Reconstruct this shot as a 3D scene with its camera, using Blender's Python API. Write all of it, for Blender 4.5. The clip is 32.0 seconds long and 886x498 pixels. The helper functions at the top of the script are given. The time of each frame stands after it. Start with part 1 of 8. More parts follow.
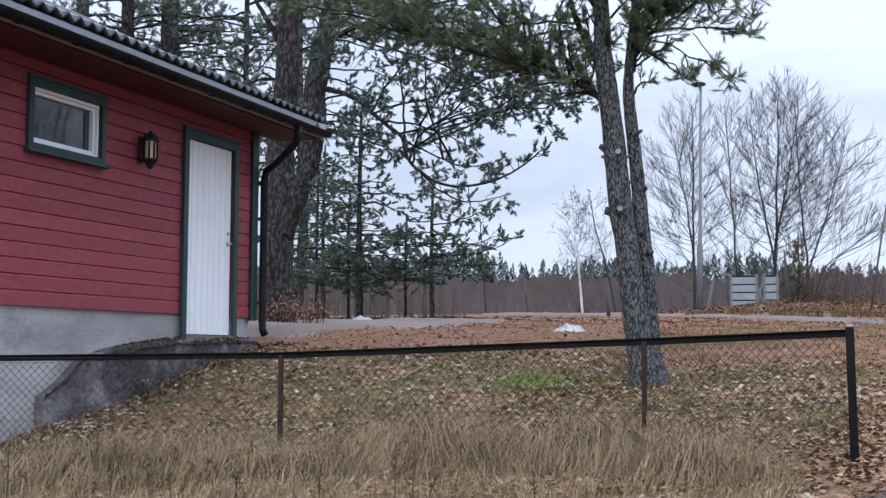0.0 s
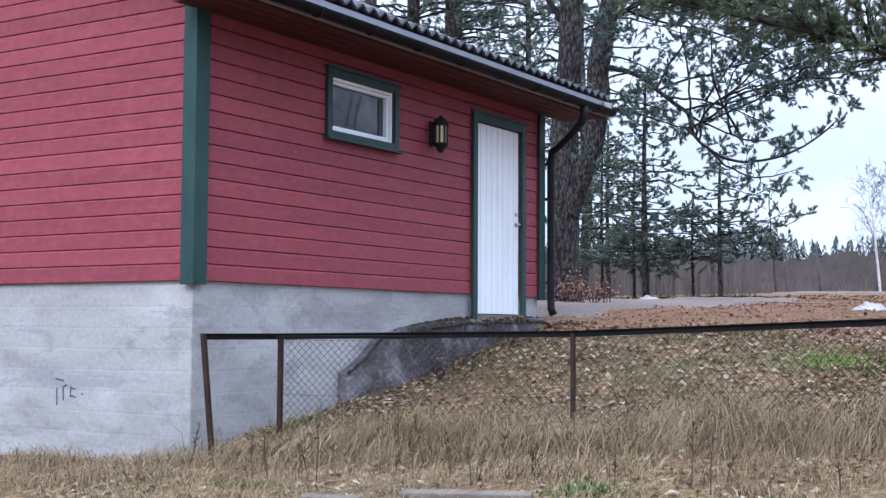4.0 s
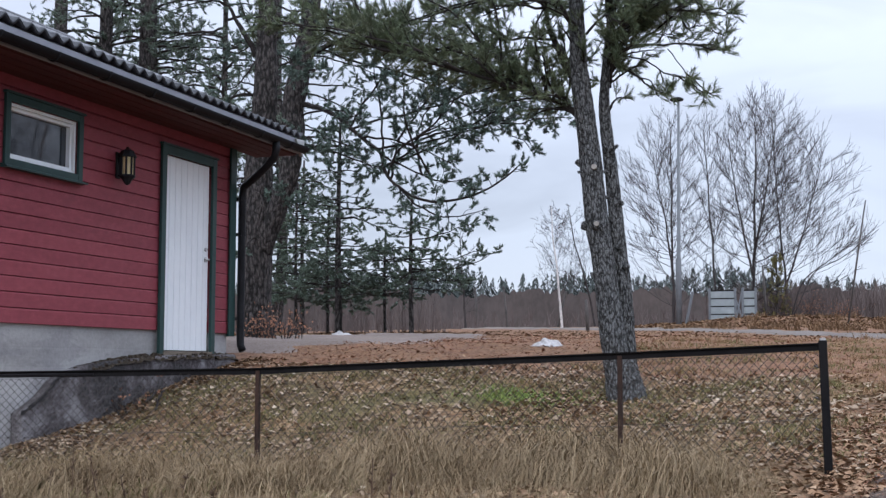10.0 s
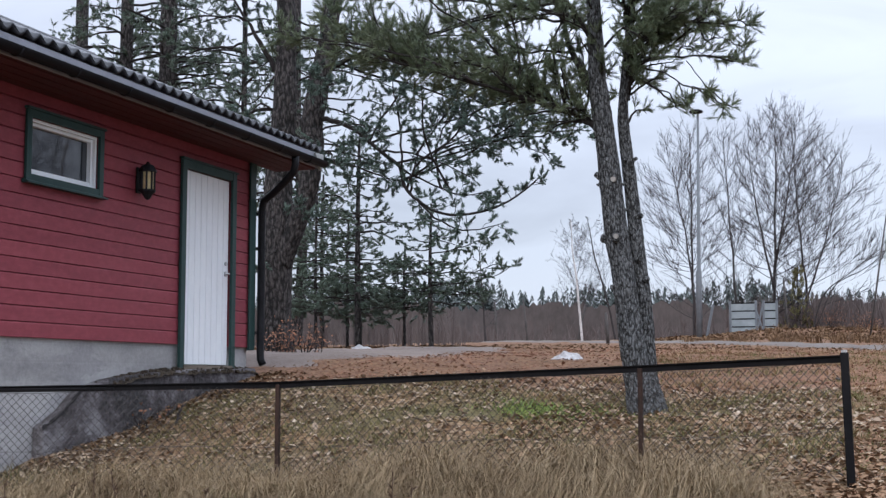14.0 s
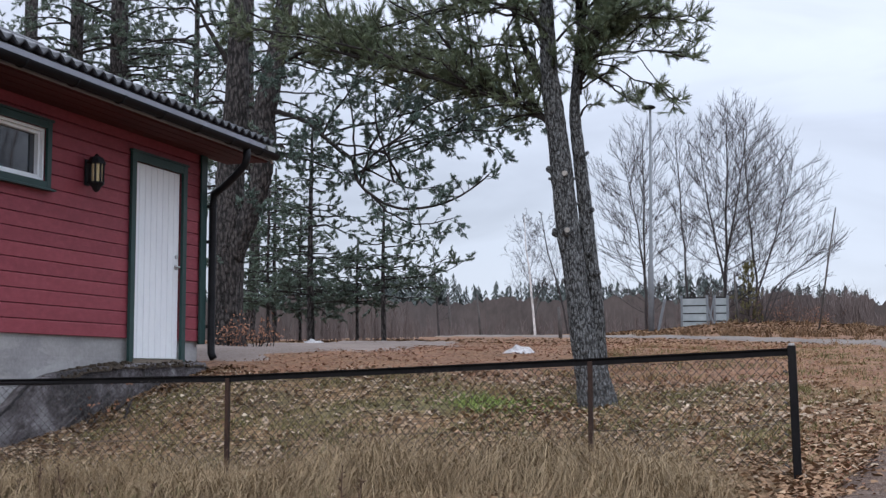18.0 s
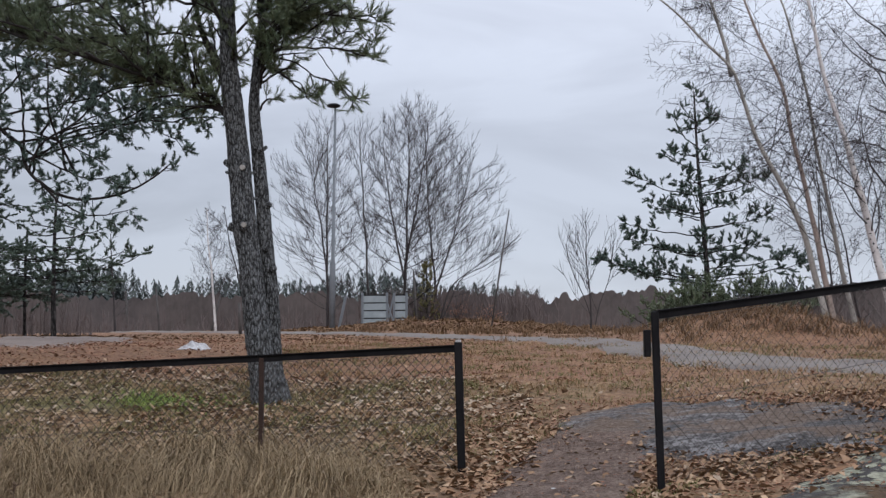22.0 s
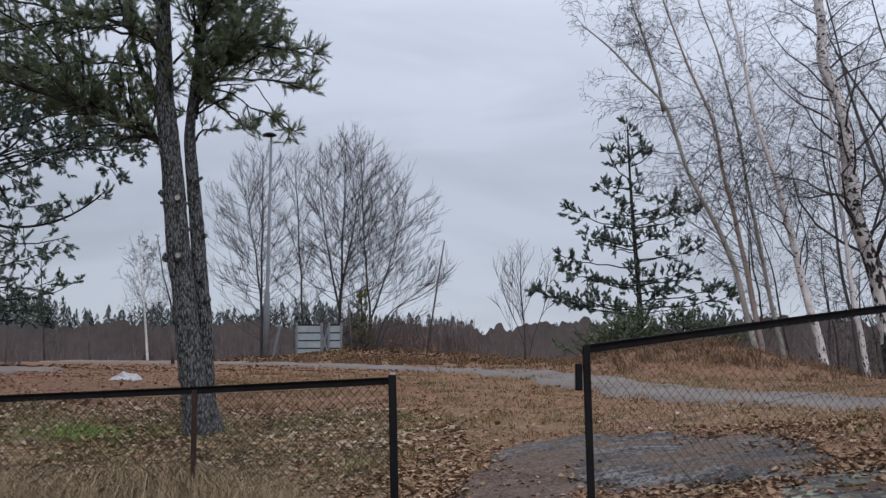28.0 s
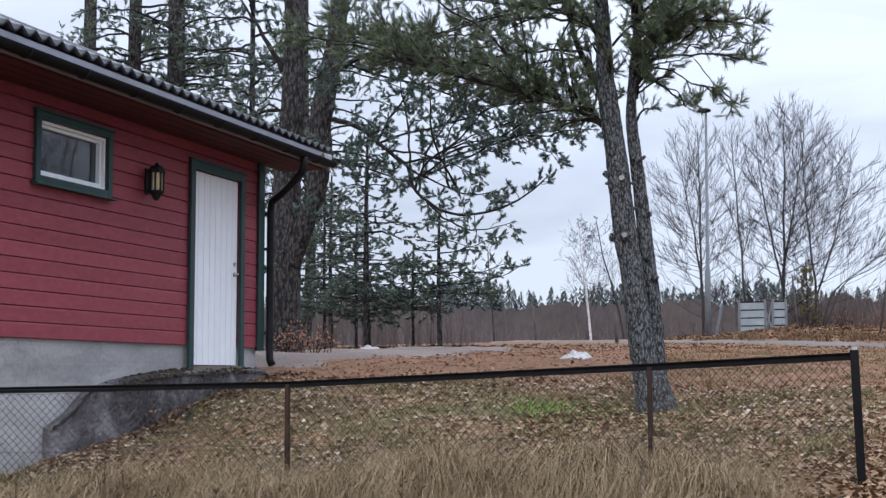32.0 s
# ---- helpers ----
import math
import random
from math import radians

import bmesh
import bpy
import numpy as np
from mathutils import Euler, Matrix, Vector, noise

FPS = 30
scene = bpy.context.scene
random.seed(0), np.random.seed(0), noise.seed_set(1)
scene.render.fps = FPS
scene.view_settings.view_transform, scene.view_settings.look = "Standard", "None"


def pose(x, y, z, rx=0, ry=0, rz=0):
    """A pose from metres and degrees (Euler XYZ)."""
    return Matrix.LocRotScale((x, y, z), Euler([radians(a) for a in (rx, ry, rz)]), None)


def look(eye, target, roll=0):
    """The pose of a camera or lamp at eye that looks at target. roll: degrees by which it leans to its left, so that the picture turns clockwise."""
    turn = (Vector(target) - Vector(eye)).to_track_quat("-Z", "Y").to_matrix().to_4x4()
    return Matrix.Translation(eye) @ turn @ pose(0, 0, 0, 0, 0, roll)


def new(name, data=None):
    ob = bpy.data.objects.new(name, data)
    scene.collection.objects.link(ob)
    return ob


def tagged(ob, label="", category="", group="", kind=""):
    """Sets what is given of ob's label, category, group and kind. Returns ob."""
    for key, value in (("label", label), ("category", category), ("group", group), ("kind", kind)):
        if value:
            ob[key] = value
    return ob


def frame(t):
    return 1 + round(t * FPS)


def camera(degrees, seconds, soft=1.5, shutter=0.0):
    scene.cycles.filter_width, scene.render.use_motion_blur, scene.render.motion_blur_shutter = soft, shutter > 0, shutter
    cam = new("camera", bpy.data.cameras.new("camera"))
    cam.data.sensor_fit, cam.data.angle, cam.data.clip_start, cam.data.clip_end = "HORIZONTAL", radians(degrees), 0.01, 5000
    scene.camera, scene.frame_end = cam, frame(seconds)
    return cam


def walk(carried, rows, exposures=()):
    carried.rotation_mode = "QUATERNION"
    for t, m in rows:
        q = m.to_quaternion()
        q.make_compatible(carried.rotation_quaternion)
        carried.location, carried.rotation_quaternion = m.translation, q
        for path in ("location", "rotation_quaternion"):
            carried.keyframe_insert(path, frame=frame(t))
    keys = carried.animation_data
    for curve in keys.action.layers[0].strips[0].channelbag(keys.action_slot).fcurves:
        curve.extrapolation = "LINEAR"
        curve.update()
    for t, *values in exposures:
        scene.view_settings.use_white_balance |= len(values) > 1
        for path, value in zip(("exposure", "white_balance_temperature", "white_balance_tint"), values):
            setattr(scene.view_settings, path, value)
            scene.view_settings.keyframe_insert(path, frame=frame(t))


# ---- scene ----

# ---------------------------------------------------------------- camera
cam = camera(37.94, 32.0, soft=1.4)
PATH = [
    (0, 0.002, 0.051, 1.512, 19.24, 4.45, 0.29), (0.5, 0.022, 0.064, 1.502, 20.51, 4.53, 0.19),
    (1, 0.005, 0.077, 1.499, 22.59, 4.47, 0.13), (1.5, -0.024, 0.084, 1.492, 25.07, 4.35, 0.14),
    (2, -0.032, 0.101, 1.500, 28.03, 4.09, 0.22), (2.5, -0.060, 0.108, 1.509, 30.59, 3.84, 0.30),
    (3, -0.062, 0.106, 1.508, 32.34, 3.64, 0.33), (3.5, -0.057, 0.099, 1.502, 32.65, 3.55, 0.31),
    (4, -0.048, 0.091, 1.496, 31.76, 3.53, 0.29), (4.5, -0.042, 0.084, 1.493, 29.90, 3.57, 0.30),
    (5, -0.031, 0.067, 1.494, 27.63, 3.62, 0.36), (5.5, -0.036, 0.051, 1.495, 25.43, 3.49, 0.42),
    (6, -0.020, 0.047, 1.491, 23.88, 3.35, 0.39), (6.5, -0.008, 0.047, 1.489, 22.98, 3.34, 0.30),
    (7, -0.015, 0.043, 1.497, 22.25, 3.51, 0.23), (7.5, -0.018, 0.039, 1.499, 21.62, 3.86, 0.12),
    (8, -0.015, 0.035, 1.502, 20.84, 4.11, 0.12), (8.5, -0.013, 0.017, 1.500, 20.06, 4.36, 0.04),
    (9, -0.007, 0.014, 1.502, 19.35, 4.63, 0.01), (9.5, -0.012, 0.015, 1.507, 18.73, 4.85, 0.05),
    (10, -0.018, 0.017, 1.511, 18.36, 5.12, 0.06), (10.5, -0.020, 0.018, 1.512, 18.15, 5.39, 0.08),
    (11, -0.017, 0.015, 1.508, 18.17, 5.50, 0.07), (11.5, -0.020, 0.016, 1.505, 18.28, 5.48, 0.04),
    (12, -0.022, 0.018, 1.504, 18.51, 5.42, -0.02), (12.5, -0.020, 0.018, 1.507, 18.73, 5.42, -0.05),
    (13, -0.024, 0.018, 1.508, 18.89, 5.52, -0.06), (13.5, -0.027, 0.015, 1.508, 19.05, 5.63, -0.12),
    (14, -0.018, 0.015, 1.509, 19.23, 5.72, -0.09), (14.5, -0.021, 0.019, 1.509, 19.45, 5.77, -0.13),
    (15, -0.021, 0.020, 1.509, 19.68, 5.80, -0.15), (15.5, -0.019, 0.021, 1.506, 19.83, 5.81, -0.14),
    (16, -0.016, 0.020, 1.504, 19.75, 5.79, -0.11), (16.5, -0.013, 0.018, 1.503, 19.28, 5.74, -0.08),
    (17, -0.003, 0.008, 1.503, 18.56, 5.67, -0.05), (17.5, -0.000, 0.002, 1.503, 17.83, 5.60, -0.11),
    (18, 0.002, 0.000, 1.500, 17.18, 5.48, -0.15), (18.5, 0.007, 0.005, 1.496, 16.64, 5.33, -0.13),
    (19, 0.001, 0.002, 1.498, 15.20, 5.20, -0.11), (19.5, 0.027, -0.011, 1.496, 13.69, 5.05, -0.08),
    (20, 0.028, -0.024, 1.494, 12.02, 5.01, -0.09), (20.5, 0.026, -0.025, 1.496, 9.96, 4.96, -0.17),
    (21, 0.025, -0.039, 1.498, 7.94, 5.07, -0.27), (21.5, 0.054, -0.046, 1.500, 5.74, 5.12, -0.26),
    (22, 0.071, -0.057, 1.501, 3.17, 5.26, -0.32), (22.5, 0.083, -0.071, 1.500, -0.02, 5.44, -0.38),
    (23, 0.104, -0.085, 1.504, -4.03, 5.59, -0.35), (23.5, 0.103, -0.104, 1.501, -7.60, 5.64, -0.37),
    (24, 0.112, -0.119, 1.499, -11.08, 5.71, -0.25), (24.5, 0.108, -0.130, 1.509, -14.43, 5.67, -0.33),
    (25, 0.109, -0.132, 1.513, -17.31, 5.64, -0.32), (25.5, 0.111, -0.134, 1.518, -18.80, 5.63, -0.23),
    (26, 0.107, -0.135, 1.521, -18.22, 5.70, -0.17), (26.5, 0.093, -0.136, 1.520, -14.93, 5.89, -0.24),
    (27, 0.022, -0.140, 1.508, -10.05, 6.16, -0.42), (27.5, 0.012, -0.121, 1.522, -4.47, 6.40, -0.36),
    (28, 0.009, -0.063, 1.515, 0.28, 6.58, -0.18), (28.5, -0.042, -0.062, 1.509, 4.42, 7.14, 0.28),
    (29, -0.019, -0.027, 1.522, 8.03, 6.29, -0.17), (29.5, -0.030, -0.018, 1.510, 11.52, 5.89, -0.54),
    (30, -0.000, -0.010, 1.499, 14.93, 5.58, -0.52), (30.5, -0.014, 0.014, 1.498, 16.96, 5.38, -0.50),
    (31, -0.021, 0.012, 1.507, 18.10, 5.48, -0.34), (31.5, -0.028, 0.015, 1.501, 18.95, 5.66, -0.25),
    (32, -0.023, 0.017, 1.500, 19.60, 5.74, -0.30),
]


def view(x, y, z, yaw, pitch, roll):
    """Yaw counted to the left from +x, pitch upwards, in degrees."""
    a, b = radians(yaw), radians(pitch)
    way = Vector((math.cos(a) * math.cos(b), math.sin(a) * math.cos(b), math.sin(b)))
    return look((x, y, z), Vector((x, y, z)) + way * 5, roll)


# time, stops, and the white balance in kelvin
EXPOSURES = [(t, stops, kelvin, 12) for t, stops, kelvin in (
    (0, 0.72, 5770), (1, 0.84, 5660), (2, 1.05, 5500), (2.5, 1.12, 5480), (4.5, 1.11, 5460), (6, 0.94, 5470), (8, 0.80, 5650), (9, 0.66, 5790), (10, 0.61, 5910),
    (11, 0.60, 5980), (14, 0.61, 6000), (17, 0.60, 6000), (19, 0.50, 6100), (21, 0.33, 6140), (22, 0.24, 6190), (23, 0.04, 6150), (24.5, 0.01, 6130), (26.5, -0.01, 6130), (28, 0.04, 6110), (30, 0.47, 5990), (32, 0.68, 5940))]
walk(cam, [(row[0], view(*row[1:])) for row in PATH], EXPOSURES)

# ---------------------------------------------------------------- world and sun
world = bpy.data.worlds.new("overcast_sky")
scene.world = world
world.use_nodes = True
wn, wl = world.node_tree.nodes, world.node_tree.links
wn.clear()


def wnode(kind, **values):
    n = wn.new(kind)
    for k, v in values.items():
        n.inputs[k].default_value = v
    return n


w_out = wn.new("ShaderNodeOutputWorld")
w_bg = wn.new("ShaderNodeBackground")
w_sky = wn.new("ShaderNodeTexSky")
w_sky.sky_type = "NISHITA"
w_sky.sun_disc = False
w_sky.sun_elevation = radians(38)
w_sky.sun_rotation = radians(250)
w_co = wn.new("ShaderNodeTexCoord")
w_sep = wn.new("ShaderNodeSeparateXYZ")
wl.new(w_co.outputs["Generated"], w_sep.inputs[0])
# clouds thin out sideways: stretched noise on the sky's sphere
w_map = wn.new("ShaderNodeMapping")
w_map.inputs["Scale"].default_value = (2.2, 2.2, 8.0)
wl.new(w_co.outputs["Generated"], w_map.inputs[0])
w_noise = wnode("ShaderNodeTexNoise", Scale=1.6, Detail=5.0, Roughness=0.5, Distortion=0.4)
wl.new(w_map.outputs[0], w_noise.inputs["Vector"])
w_ramp = wn.new("ShaderNodeValToRGB")
w_ramp.color_ramp.elements[0].position, w_ramp.color_ramp.elements[0].color = 0.34, (0.41, 0.427, 0.470, 1)
w_ramp.color_ramp.elements[1].position, w_ramp.color_ramp.elements[1].color = 0.62, (0.545, 0.573, 0.628, 1)
wl.new(w_noise.outputs[0], w_ramp.inputs[0])
# an overcast sky is about three times as bright overhead as at the horizon
w_zen = wn.new("ShaderNodeMapRange")
w_zen.inputs["From Min"].default_value, w_zen.inputs["From Max"].default_value = 0.16, 1.0
w_zen.inputs["To Min"].default_value, w_zen.inputs["To Max"].default_value = 1.0, 3.5
wl.new(w_sep.outputs["Z"], w_zen.inputs["Value"])
w_mul = wn.new("ShaderNodeVectorMath")
w_mul.operation = "SCALE"
wl.new(w_ramp.outputs[0], w_mul.inputs[0])
w_side = wn.new("ShaderNodeMapRange")
w_side.inputs["From Min"].default_value, w_side.inputs["From Max"].default_value = -0.35, 0.35
w_side.inputs["To Min"].default_value, w_side.inputs["To Max"].default_value = 1.05, 0.88
wl.new(w_sep.outputs["Y"], w_side.inputs["Value"])
w_grad = wn.new("ShaderNodeMath")
w_grad.operation = "MULTIPLY"
wl.new(w_zen.outputs[0], w_grad.inputs[0])
wl.new(w_side.outputs[0], w_grad.inputs[1])
wl.new(w_grad.outputs[0], w_mul.inputs["Scale"])
w_sc = wn.new("ShaderNodeVectorMath")
w_sc.operation = "SCALE"
w_sc.inputs["Scale"].default_value = 0.10
wl.new(w_sky.outputs[0], w_sc.inputs[0])
w_mix = wn.new("ShaderNodeMix")
w_mix.data_type = "RGBA"
w_mix.inputs[0].default_value = 0.90
wl.new(w_sc.outputs[0], w_mix.inputs[6])
wl.new(w_mul.outputs[0], w_mix.inputs[7])
wl.new(w_mix.outputs[2], w_bg.inputs["Color"])
w_bg.inputs["Strength"].default_value = 1.0
wl.new(w_bg.outputs[0], w_out.inputs[0])

sun = new("sun", bpy.data.lights.new("sun", "SUN"))
sun.data.energy, sun.data.angle, sun.data.color = 1.05, radians(25), (1.0, 0.95, 0.88)
sun.matrix_world = look((-7.6, -1.2, 6.0), (0, 0, 0))

# ---------------------------------------------------------------- materials


class Mat:
    """A small builder for node materials."""

    def __init__(self, name, rough=0.8, metal=0.0):
        self.m = bpy.data.materials.new(name)
        self.m.use_nodes = True
        self.n, self.l = self.m.node_tree.nodes, self.m.node_tree.links
        self.b = self.n["Principled BSDF"]
        self.b.inputs["Roughness"].default_value = rough
        self.b.inputs["Metallic"].default_value = metal
        self.b.inputs["Specular IOR Level"].default_value = 0.3
        self.geo = self.n.new("ShaderNodeNewGeometry")
        self.tc = self.n.new("ShaderNodeTexCoord")

    def pos(self, scale=(1, 1, 1), local=False):
        mp = self.n.new("ShaderNodeMapping")
        mp.inputs["Scale"].default_value = scale
        self.l.new(self.tc.outputs["Object"] if local else self.geo.outputs["Position"], mp.inputs[0])
        return mp.outputs[0]

    def noise(self, scale, detail=4.0, rough=0.55, stretch=(1, 1, 1), distort=0.0, local=False):
        t = self.n.new("ShaderNodeTexNoise")
        t.inputs["Scale"].default_value, t.inputs["Detail"].default_value = scale, detail
        t.inputs["Roughness"].default_value, t.inputs["Distortion"].default_value = rough, distort
        self.l.new(self.pos(stretch, local), t.inputs["Vector"])
        return t.outputs[0]

    def voronoi(self, scale, feature="F1", stretch=(1, 1, 1), out="Distance"):
        t = self.n.new("ShaderNodeTexVoronoi")
        t.feature = feature
        t.inputs["Scale"].default_value = scale
        self.l.new(self.pos(stretch), t.inputs["Vector"])
        return t.outputs[out]

    def ramp(self, fac, stops):
        r = self.n.new("ShaderNodeValToRGB")
        while len(r.color_ramp.elements) < len(stops):
            r.color_ramp.elements.new(0.5)
        for e, (p, c) in zip(r.color_ramp.elements, stops):
            e.position = p
            e.color = (*c, 1) if not isinstance(c, float) else (c, c, c, 1)
        self.l.new(fac, r.inputs[0])
        return r.outputs[0]

    def mix(self, fac, a, b, mode="MIX"):
        m = self.n.new("ShaderNodeMix")
        m.data_type, m.blend_type = "RGBA", mode
        for key, v in ((0, fac), (6, a), (7, b)):
            if isinstance(v, (int, float)):
                m.inputs[key].default_value = v if key == 0 else (v, v, v, 1)
            elif isinstance(v, tuple):
                m.inputs[key].default_value = (*v, 1)
            else:
                self.l.new(v, m.inputs[key])
        return m.outputs[2]

    def rand(self, island=True):
        if island:
            return self.geo.outputs["Random Per Island"]
        return self.n.new("ShaderNodeObjectInfo").outputs["Random"]

    def axis(self, which):
        s = self.n.new("ShaderNodeSeparateXYZ")
        self.l.new(self.geo.outputs["Position"], s.inputs[0])
        return s.outputs[which]

    def bump(self, height, strength=0.4, dist=0.02):
        b = self.n.new("ShaderNodeBump")
        b.inputs["Strength"].default_value, b.inputs["Distance"].default_value = strength, dist
        self.l.new(height, b.inputs["Height"])
        self.l.new(b.outputs[0], self.b.inputs["Normal"])

    def color(self, c):
        if isinstance(c, tuple):
            self.b.inputs["Base Color"].default_value = (*c, 1)
        else:
            self.l.new(c, self.b.inputs["Base Color"])
        return self

    def rough(self, r):
        self.l.new(r, self.b.inputs["Roughness"])


def tinted(name, dark, light, scale=6.0, rough=0.8, metal=0.0, stretch=(1, 1, 1), bump=0.3, fine=60.0, dist=0.01, local=False):
    """Two tones mottled at two scales, with a fine relief."""
    m = Mat(name, rough, metal)
    a = m.noise(scale, 5, 0.6, stretch, 0.3, local)
    b = m.noise(fine, 3, 0.6, stretch, 0, local)
    f = m.mix(0.4, a, b)
    m.color(m.ramp(f, [(0.33, dark), (0.67, light)]))
    m.bump(b, bump, dist)
    return m.m


# weathered red paint on boards, a little different from board to board
m = Mat("red_board_paint", 0.62)
g = m.noise(2.2, 6, 0.65, (1, 1, 4))
k = m.noise(45, 3, 0.6, (0.15, 0.15, 3))
c = m.ramp(m.mix(0.45, g, k), [(0.3, (0.150, 0.027, 0.041)), (0.52, (0.230, 0.045, 0.062)), (0.70, (0.325, 0.082, 0.098))])
blot = m.noise(11, 6, 0.7, (1, 1, 1.6))
c = m.mix(0.38, c, m.ramp(blot, [(0.36, (0.120, 0.020, 0.032)), (0.52, (0.225, 0.043, 0.060)), (0.66, (0.36, 0.100, 0.115))]))
c = m.mix(0.45, c, m.ramp(m.rand(False), [(0.0, (0.180, 0.033, 0.049)), (1.0, (0.280, 0.058, 0.075))]))
spots = m.ramp(m.noise(9, 2, 0.5), [(0.70, 0.0), (0.74, 1.0)])
c = m.mix(m.mix(0.8, spots, 0.0), c, (0.14, 0.022, 0.028))
m.color(c)
m.bump(k, 0.25, 0.004)
RED = m.m

GREEN = tinted("dark_green_paint", (0.012, 0.036, 0.035), (0.025, 0.060, 0.057), 5, 0.5, 0, (1, 1, 0.4), 0.2, 70, 0.003)
WHITE = tinted("white_gloss_paint", (0.72, 0.76, 0.80), (0.82, 0.85, 0.88), 3, 0.45, 0, (1, 1, 0.3), 0.1, 60, 0.002)
BLACK = tinted("black_lacquered_metal", (0.008, 0.009, 0.011), (0.020, 0.021, 0.025), 8, 0.5, 0.0, bump=0.1)
GUTTERM = tinted("black_gutter_steel", (0.004, 0.004, 0.005), (0.010, 0.010, 0.013), 8, 0.55, 0.0, bump=0.1)
GUTTERM.node_tree.nodes["Principled BSDF"].inputs["Specular IOR Level"].default_value = 0.10
ROOF = tinted("dark_roof_sheet", (0.014, 0.015, 0.020), (0.055, 0.058, 0.068), 5, 0.33, 0.0, bump=0.3)
FASCIA = tinted("grey_painted_fascia", (0.21, 0.22, 0.26), (0.32, 0.33, 0.38), 3, 0.5, 0, bump=0.15)
SHEETEDGE = tinted("dark_sheet_edge", (0.018, 0.019, 0.023), (0.06, 0.063, 0.072), 9, 0.6)
BARGE = tinted("pale_weathered_barge_end", (0.20, 0.21, 0.215), (0.40, 0.42, 0.42), 8, 0.6)
IRON = tinted("rusty_brown_iron", (0.012, 0.008, 0.007), (0.052, 0.027, 0.019), 14, 0.75, 0.25, (1, 1, 0.5), 0.5, 130, 0.003)
IRON2 = tinted("dark_painted_iron", (0.003, 0.003, 0.004), (0.011, 0.010, 0.011), 10, 0.7, 0.0, (1, 1, 0.5), 0.3, 90, 0.002)
IRON2.node_tree.nodes["Principled BSDF"].inputs["Specular IOR Level"].default_value = 0.12
BLACK.node_tree.nodes["Principled BSDF"].inputs["Specular IOR Level"].default_value = 0.14
WIRE = tinted("dull_dark_wire", (0.035, 0.032, 0.032), (0.09, 0.08, 0.075), 30, 0.6, 0.4)
STEEL = tinted("galvanised_steel", (0.105, 0.115, 0.128), (0.165, 0.178, 0.195), 5, 0.6, 0.0, bump=0.1)
PALESTEEL = tinted("pale_zinc_sheet", (0.17, 0.195, 0.205), (0.29, 0.32, 0.335), 3, 0.55, 0.0, bump=0.1)
CHROME = tinted("brushed_handle_metal", (0.35, 0.35, 0.36), (0.6, 0.6, 0.62), 30, 0.3, 0.9, bump=0.05)

# rendered foundation: grey patches, damp stains, hairline relief
m = Mat("rendered_concrete", 0.88)
a = m.noise(0.8, 6, 0.6, (1, 1, 2.6), 0.5)
b = m.noise(28, 4, 0.65)
c = m.ramp(a, [(0.30, (0.235, 0.230, 0.232)), (0.46, (0.310, 0.305, 0.306)), (0.58, (0.355, 0.351, 0.350)), (0.70, (0.42, 0.416, 0.412))])
patch = m.ramp(m.noise(0.9, 7, 0.68, (1, 1, 3.0), 0.9), [(0.55, 0.0), (0.57, 1.0)])
c = m.mix(m.mix(0.55, patch, 0.0), c, (0.205, 0.200, 0.215))
damp = m.ramp(m.noise(1.1, 6, 0.7, (1, 1, 2.2), 0.4), [(0.56, 0.0), (0.68, 0.6)])
c = m.mix(damp, c, (0.155, 0.15, 0.155))
c = m.mix(0.13, c, m.ramp(b, [(0.35, (0.16, 0.16, 0.17)), (0.65, (0.55, 0.55, 0.56))]))
m.color(c)
lines = m.n.new("ShaderNodeTexWave")
lines.bands_direction = "Z"
lines.inputs["Scale"].default_value, lines.inputs["Distortion"].default_value = 1.9, 0.6
lines.inputs["Detail"].default_value = 3
m.l.new(m.pos((0.3, 0.3, 1)), lines.inputs["Vector"])
edge = m.ramp(lines.outputs[1], [(0.0, 0.0), (0.05, 1.0)])
m.bump(m.mix(0.82, edge, m.mix(0.6, m.noise(5, 4, 0.6, (1, 1, 3)), b)), 0.4, 0.012)
CONCRETE = m.m

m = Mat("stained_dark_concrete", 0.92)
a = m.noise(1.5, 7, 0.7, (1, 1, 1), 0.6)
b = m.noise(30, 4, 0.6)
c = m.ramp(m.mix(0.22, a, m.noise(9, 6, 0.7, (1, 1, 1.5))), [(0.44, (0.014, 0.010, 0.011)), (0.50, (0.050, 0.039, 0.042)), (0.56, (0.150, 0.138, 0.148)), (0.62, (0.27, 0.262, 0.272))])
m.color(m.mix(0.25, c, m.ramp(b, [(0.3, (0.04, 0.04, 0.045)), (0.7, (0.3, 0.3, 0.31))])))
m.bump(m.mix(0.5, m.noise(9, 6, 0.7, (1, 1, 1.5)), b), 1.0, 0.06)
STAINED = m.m

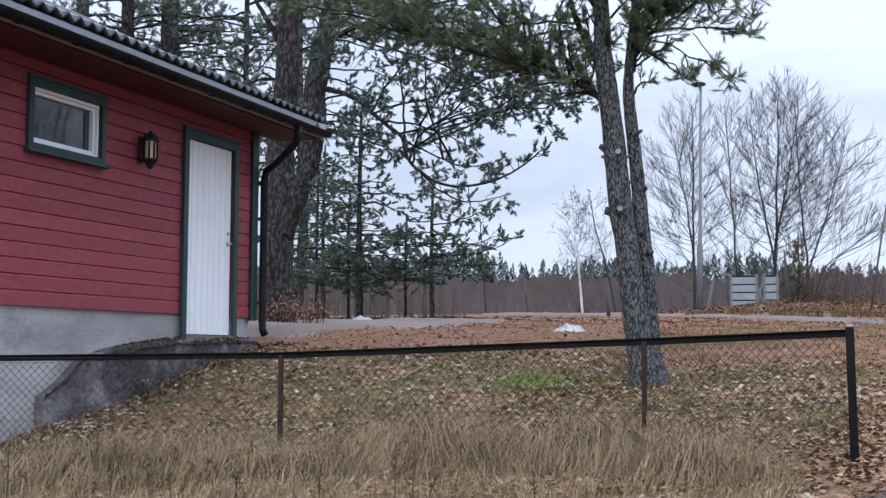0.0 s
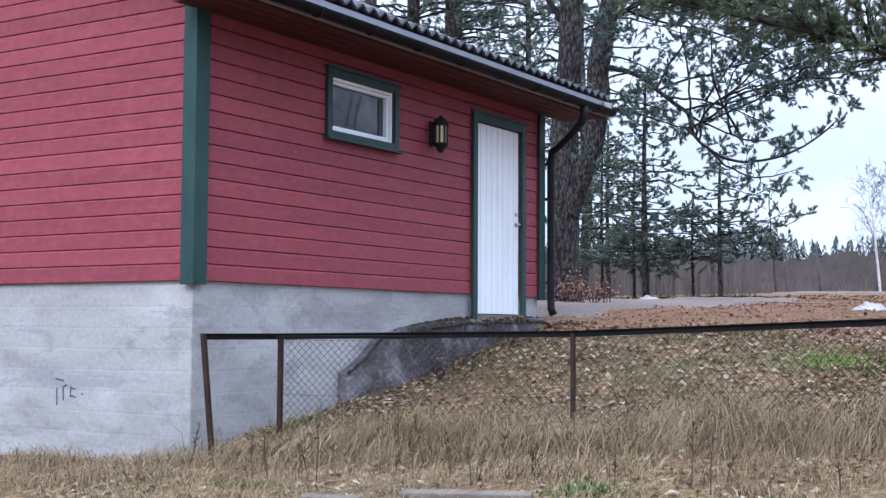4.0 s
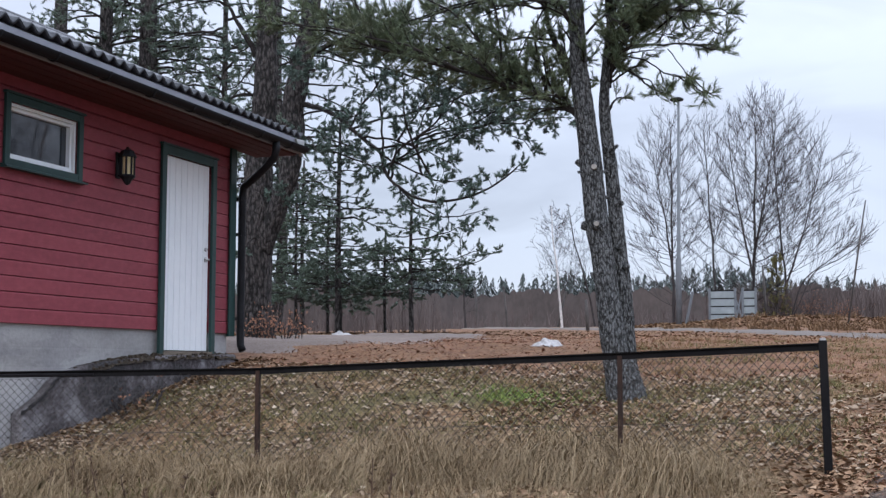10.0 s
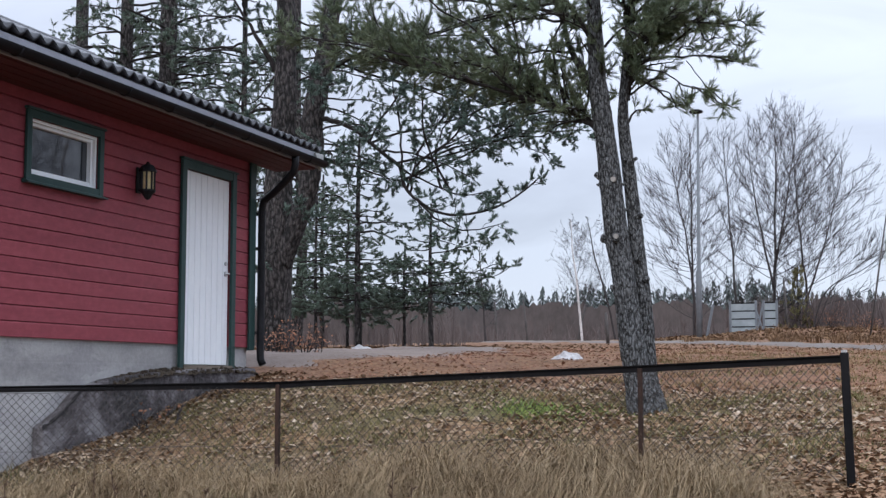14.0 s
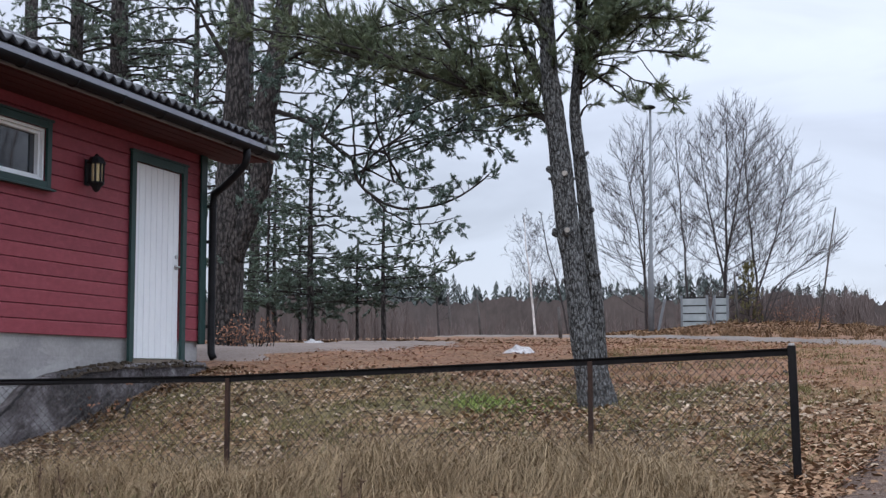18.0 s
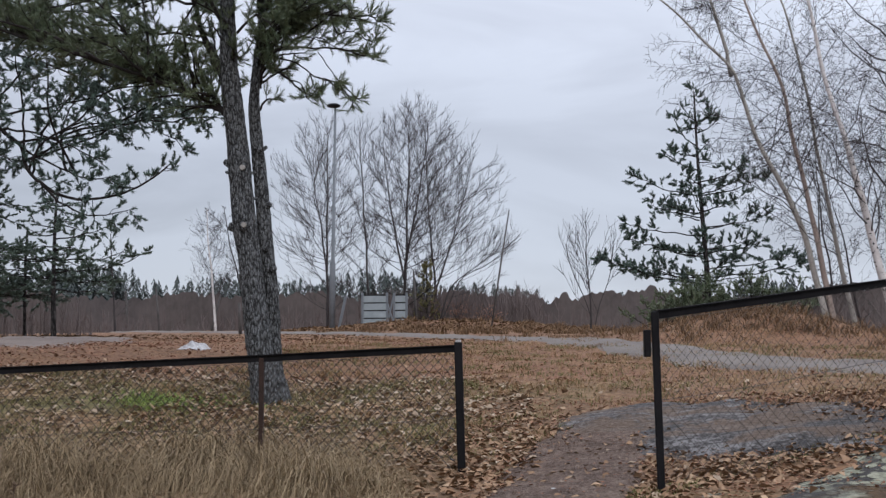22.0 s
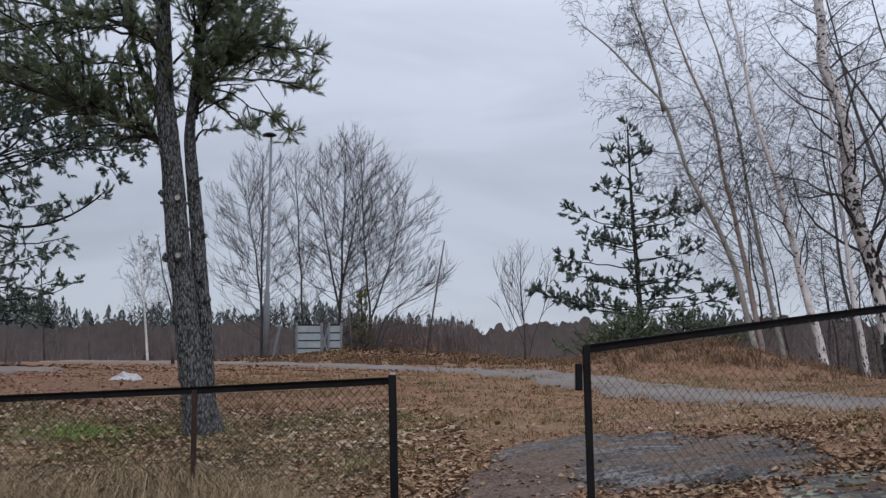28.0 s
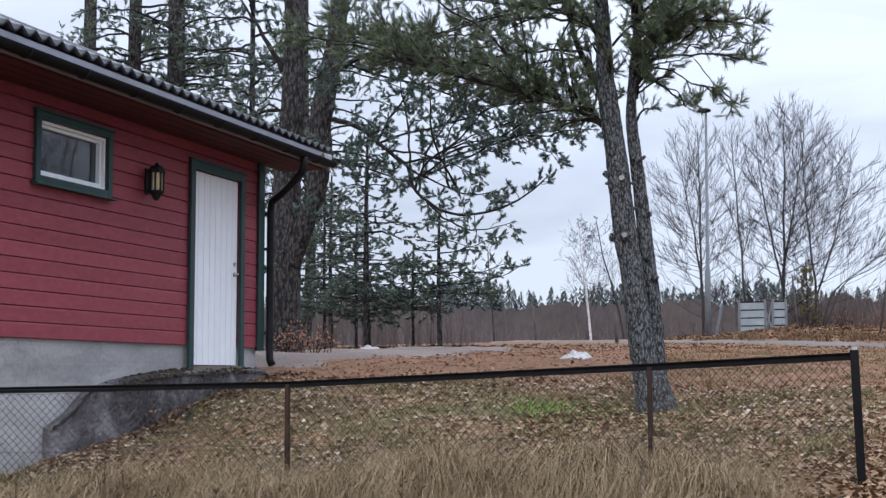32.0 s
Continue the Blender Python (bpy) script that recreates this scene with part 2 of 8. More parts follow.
# bark
def bark(name, cell, dark, mid, light, lichen, amount, depth):
    """Scaly bark: small warped plates, upright furrows and lichen."""
    m = Mat(name, 0.95)
    warp = m.n.new("ShaderNodeTexNoise")
    warp.inputs["Scale"].default_value, warp.inputs["Detail"].default_value = cell * 0.5, 3
    m.l.new(m.pos((1, 1, 0.6)), warp.inputs["Vector"])
    add = m.n.new("ShaderNodeVectorMath")
    add.operation = "MULTIPLY_ADD"
    add.inputs[1].default_value = (1.6 / cell,) * 3
    m.l.new(warp.outputs["Color"], add.inputs[0])
    m.l.new(m.pos((1, 1, 0.38)), add.inputs[2])
    vor = m.n.new("ShaderNodeTexVoronoi")
    vor.inputs["Scale"].default_value = cell
    m.l.new(add.outputs[0], vor.inputs["Vector"])
    plate = m.ramp(vor.outputs["Distance"], [(0.15, 1.0), (0.75, 0.0)])
    a = m.noise(cell * 0.3, 5, 0.65)
    furrow = m.noise(cell * 1.1, 4, 0.65, (1, 1, 0.22))
    fine = m.noise(cell * 5, 3, 0.6)
    f = m.mix(0.4, m.mix(0.5, plate, furrow), m.mix(0.5, a, fine))
    c = m.ramp(f, [(0.38, dark), (0.49, mid), (0.62, light)])
    spots = m.ramp(m.noise(cell * 1.3, 6, 0.75), [(0.52, 0.0), (0.66, amount)])
    m.color(m.mix(spots, c, lichen))
    m.bump(m.mix(0.45, plate, furrow), 1.0, depth)
    return m.m


BARK1 = bark("lichened_pine_bark", 58, (0.016, 0.016, 0.017), (0.078, 0.081, 0.084), (0.155, 0.160, 0.166), (0.29, 0.300, 0.298), 0.45, 0.04)
BARK2 = bark("dark_old_bark", 24, (0.011, 0.010, 0.010), (0.038, 0.033, 0.033), (0.078, 0.069, 0.066), (0.060, 0.068, 0.057), 0.3, 0.05)

m = Mat("birch_bark", 0.8)
scar = m.ramp(m.noise(9, 5, 0.7, (1, 1, 3.0)), [(0.60, 0.0), (0.65, 1.0)])
gr = m.noise(3, 4, 0.6)
c = m.ramp(gr, [(0.3, (0.40, 0.37, 0.36)), (0.7, (0.66, 0.63, 0.62))])
c = m.mix(scar, c, (0.035, 0.030, 0.030))
m.color(c)
m.bump(scar, 0.5, 0.02)
BIRCH = m.m

LIMB = tinted("dark_pine_limb_bark", (0.009, 0.008, 0.008), (0.030, 0.025, 0.023), 14, 0.95, 0, (1, 1, 1), 0.6, 60, 0.01)
TWIG = tinted("grey_brown_twigs", (0.022, 0.019, 0.020), (0.052, 0.044, 0.044), 3, 0.9, bump=0.0)
GREYBARK = tinted("grey_alder_bark", (0.036, 0.033, 0.033), (0.105, 0.095, 0.091), 6, 0.92, 0, (1, 1, 0.3), 0.7, 40, 0.02)
RUSSETBARK = tinted("russet_birch_bark", (0.17, 0.130, 0.112), (0.36, 0.300, 0.265), 4, 0.85, 0, (1, 1, 0.5), 0.5, 30, 0.015)
MOSSBARK = tinted("mossy_sallow_bark", (0.014, 0.012, 0.011), (0.092, 0.080, 0.064), 16, 0.95, 0, (1, 1, 0.5), 1.0, 60, 0.04)
PALEBARK = tinted("pale_aspen_bark", (0.19, 0.178, 0.165), (0.37, 0.35, 0.32), 4, 0.88, 0, (1, 1, 0.5), 0.5, 30, 0.015)
m = Mat("weathered_pole_timber", 0.9)
a = m.noise(6, 5, 0.6, (1, 1, 0.05))
b = m.noise(60, 4, 0.6, (1, 1, 0.03))
m.color(m.ramp(m.mix(0.5, a, b), [(0.3, (0.070, 0.050, 0.041)), (0.55, (0.145, 0.106, 0.088)), (0.75, (0.215, 0.168, 0.145))]))
m.bump(b, 0.8, 0.01)
TIMBER = m.m
m = Mat("scarred_aspen_bark", 0.85)
scar = m.ramp(m.noise(6, 4, 0.65, (1, 1, 2.2)), [(0.58, 0.0), (0.64, 1.0)])
c = m.ramp(m.mix(0.4, m.noise(3, 5, 0.6), m.noise(30, 4, 0.6)), [(0.3, (0.085, 0.083, 0.075)), (0.7, (0.195, 0.19, 0.172))])
m.color(m.mix(scar, c, (0.035, 0.032, 0.030)))
m.bump(m.mix(0.5, scar, m.noise(30, 4, 0.6)), 0.7, 0.02)
ASPEN = m.m


def leaf_mat(name, stops, rough=0.7, trans=0.0):
    m = Mat(name, rough)
    c = m.ramp(m.rand(), stops)
    c = m.mix(0.4, c, m.ramp(m.noise(2.2, 4, 0.65), [(0.3, stops[0][1]), (0.7, stops[-1][1])]))
    m.color(c)
    return m.m


NEEDLE1 = leaf_mat("near_pine_needles", [(0, (0.050, 0.074, 0.042)), (0.5, (0.088, 0.124, 0.068)), (0.85, (0.132, 0.168, 0.092)), (1, (0.180, 0.190, 0.110))], 0.55)
NEEDLE2 = leaf_mat("blue_green_needles", [(0, (0.046, 0.070, 0.060)), (0.6, (0.080, 0.122, 0.100)), (1, (0.125, 0.172, 0.136))], 0.5)
NEEDLE3 = leaf_mat("dark_spruce_needles", [(0, (0.060, 0.086, 0.068)), (0.6, (0.100, 0.138, 0.106)), (1, (0.150, 0.188, 0.138))], 0.5)
LEAF = leaf_mat("fallen_leaves", [(0, (0.12, 0.072, 0.040)), (0.40, (0.21, 0.138, 0.085)), (0.75, (0.32, 0.232, 0.155)), (0.93, (0.42, 0.33, 0.235)), (1, (0.50, 0.43, 0.335))], 0.75)
LEAF2 = leaf_mat("brown_dead_leaves", [(0, (0.110, 0.056, 0.028)), (0.5, (0.185, 0.102, 0.053)), (0.88, (0.275, 0.165, 0.093)), (1, (0.41, 0.29, 0.185))], 0.8)
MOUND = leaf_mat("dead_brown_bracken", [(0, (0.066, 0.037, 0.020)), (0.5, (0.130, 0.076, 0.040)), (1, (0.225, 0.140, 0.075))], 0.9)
LEAF3 = leaf_mat("russet_needle_litter", [(0, (0.140, 0.062, 0.036)), (0.5, (0.205, 0.092, 0.053)), (1, (0.285, 0.148, 0.088))], 0.85)
STRAW = leaf_mat("dry_straw_grass", [(0, (0.075, 0.047, 0.024)), (0.5, (0.188, 0.124, 0.064)), (0.85, (0.305, 0.216, 0.118)), (1, (0.44, 0.355, 0.225))], 0.8)
LAWN = leaf_mat("faded_lawn_grass", [(0, (0.092, 0.044, 0.021)), (0.5, (0.222, 0.126, 0.060)), (0.85, (0.325, 0.206, 0.108)), (1, (0.42, 0.30, 0.175))], 0.8)
DOCK = leaf_mat("withered_dock", [(0, (0.035, 0.022, 0.016)), (0.6, (0.085, 0.050, 0.034)), (1, (0.15, 0.10, 0.065))], 0.85)
GREENGRASS = leaf_mat("fresh_green_grass", [(0, (0.10, 0.155, 0.03)), (0.5, (0.175, 0.26, 0.05)), (1, (0.26, 0.34, 0.09))], 0.7)
WEED = leaf_mat("dull_green_weed", [(0, (0.050, 0.078, 0.022)), (0.5, (0.090, 0.135, 0.036)), (1, (0.15, 0.20, 0.065))], 0.75)
OLIVE = leaf_mat("olive_moss_grass", [(0, (0.070, 0.068, 0.024)), (0.5, (0.125, 0.115, 0.042)), (1, (0.20, 0.175, 0.075))], 0.85)

# ground: soil, needle litter, moss and straw mixed in patches
m = Mat("litter_ground", 0.95)
a = m.noise(0.55, 6, 0.6, (1, 1, 1), 0.5)
b = m.noise(9, 5, 0.65)
d = m.voronoi(26, "F1", (1, 1, 0.3), "Color")
sep = m.n.new("ShaderNodeSeparateColor")
m.l.new(d, sep.inputs[0])
c = m.ramp(b, [(0.28, (0.036, 0.022, 0.013)), (0.45, (0.088, 0.055, 0.031)), (0.58, (0.140, 0.090, 0.051)), (0.74, (0.215, 0.145, 0.087))])
moss = m.ramp(b, [(0.3, (0.045, 0.046, 0.016)), (0.55, (0.105, 0.095, 0.034)), (0.75, (0.19, 0.16, 0.075))])
c = m.mix(m.ramp(a, [(0.42, 0.0), (0.56, 0.85)]), c, moss)
chips = m.ramp(sep.outputs[0], [(0.0, (0.042, 0.023, 0.012)), (0.3, (0.120, 0.065, 0.030)), (0.55, (0.20, 0.114, 0.054)), (0.8, (0.29, 0.182, 0.098)), (1.0, (0.38, 0.28, 0.18))])
c = m.mix(m.ramp(m.noise(1.3, 4, 0.6), [(0.38, 0.10), (0.62, 0.72)]), c, chips)
zone = m.n.new("ShaderNodeMapRange")
zone.inputs["From Min"].default_value, zone.inputs["From Max"].default_value = 11.0, 12.6
zone.inputs["To Max"].default_value = 0.75
m.l.new(m.axis("X"), zone.inputs["Value"])
south = m.n.new("ShaderNodeMapRange")
south.inputs["From Min"].default_value, south.inputs["From Max"].default_value = 1.2, -1.8
south.inputs["To Max"].default_value = 0.55
m.l.new(m.axis("Y"), south.inputs["Value"])
lawn = m.ramp(m.mix(0.5, b, sep.outputs[1]), [(0.28, (0.082, 0.036, 0.019)), (0.5, (0.165, 0.076, 0.040)), (0.72, (0.240, 0.124, 0.068))])
c = m.mix(m.mix(1.0, zone.outputs[0], south.outputs[0], "LIGHTEN"), c, lawn)
m.color(c)
m.bump(m.mix(0.5, b, d), 0.9, 0.05)
GROUND = m.m

m = Mat("worn_gravel_track", 0.95)
a = m.noise(0.8, 5, 0.6)
b = m.voronoi(45, "F1", (1, 1, 0.4), "Color")
c = m.ramp(a, [(0.35, (0.122, 0.090, 0.072)), (0.65, (0.19, 0.147, 0.120))])
m.color(m.mix(0.25, c, m.ramp(b, [(0.1, (0.08, 0.07, 0.066)), (0.9, (0.36, 0.33, 0.32))])))
m.bump(b, 0.5, 0.012)
m.b.inputs["Specular IOR Level"].default_value = 0.2
GRAVEL = m.m
m = Mat("trodden_brown_path", 0.96)
a = m.noise(6.0, 7, 0.72, (1, 1, 1), 0.6)
b = m.noise(40, 5, 0.75)
c = m.ramp(a, [(0.40, (0.046, 0.027, 0.019)), (0.50, (0.112, 0.072, 0.053)), (0.60, (0.190, 0.136, 0.106))])
m.color(m.mix(0.45, c, m.ramp(b, [(0.36, (0.045, 0.029, 0.021)), (0.5, (0.135, 0.094, 0.074)), (0.64, (0.27, 0.222, 0.190))])))
m.bump(b, 1.0, 0.03)
m.b.inputs["Specular IOR Level"].default_value = 0.2
PATH_SOIL = m.m
m = Mat("grey_asphalt_road", 0.9)
a = m.noise(0.9, 5, 0.6)
b = m.noise(70, 3, 0.7)
c = m.ramp(a, [(0.35, (0.102, 0.080, 0.065)), (0.65, (0.148, 0.120, 0.098))])
m.color(m.mix(0.25, c, m.ramp(b, [(0.3, (0.06, 0.06, 0.06)), (0.7, (0.28, 0.27, 0.27))])))
m.bump(b, 0.4, 0.01)
m.b.inputs["Specular IOR Level"].default_value = 0.3
ASPHALT = m.m

# bedrock: dark gneiss with pale lichen rosettes and moss
m = Mat("lichened_bedrock", 0.9)
a = m.noise(1.6, 6, 0.65, (1, 1, 1), 0.5)
b = m.noise(24, 5, 0.65)
rock = m.ramp(m.mix(0.5, a, b), [(0.3, (0.018, 0.015, 0.014)), (0.55, (0.042, 0.037, 0.034)), (0.75, (0.085, 0.076, 0.070))])
ros = m.ramp(m.voronoi(6.5), [(0.36, 1.0), (0.41, 0.0)])
ros2 = m.ramp(m.voronoi(13), [(0.36, 1.0), (0.43, 0.0)])
where = m.ramp(m.noise(1.7, 5, 0.65), [(0.40, 0.0), (0.50, 1.0)])
crust = m.ramp(m.noise(5, 5, 0.7), [(0.50, 0.0), (0.54, 1.0)])
li = m.mix(1.0, m.mix(1.0, m.mix(1.0, ros, ros2, "LIGHTEN"), m.mix(1.0, crust, where, "MULTIPLY"), "LIGHTEN"), m.mix(0.75, 1.0, where), "MULTIPLY")
c = m.mix(li, rock, m.ramp(b, [(0.35, (0.125, 0.124, 0.088)), (0.65, (0.295, 0.292, 0.215))]))
moss = m.ramp(m.noise(1.1, 5, 0.65, (1, 1, 1), 0.6), [(0.545, 0.0), (0.58, 1.0)])
c = m.mix(moss, c, m.ramp(b, [(0.3, (0.030, 0.017, 0.008)), (0.7, (0.090, 0.052, 0.022))]))
m.color(c)
m.bump(m.mix(0.5, m.mix(0.5, a, b), li), 0.8, 0.05)
BEDROCK = m.m
m = Mat("smooth_grey_bedrock", 0.75)
a = m.noise(2.2, 7, 0.7, (1.4, 0.6, 1), 0.6)
b = m.noise(26, 5, 0.7)
c = m.ramp(m.mix(0.45, a, b), [(0.42, (0.018, 0.016, 0.016)), (0.50, (0.062, 0.056, 0.054)), (0.57, (0.185, 0.175, 0.172))])
earth = m.ramp(m.noise(2.0, 6, 0.7, (1.3, 0.7, 1), 0.4), [(0.47, 0.0), (0.54, 0.9)])
c = m.mix(earth, c, m.ramp(b, [(0.3, (0.058, 0.038, 0.026)), (0.5, (0.108, 0.075, 0.054)), (0.7, (0.165, 0.122, 0.092))]))
m.color(c)
m.rough(m.ramp(a, [(0.36, 0.55), (0.50, 0.95)]))
m.b.inputs["Specular IOR Level"].default_value = 0.22
m.bump(m.mix(0.5, a, b), 0.9, 0.06)
SLAB = m.m

m = Mat("orange_bin_plastic", 0.6)
a = m.noise(4, 5, 0.6)
b = m.noise(40, 3, 0.6)
m.color(m.ramp(m.mix(0.4, a, b), [(0.3, (0.32, 0.096, 0.030)), (0.6, (0.41, 0.140, 0.046)), (0.8, (0.46, 0.215, 0.105))]))
ORANGE = m.m
m = Mat("faded_orange_bin_body", 0.7)
a = m.noise(2.5, 5, 0.6)
m.color(m.ramp(a, [(0.3, (0.30, 0.105, 0.036)), (0.52, (0.40, 0.165, 0.070)), (0.66, (0.44, 0.30, 0.21))]))
ORANGE2 = m.m
PAPER = tinted("dirty_white_sheet", (0.24, 0.235, 0.235), (0.52, 0.505, 0.50), 9, 0.7)
# light coming through the lantern's panes is put into this bright amber
LANTERN = tinted("lit_amber_glass", (0.55, 0.43, 0.22), (0.76, 0.64, 0.38), 20, 0.25)
PLANKM = tinted("grey_driftwood_plank", (0.072, 0.058, 0.045), (0.205, 0.176, 0.142), 6, 0.9, 0, (0.1, 1, 1), 0.6, 60, 0.008, True)
# far growth: aerial haze is put into these colours, which makes them lighter
BRUSH = leaf_mat("hazed_brown_brushwood", [(0, (0.068, 0.053, 0.052)), (0.5, (0.105, 0.083, 0.080)), (0.94, (0.130, 0.106, 0.100)), (1, (0.17, 0.145, 0.138))], 0.95)
WOODS = leaf_mat("hazed_far_conifers", [(0, (0.040, 0.050, 0.050)), (0.6, (0.058, 0.070, 0.067)), (1, (0.078, 0.090, 0.082))], 0.95)
# the ridge's blue-grey is the haze before it, painted into the surface
HILL = tinted("hazed_wooded_ridge", (0.065, 0.082, 0.108), (0.105, 0.128, 0.160), 0.03, 1.0, 0, (1, 1, 2), 0.0, 0.4)
FARBRUSH = tinted("hazed_brown_thicket", (0.070, 0.060, 0.058), (0.120, 0.102, 0.097), 0.5, 1.0, 0, (1, 1, 0.8), 0.0, 3)
GLASS = Mat("window_glass", 0.03)
GLASS.b.inputs["Base Color"].default_value = (0.03, 0.035, 0.045, 1)
GLASS.b.inputs["Specular IOR Level"].default_value = 0.9
GLASS = GLASS.m
SOIL = tinted("dark_wet_soil", (0.018, 0.014, 0.011), (0.085, 0.066, 0.046), 11, 0.95, 0, (1, 1, 1), 1.0, 40, 0.03)
DARK = tinted("dark_interior", (0.01, 0.01, 0.012), (0.03, 0.03, 0.033), 4, 0.9)
BANDW = tinted("white_band_paint", (0.6, 0.66, 0.64), (0.8, 0.84, 0.82), 12, 0.6)
BANDG = tinted("green_band_paint", (0.02, 0.16, 0.10), (0.05, 0.26, 0.17), 12, 0.6)
RUST = tinted("flaking_red_rust", (0.045, 0.020, 0.014), (0.155, 0.070, 0.045), 16, 0.85, 0.1, (1, 1, 0.6), 0.8, 110, 0.006)
INK = tinted("faded_blue_spray", (0.05, 0.055, 0.10), (0.12, 0.125, 0.18), 30, 0.8)
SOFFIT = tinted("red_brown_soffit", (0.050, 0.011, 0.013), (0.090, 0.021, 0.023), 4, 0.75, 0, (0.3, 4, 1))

# ---------------------------------------------------------------- mesh helpers


class Geo:
    """Collects vertices and faces for one mesh."""

    def __init__(self):
        self.v, self.f = [], []

    def box(self, x0, x1, y0, y1, z0, z1):
        n = len(self.v)
        self.v += [(x, y, z) for z in (z0, z1) for y in (y0, y1) for x in (x0, x1)]
        self.f += [tuple(n + i for i in q) for q in ((0, 2, 3, 1), (4, 5, 7, 6), (0, 1, 5, 4), (2, 6, 7, 3), (0, 4, 6, 2), (1, 3, 7, 5))]
        return self

    def slab(self, outline, depth):
        """A prism: a list of 3D corners and the vector along which it is pushed."""
        n, k = len(self.v), len(outline)
        d = Vector(depth)
        self.v += [tuple(p) for p in outline] + [tuple(Vector(p) + d) for p in outline]
        self.f += [tuple(range(n, n + k)), tuple(range(n + 2 * k - 1, n + k - 1, -1))]
        self.f += [(n + i, n + k + i, n + k + (i + 1) % k, n + (i + 1) % k) for i in range(k)]
        return self

    def tube(self, pts, rads, sides=6, cap=True):
        n0 = len(self.v)
        pts = [Vector(p) for p in pts]
        if not hasattr(rads, "__len__"):
            rads = [rads] * len(pts)
        side = None
        for i, p in enumerate(pts):
            d = (pts[min(i + 1, len(pts) - 1)] - pts[max(i - 1, 0)])
            d = d.normalized() if d.length > 1e-9 else Vector((0, 0, 1))
            if side is None:
                side = d.orthogonal().normalized()
            side = (side - d * side.dot(d))
            side = side.normalized() if side.length > 1e-6 else d.orthogonal().normalized()
            up = d.cross(side)
            for s in range(sides):
                a = 2 * math.pi * s / sides
                q = p + (side * math.cos(a) + up * math.sin(a)) * rads[i]
                self.v.append((q.x, q.y, q.z))
        for i in range(len(pts) - 1):
            b = n0 + i * sides
            for s in range(sides):
                t = (s + 1) % sides
                self.f.append((b + s, b + t, b + sides + t, b + sides + s))
        if cap:
            self.f.append(tuple(range(n0 + sides - 1, n0 - 1, -1)))
            e = n0 + (len(pts) - 1) * sides
            self.f.append(tuple(range(e, e + sides)))
        return self

    def tri(self, a, b, c):
        n = len(self.v)
        self.v += [tuple(a), tuple(b), tuple(c)]
        self.f.append((n, n + 1, n + 2))

    def mesh(self, name, material, smooth=False):
        me = bpy.data.meshes.new(name)
        me.from_pydata(self.v, [], self.f)
        me.materials.append(material)
        if smooth:
            me.polygons.foreach_set("use_smooth", [True] * len(me.polygons))
        me.update()
        return me


def thing(name, label, category, at=(0, 0, 0), group="", kind=""):
    ob = new(name)
    ob.location = at
    ob.empty_display_size = 0.1
    return tagged(ob, label, category, group, kind)


def part(name, g, material, parent, label="", smooth=False, bevel=0.0):
    """Links a Geo as one mesh object under a thing or a part; its coordinates are the world's."""
    ob = new(name, g.mesh(name, material, smooth))
    ob.parent = parent
    off = Vector((0, 0, 0))
    o = parent
    while o is not None:
        off += o.location
        o = o.parent
    ob.data.transform(Matrix.Translation(-off))
    if bevel:
        b = ob.modifiers.new("bevel", "BEVEL")
        b.width, b.segments, b.limit_method = bevel, 2, "ANGLE"
    return tagged(ob, label)


def single(name, g, material, label="", category="", kind="", smooth=False, bevel=0.0, group=""):
    ob = new(name, g.mesh(name, material, smooth))
    if bevel:
        b = ob.modifiers.new("bevel", "BEVEL")
        b.width, b.segments, b.limit_method = bevel, 2, "ANGLE"
    return tagged(ob, label, category, group, kind)


# ---------------------------------------------------------------- ground
HX = np.array([-40, 3, 6, 8.3, 11, 14, 18, 25, 35, 50, 75, 100, 3000.0])
HY = np.array([40, 12, 6.8, 4.2, 1.6, -0.8, -3.2, -6.5, -12, -40.0])[::-1]
HZ = np.array([
    [0.3] * 10,
    [0.40, 0.40, 0.45, 0.50, 0.50, 0.55, 0.65, 0.70, 0.65, 0.6],
    [0.40, 0.42, 0.48, 0.55, 0.60, 0.80, 0.98, 1.00, 0.85, 0.6],
    [0.40, 0.46, 0.55, 0.72, 0.80, 0.97, 1.26, 1.22, 0.95, 0.6],
    [1.30, 1.30, 1.30, 1.32, 1.22, 1.25, 1.33, 1.27, 1.00, 0.6],
    [1.75, 1.75, 1.68, 1.66, 1.55, 1.47, 1.50, 1.48, 1.10, 0.6],
    [1.90, 1.90, 1.87, 1.85, 1.80, 1.75, 1.72, 1.66, 1.30, 0.7],
    [2.10, 2.12, 2.12, 2.10, 2.06, 2.05, 2.02, 1.90, 1.60, 0.9],
    [2.40, 2.45, 2.45, 2.45, 2.45, 2.42, 2.40, 2.20, 1.90, 1.0],
    [2.80, 2.90, 2.95, 3.02, 3.02, 2.98, 2.80, 2.50, 2.00, 1.0],
    [2.0, 2.0, 2.0, 2.0, 2.0, 2.0, 1.8, 1.5, 1.0, 0.0],
    [-2.0] * 10,
    [-2.0] * 10])[:, ::-1]


def ease(xs, x):
    """The cell and the place in it, for heights that run smoothly from station to station."""
    i = np.clip(np.searchsorted(xs, x) - 1, 0, len(xs) - 2)
    return i, np.clip((x - xs[i]) / (xs[i + 1] - xs[i]), 0, 1)


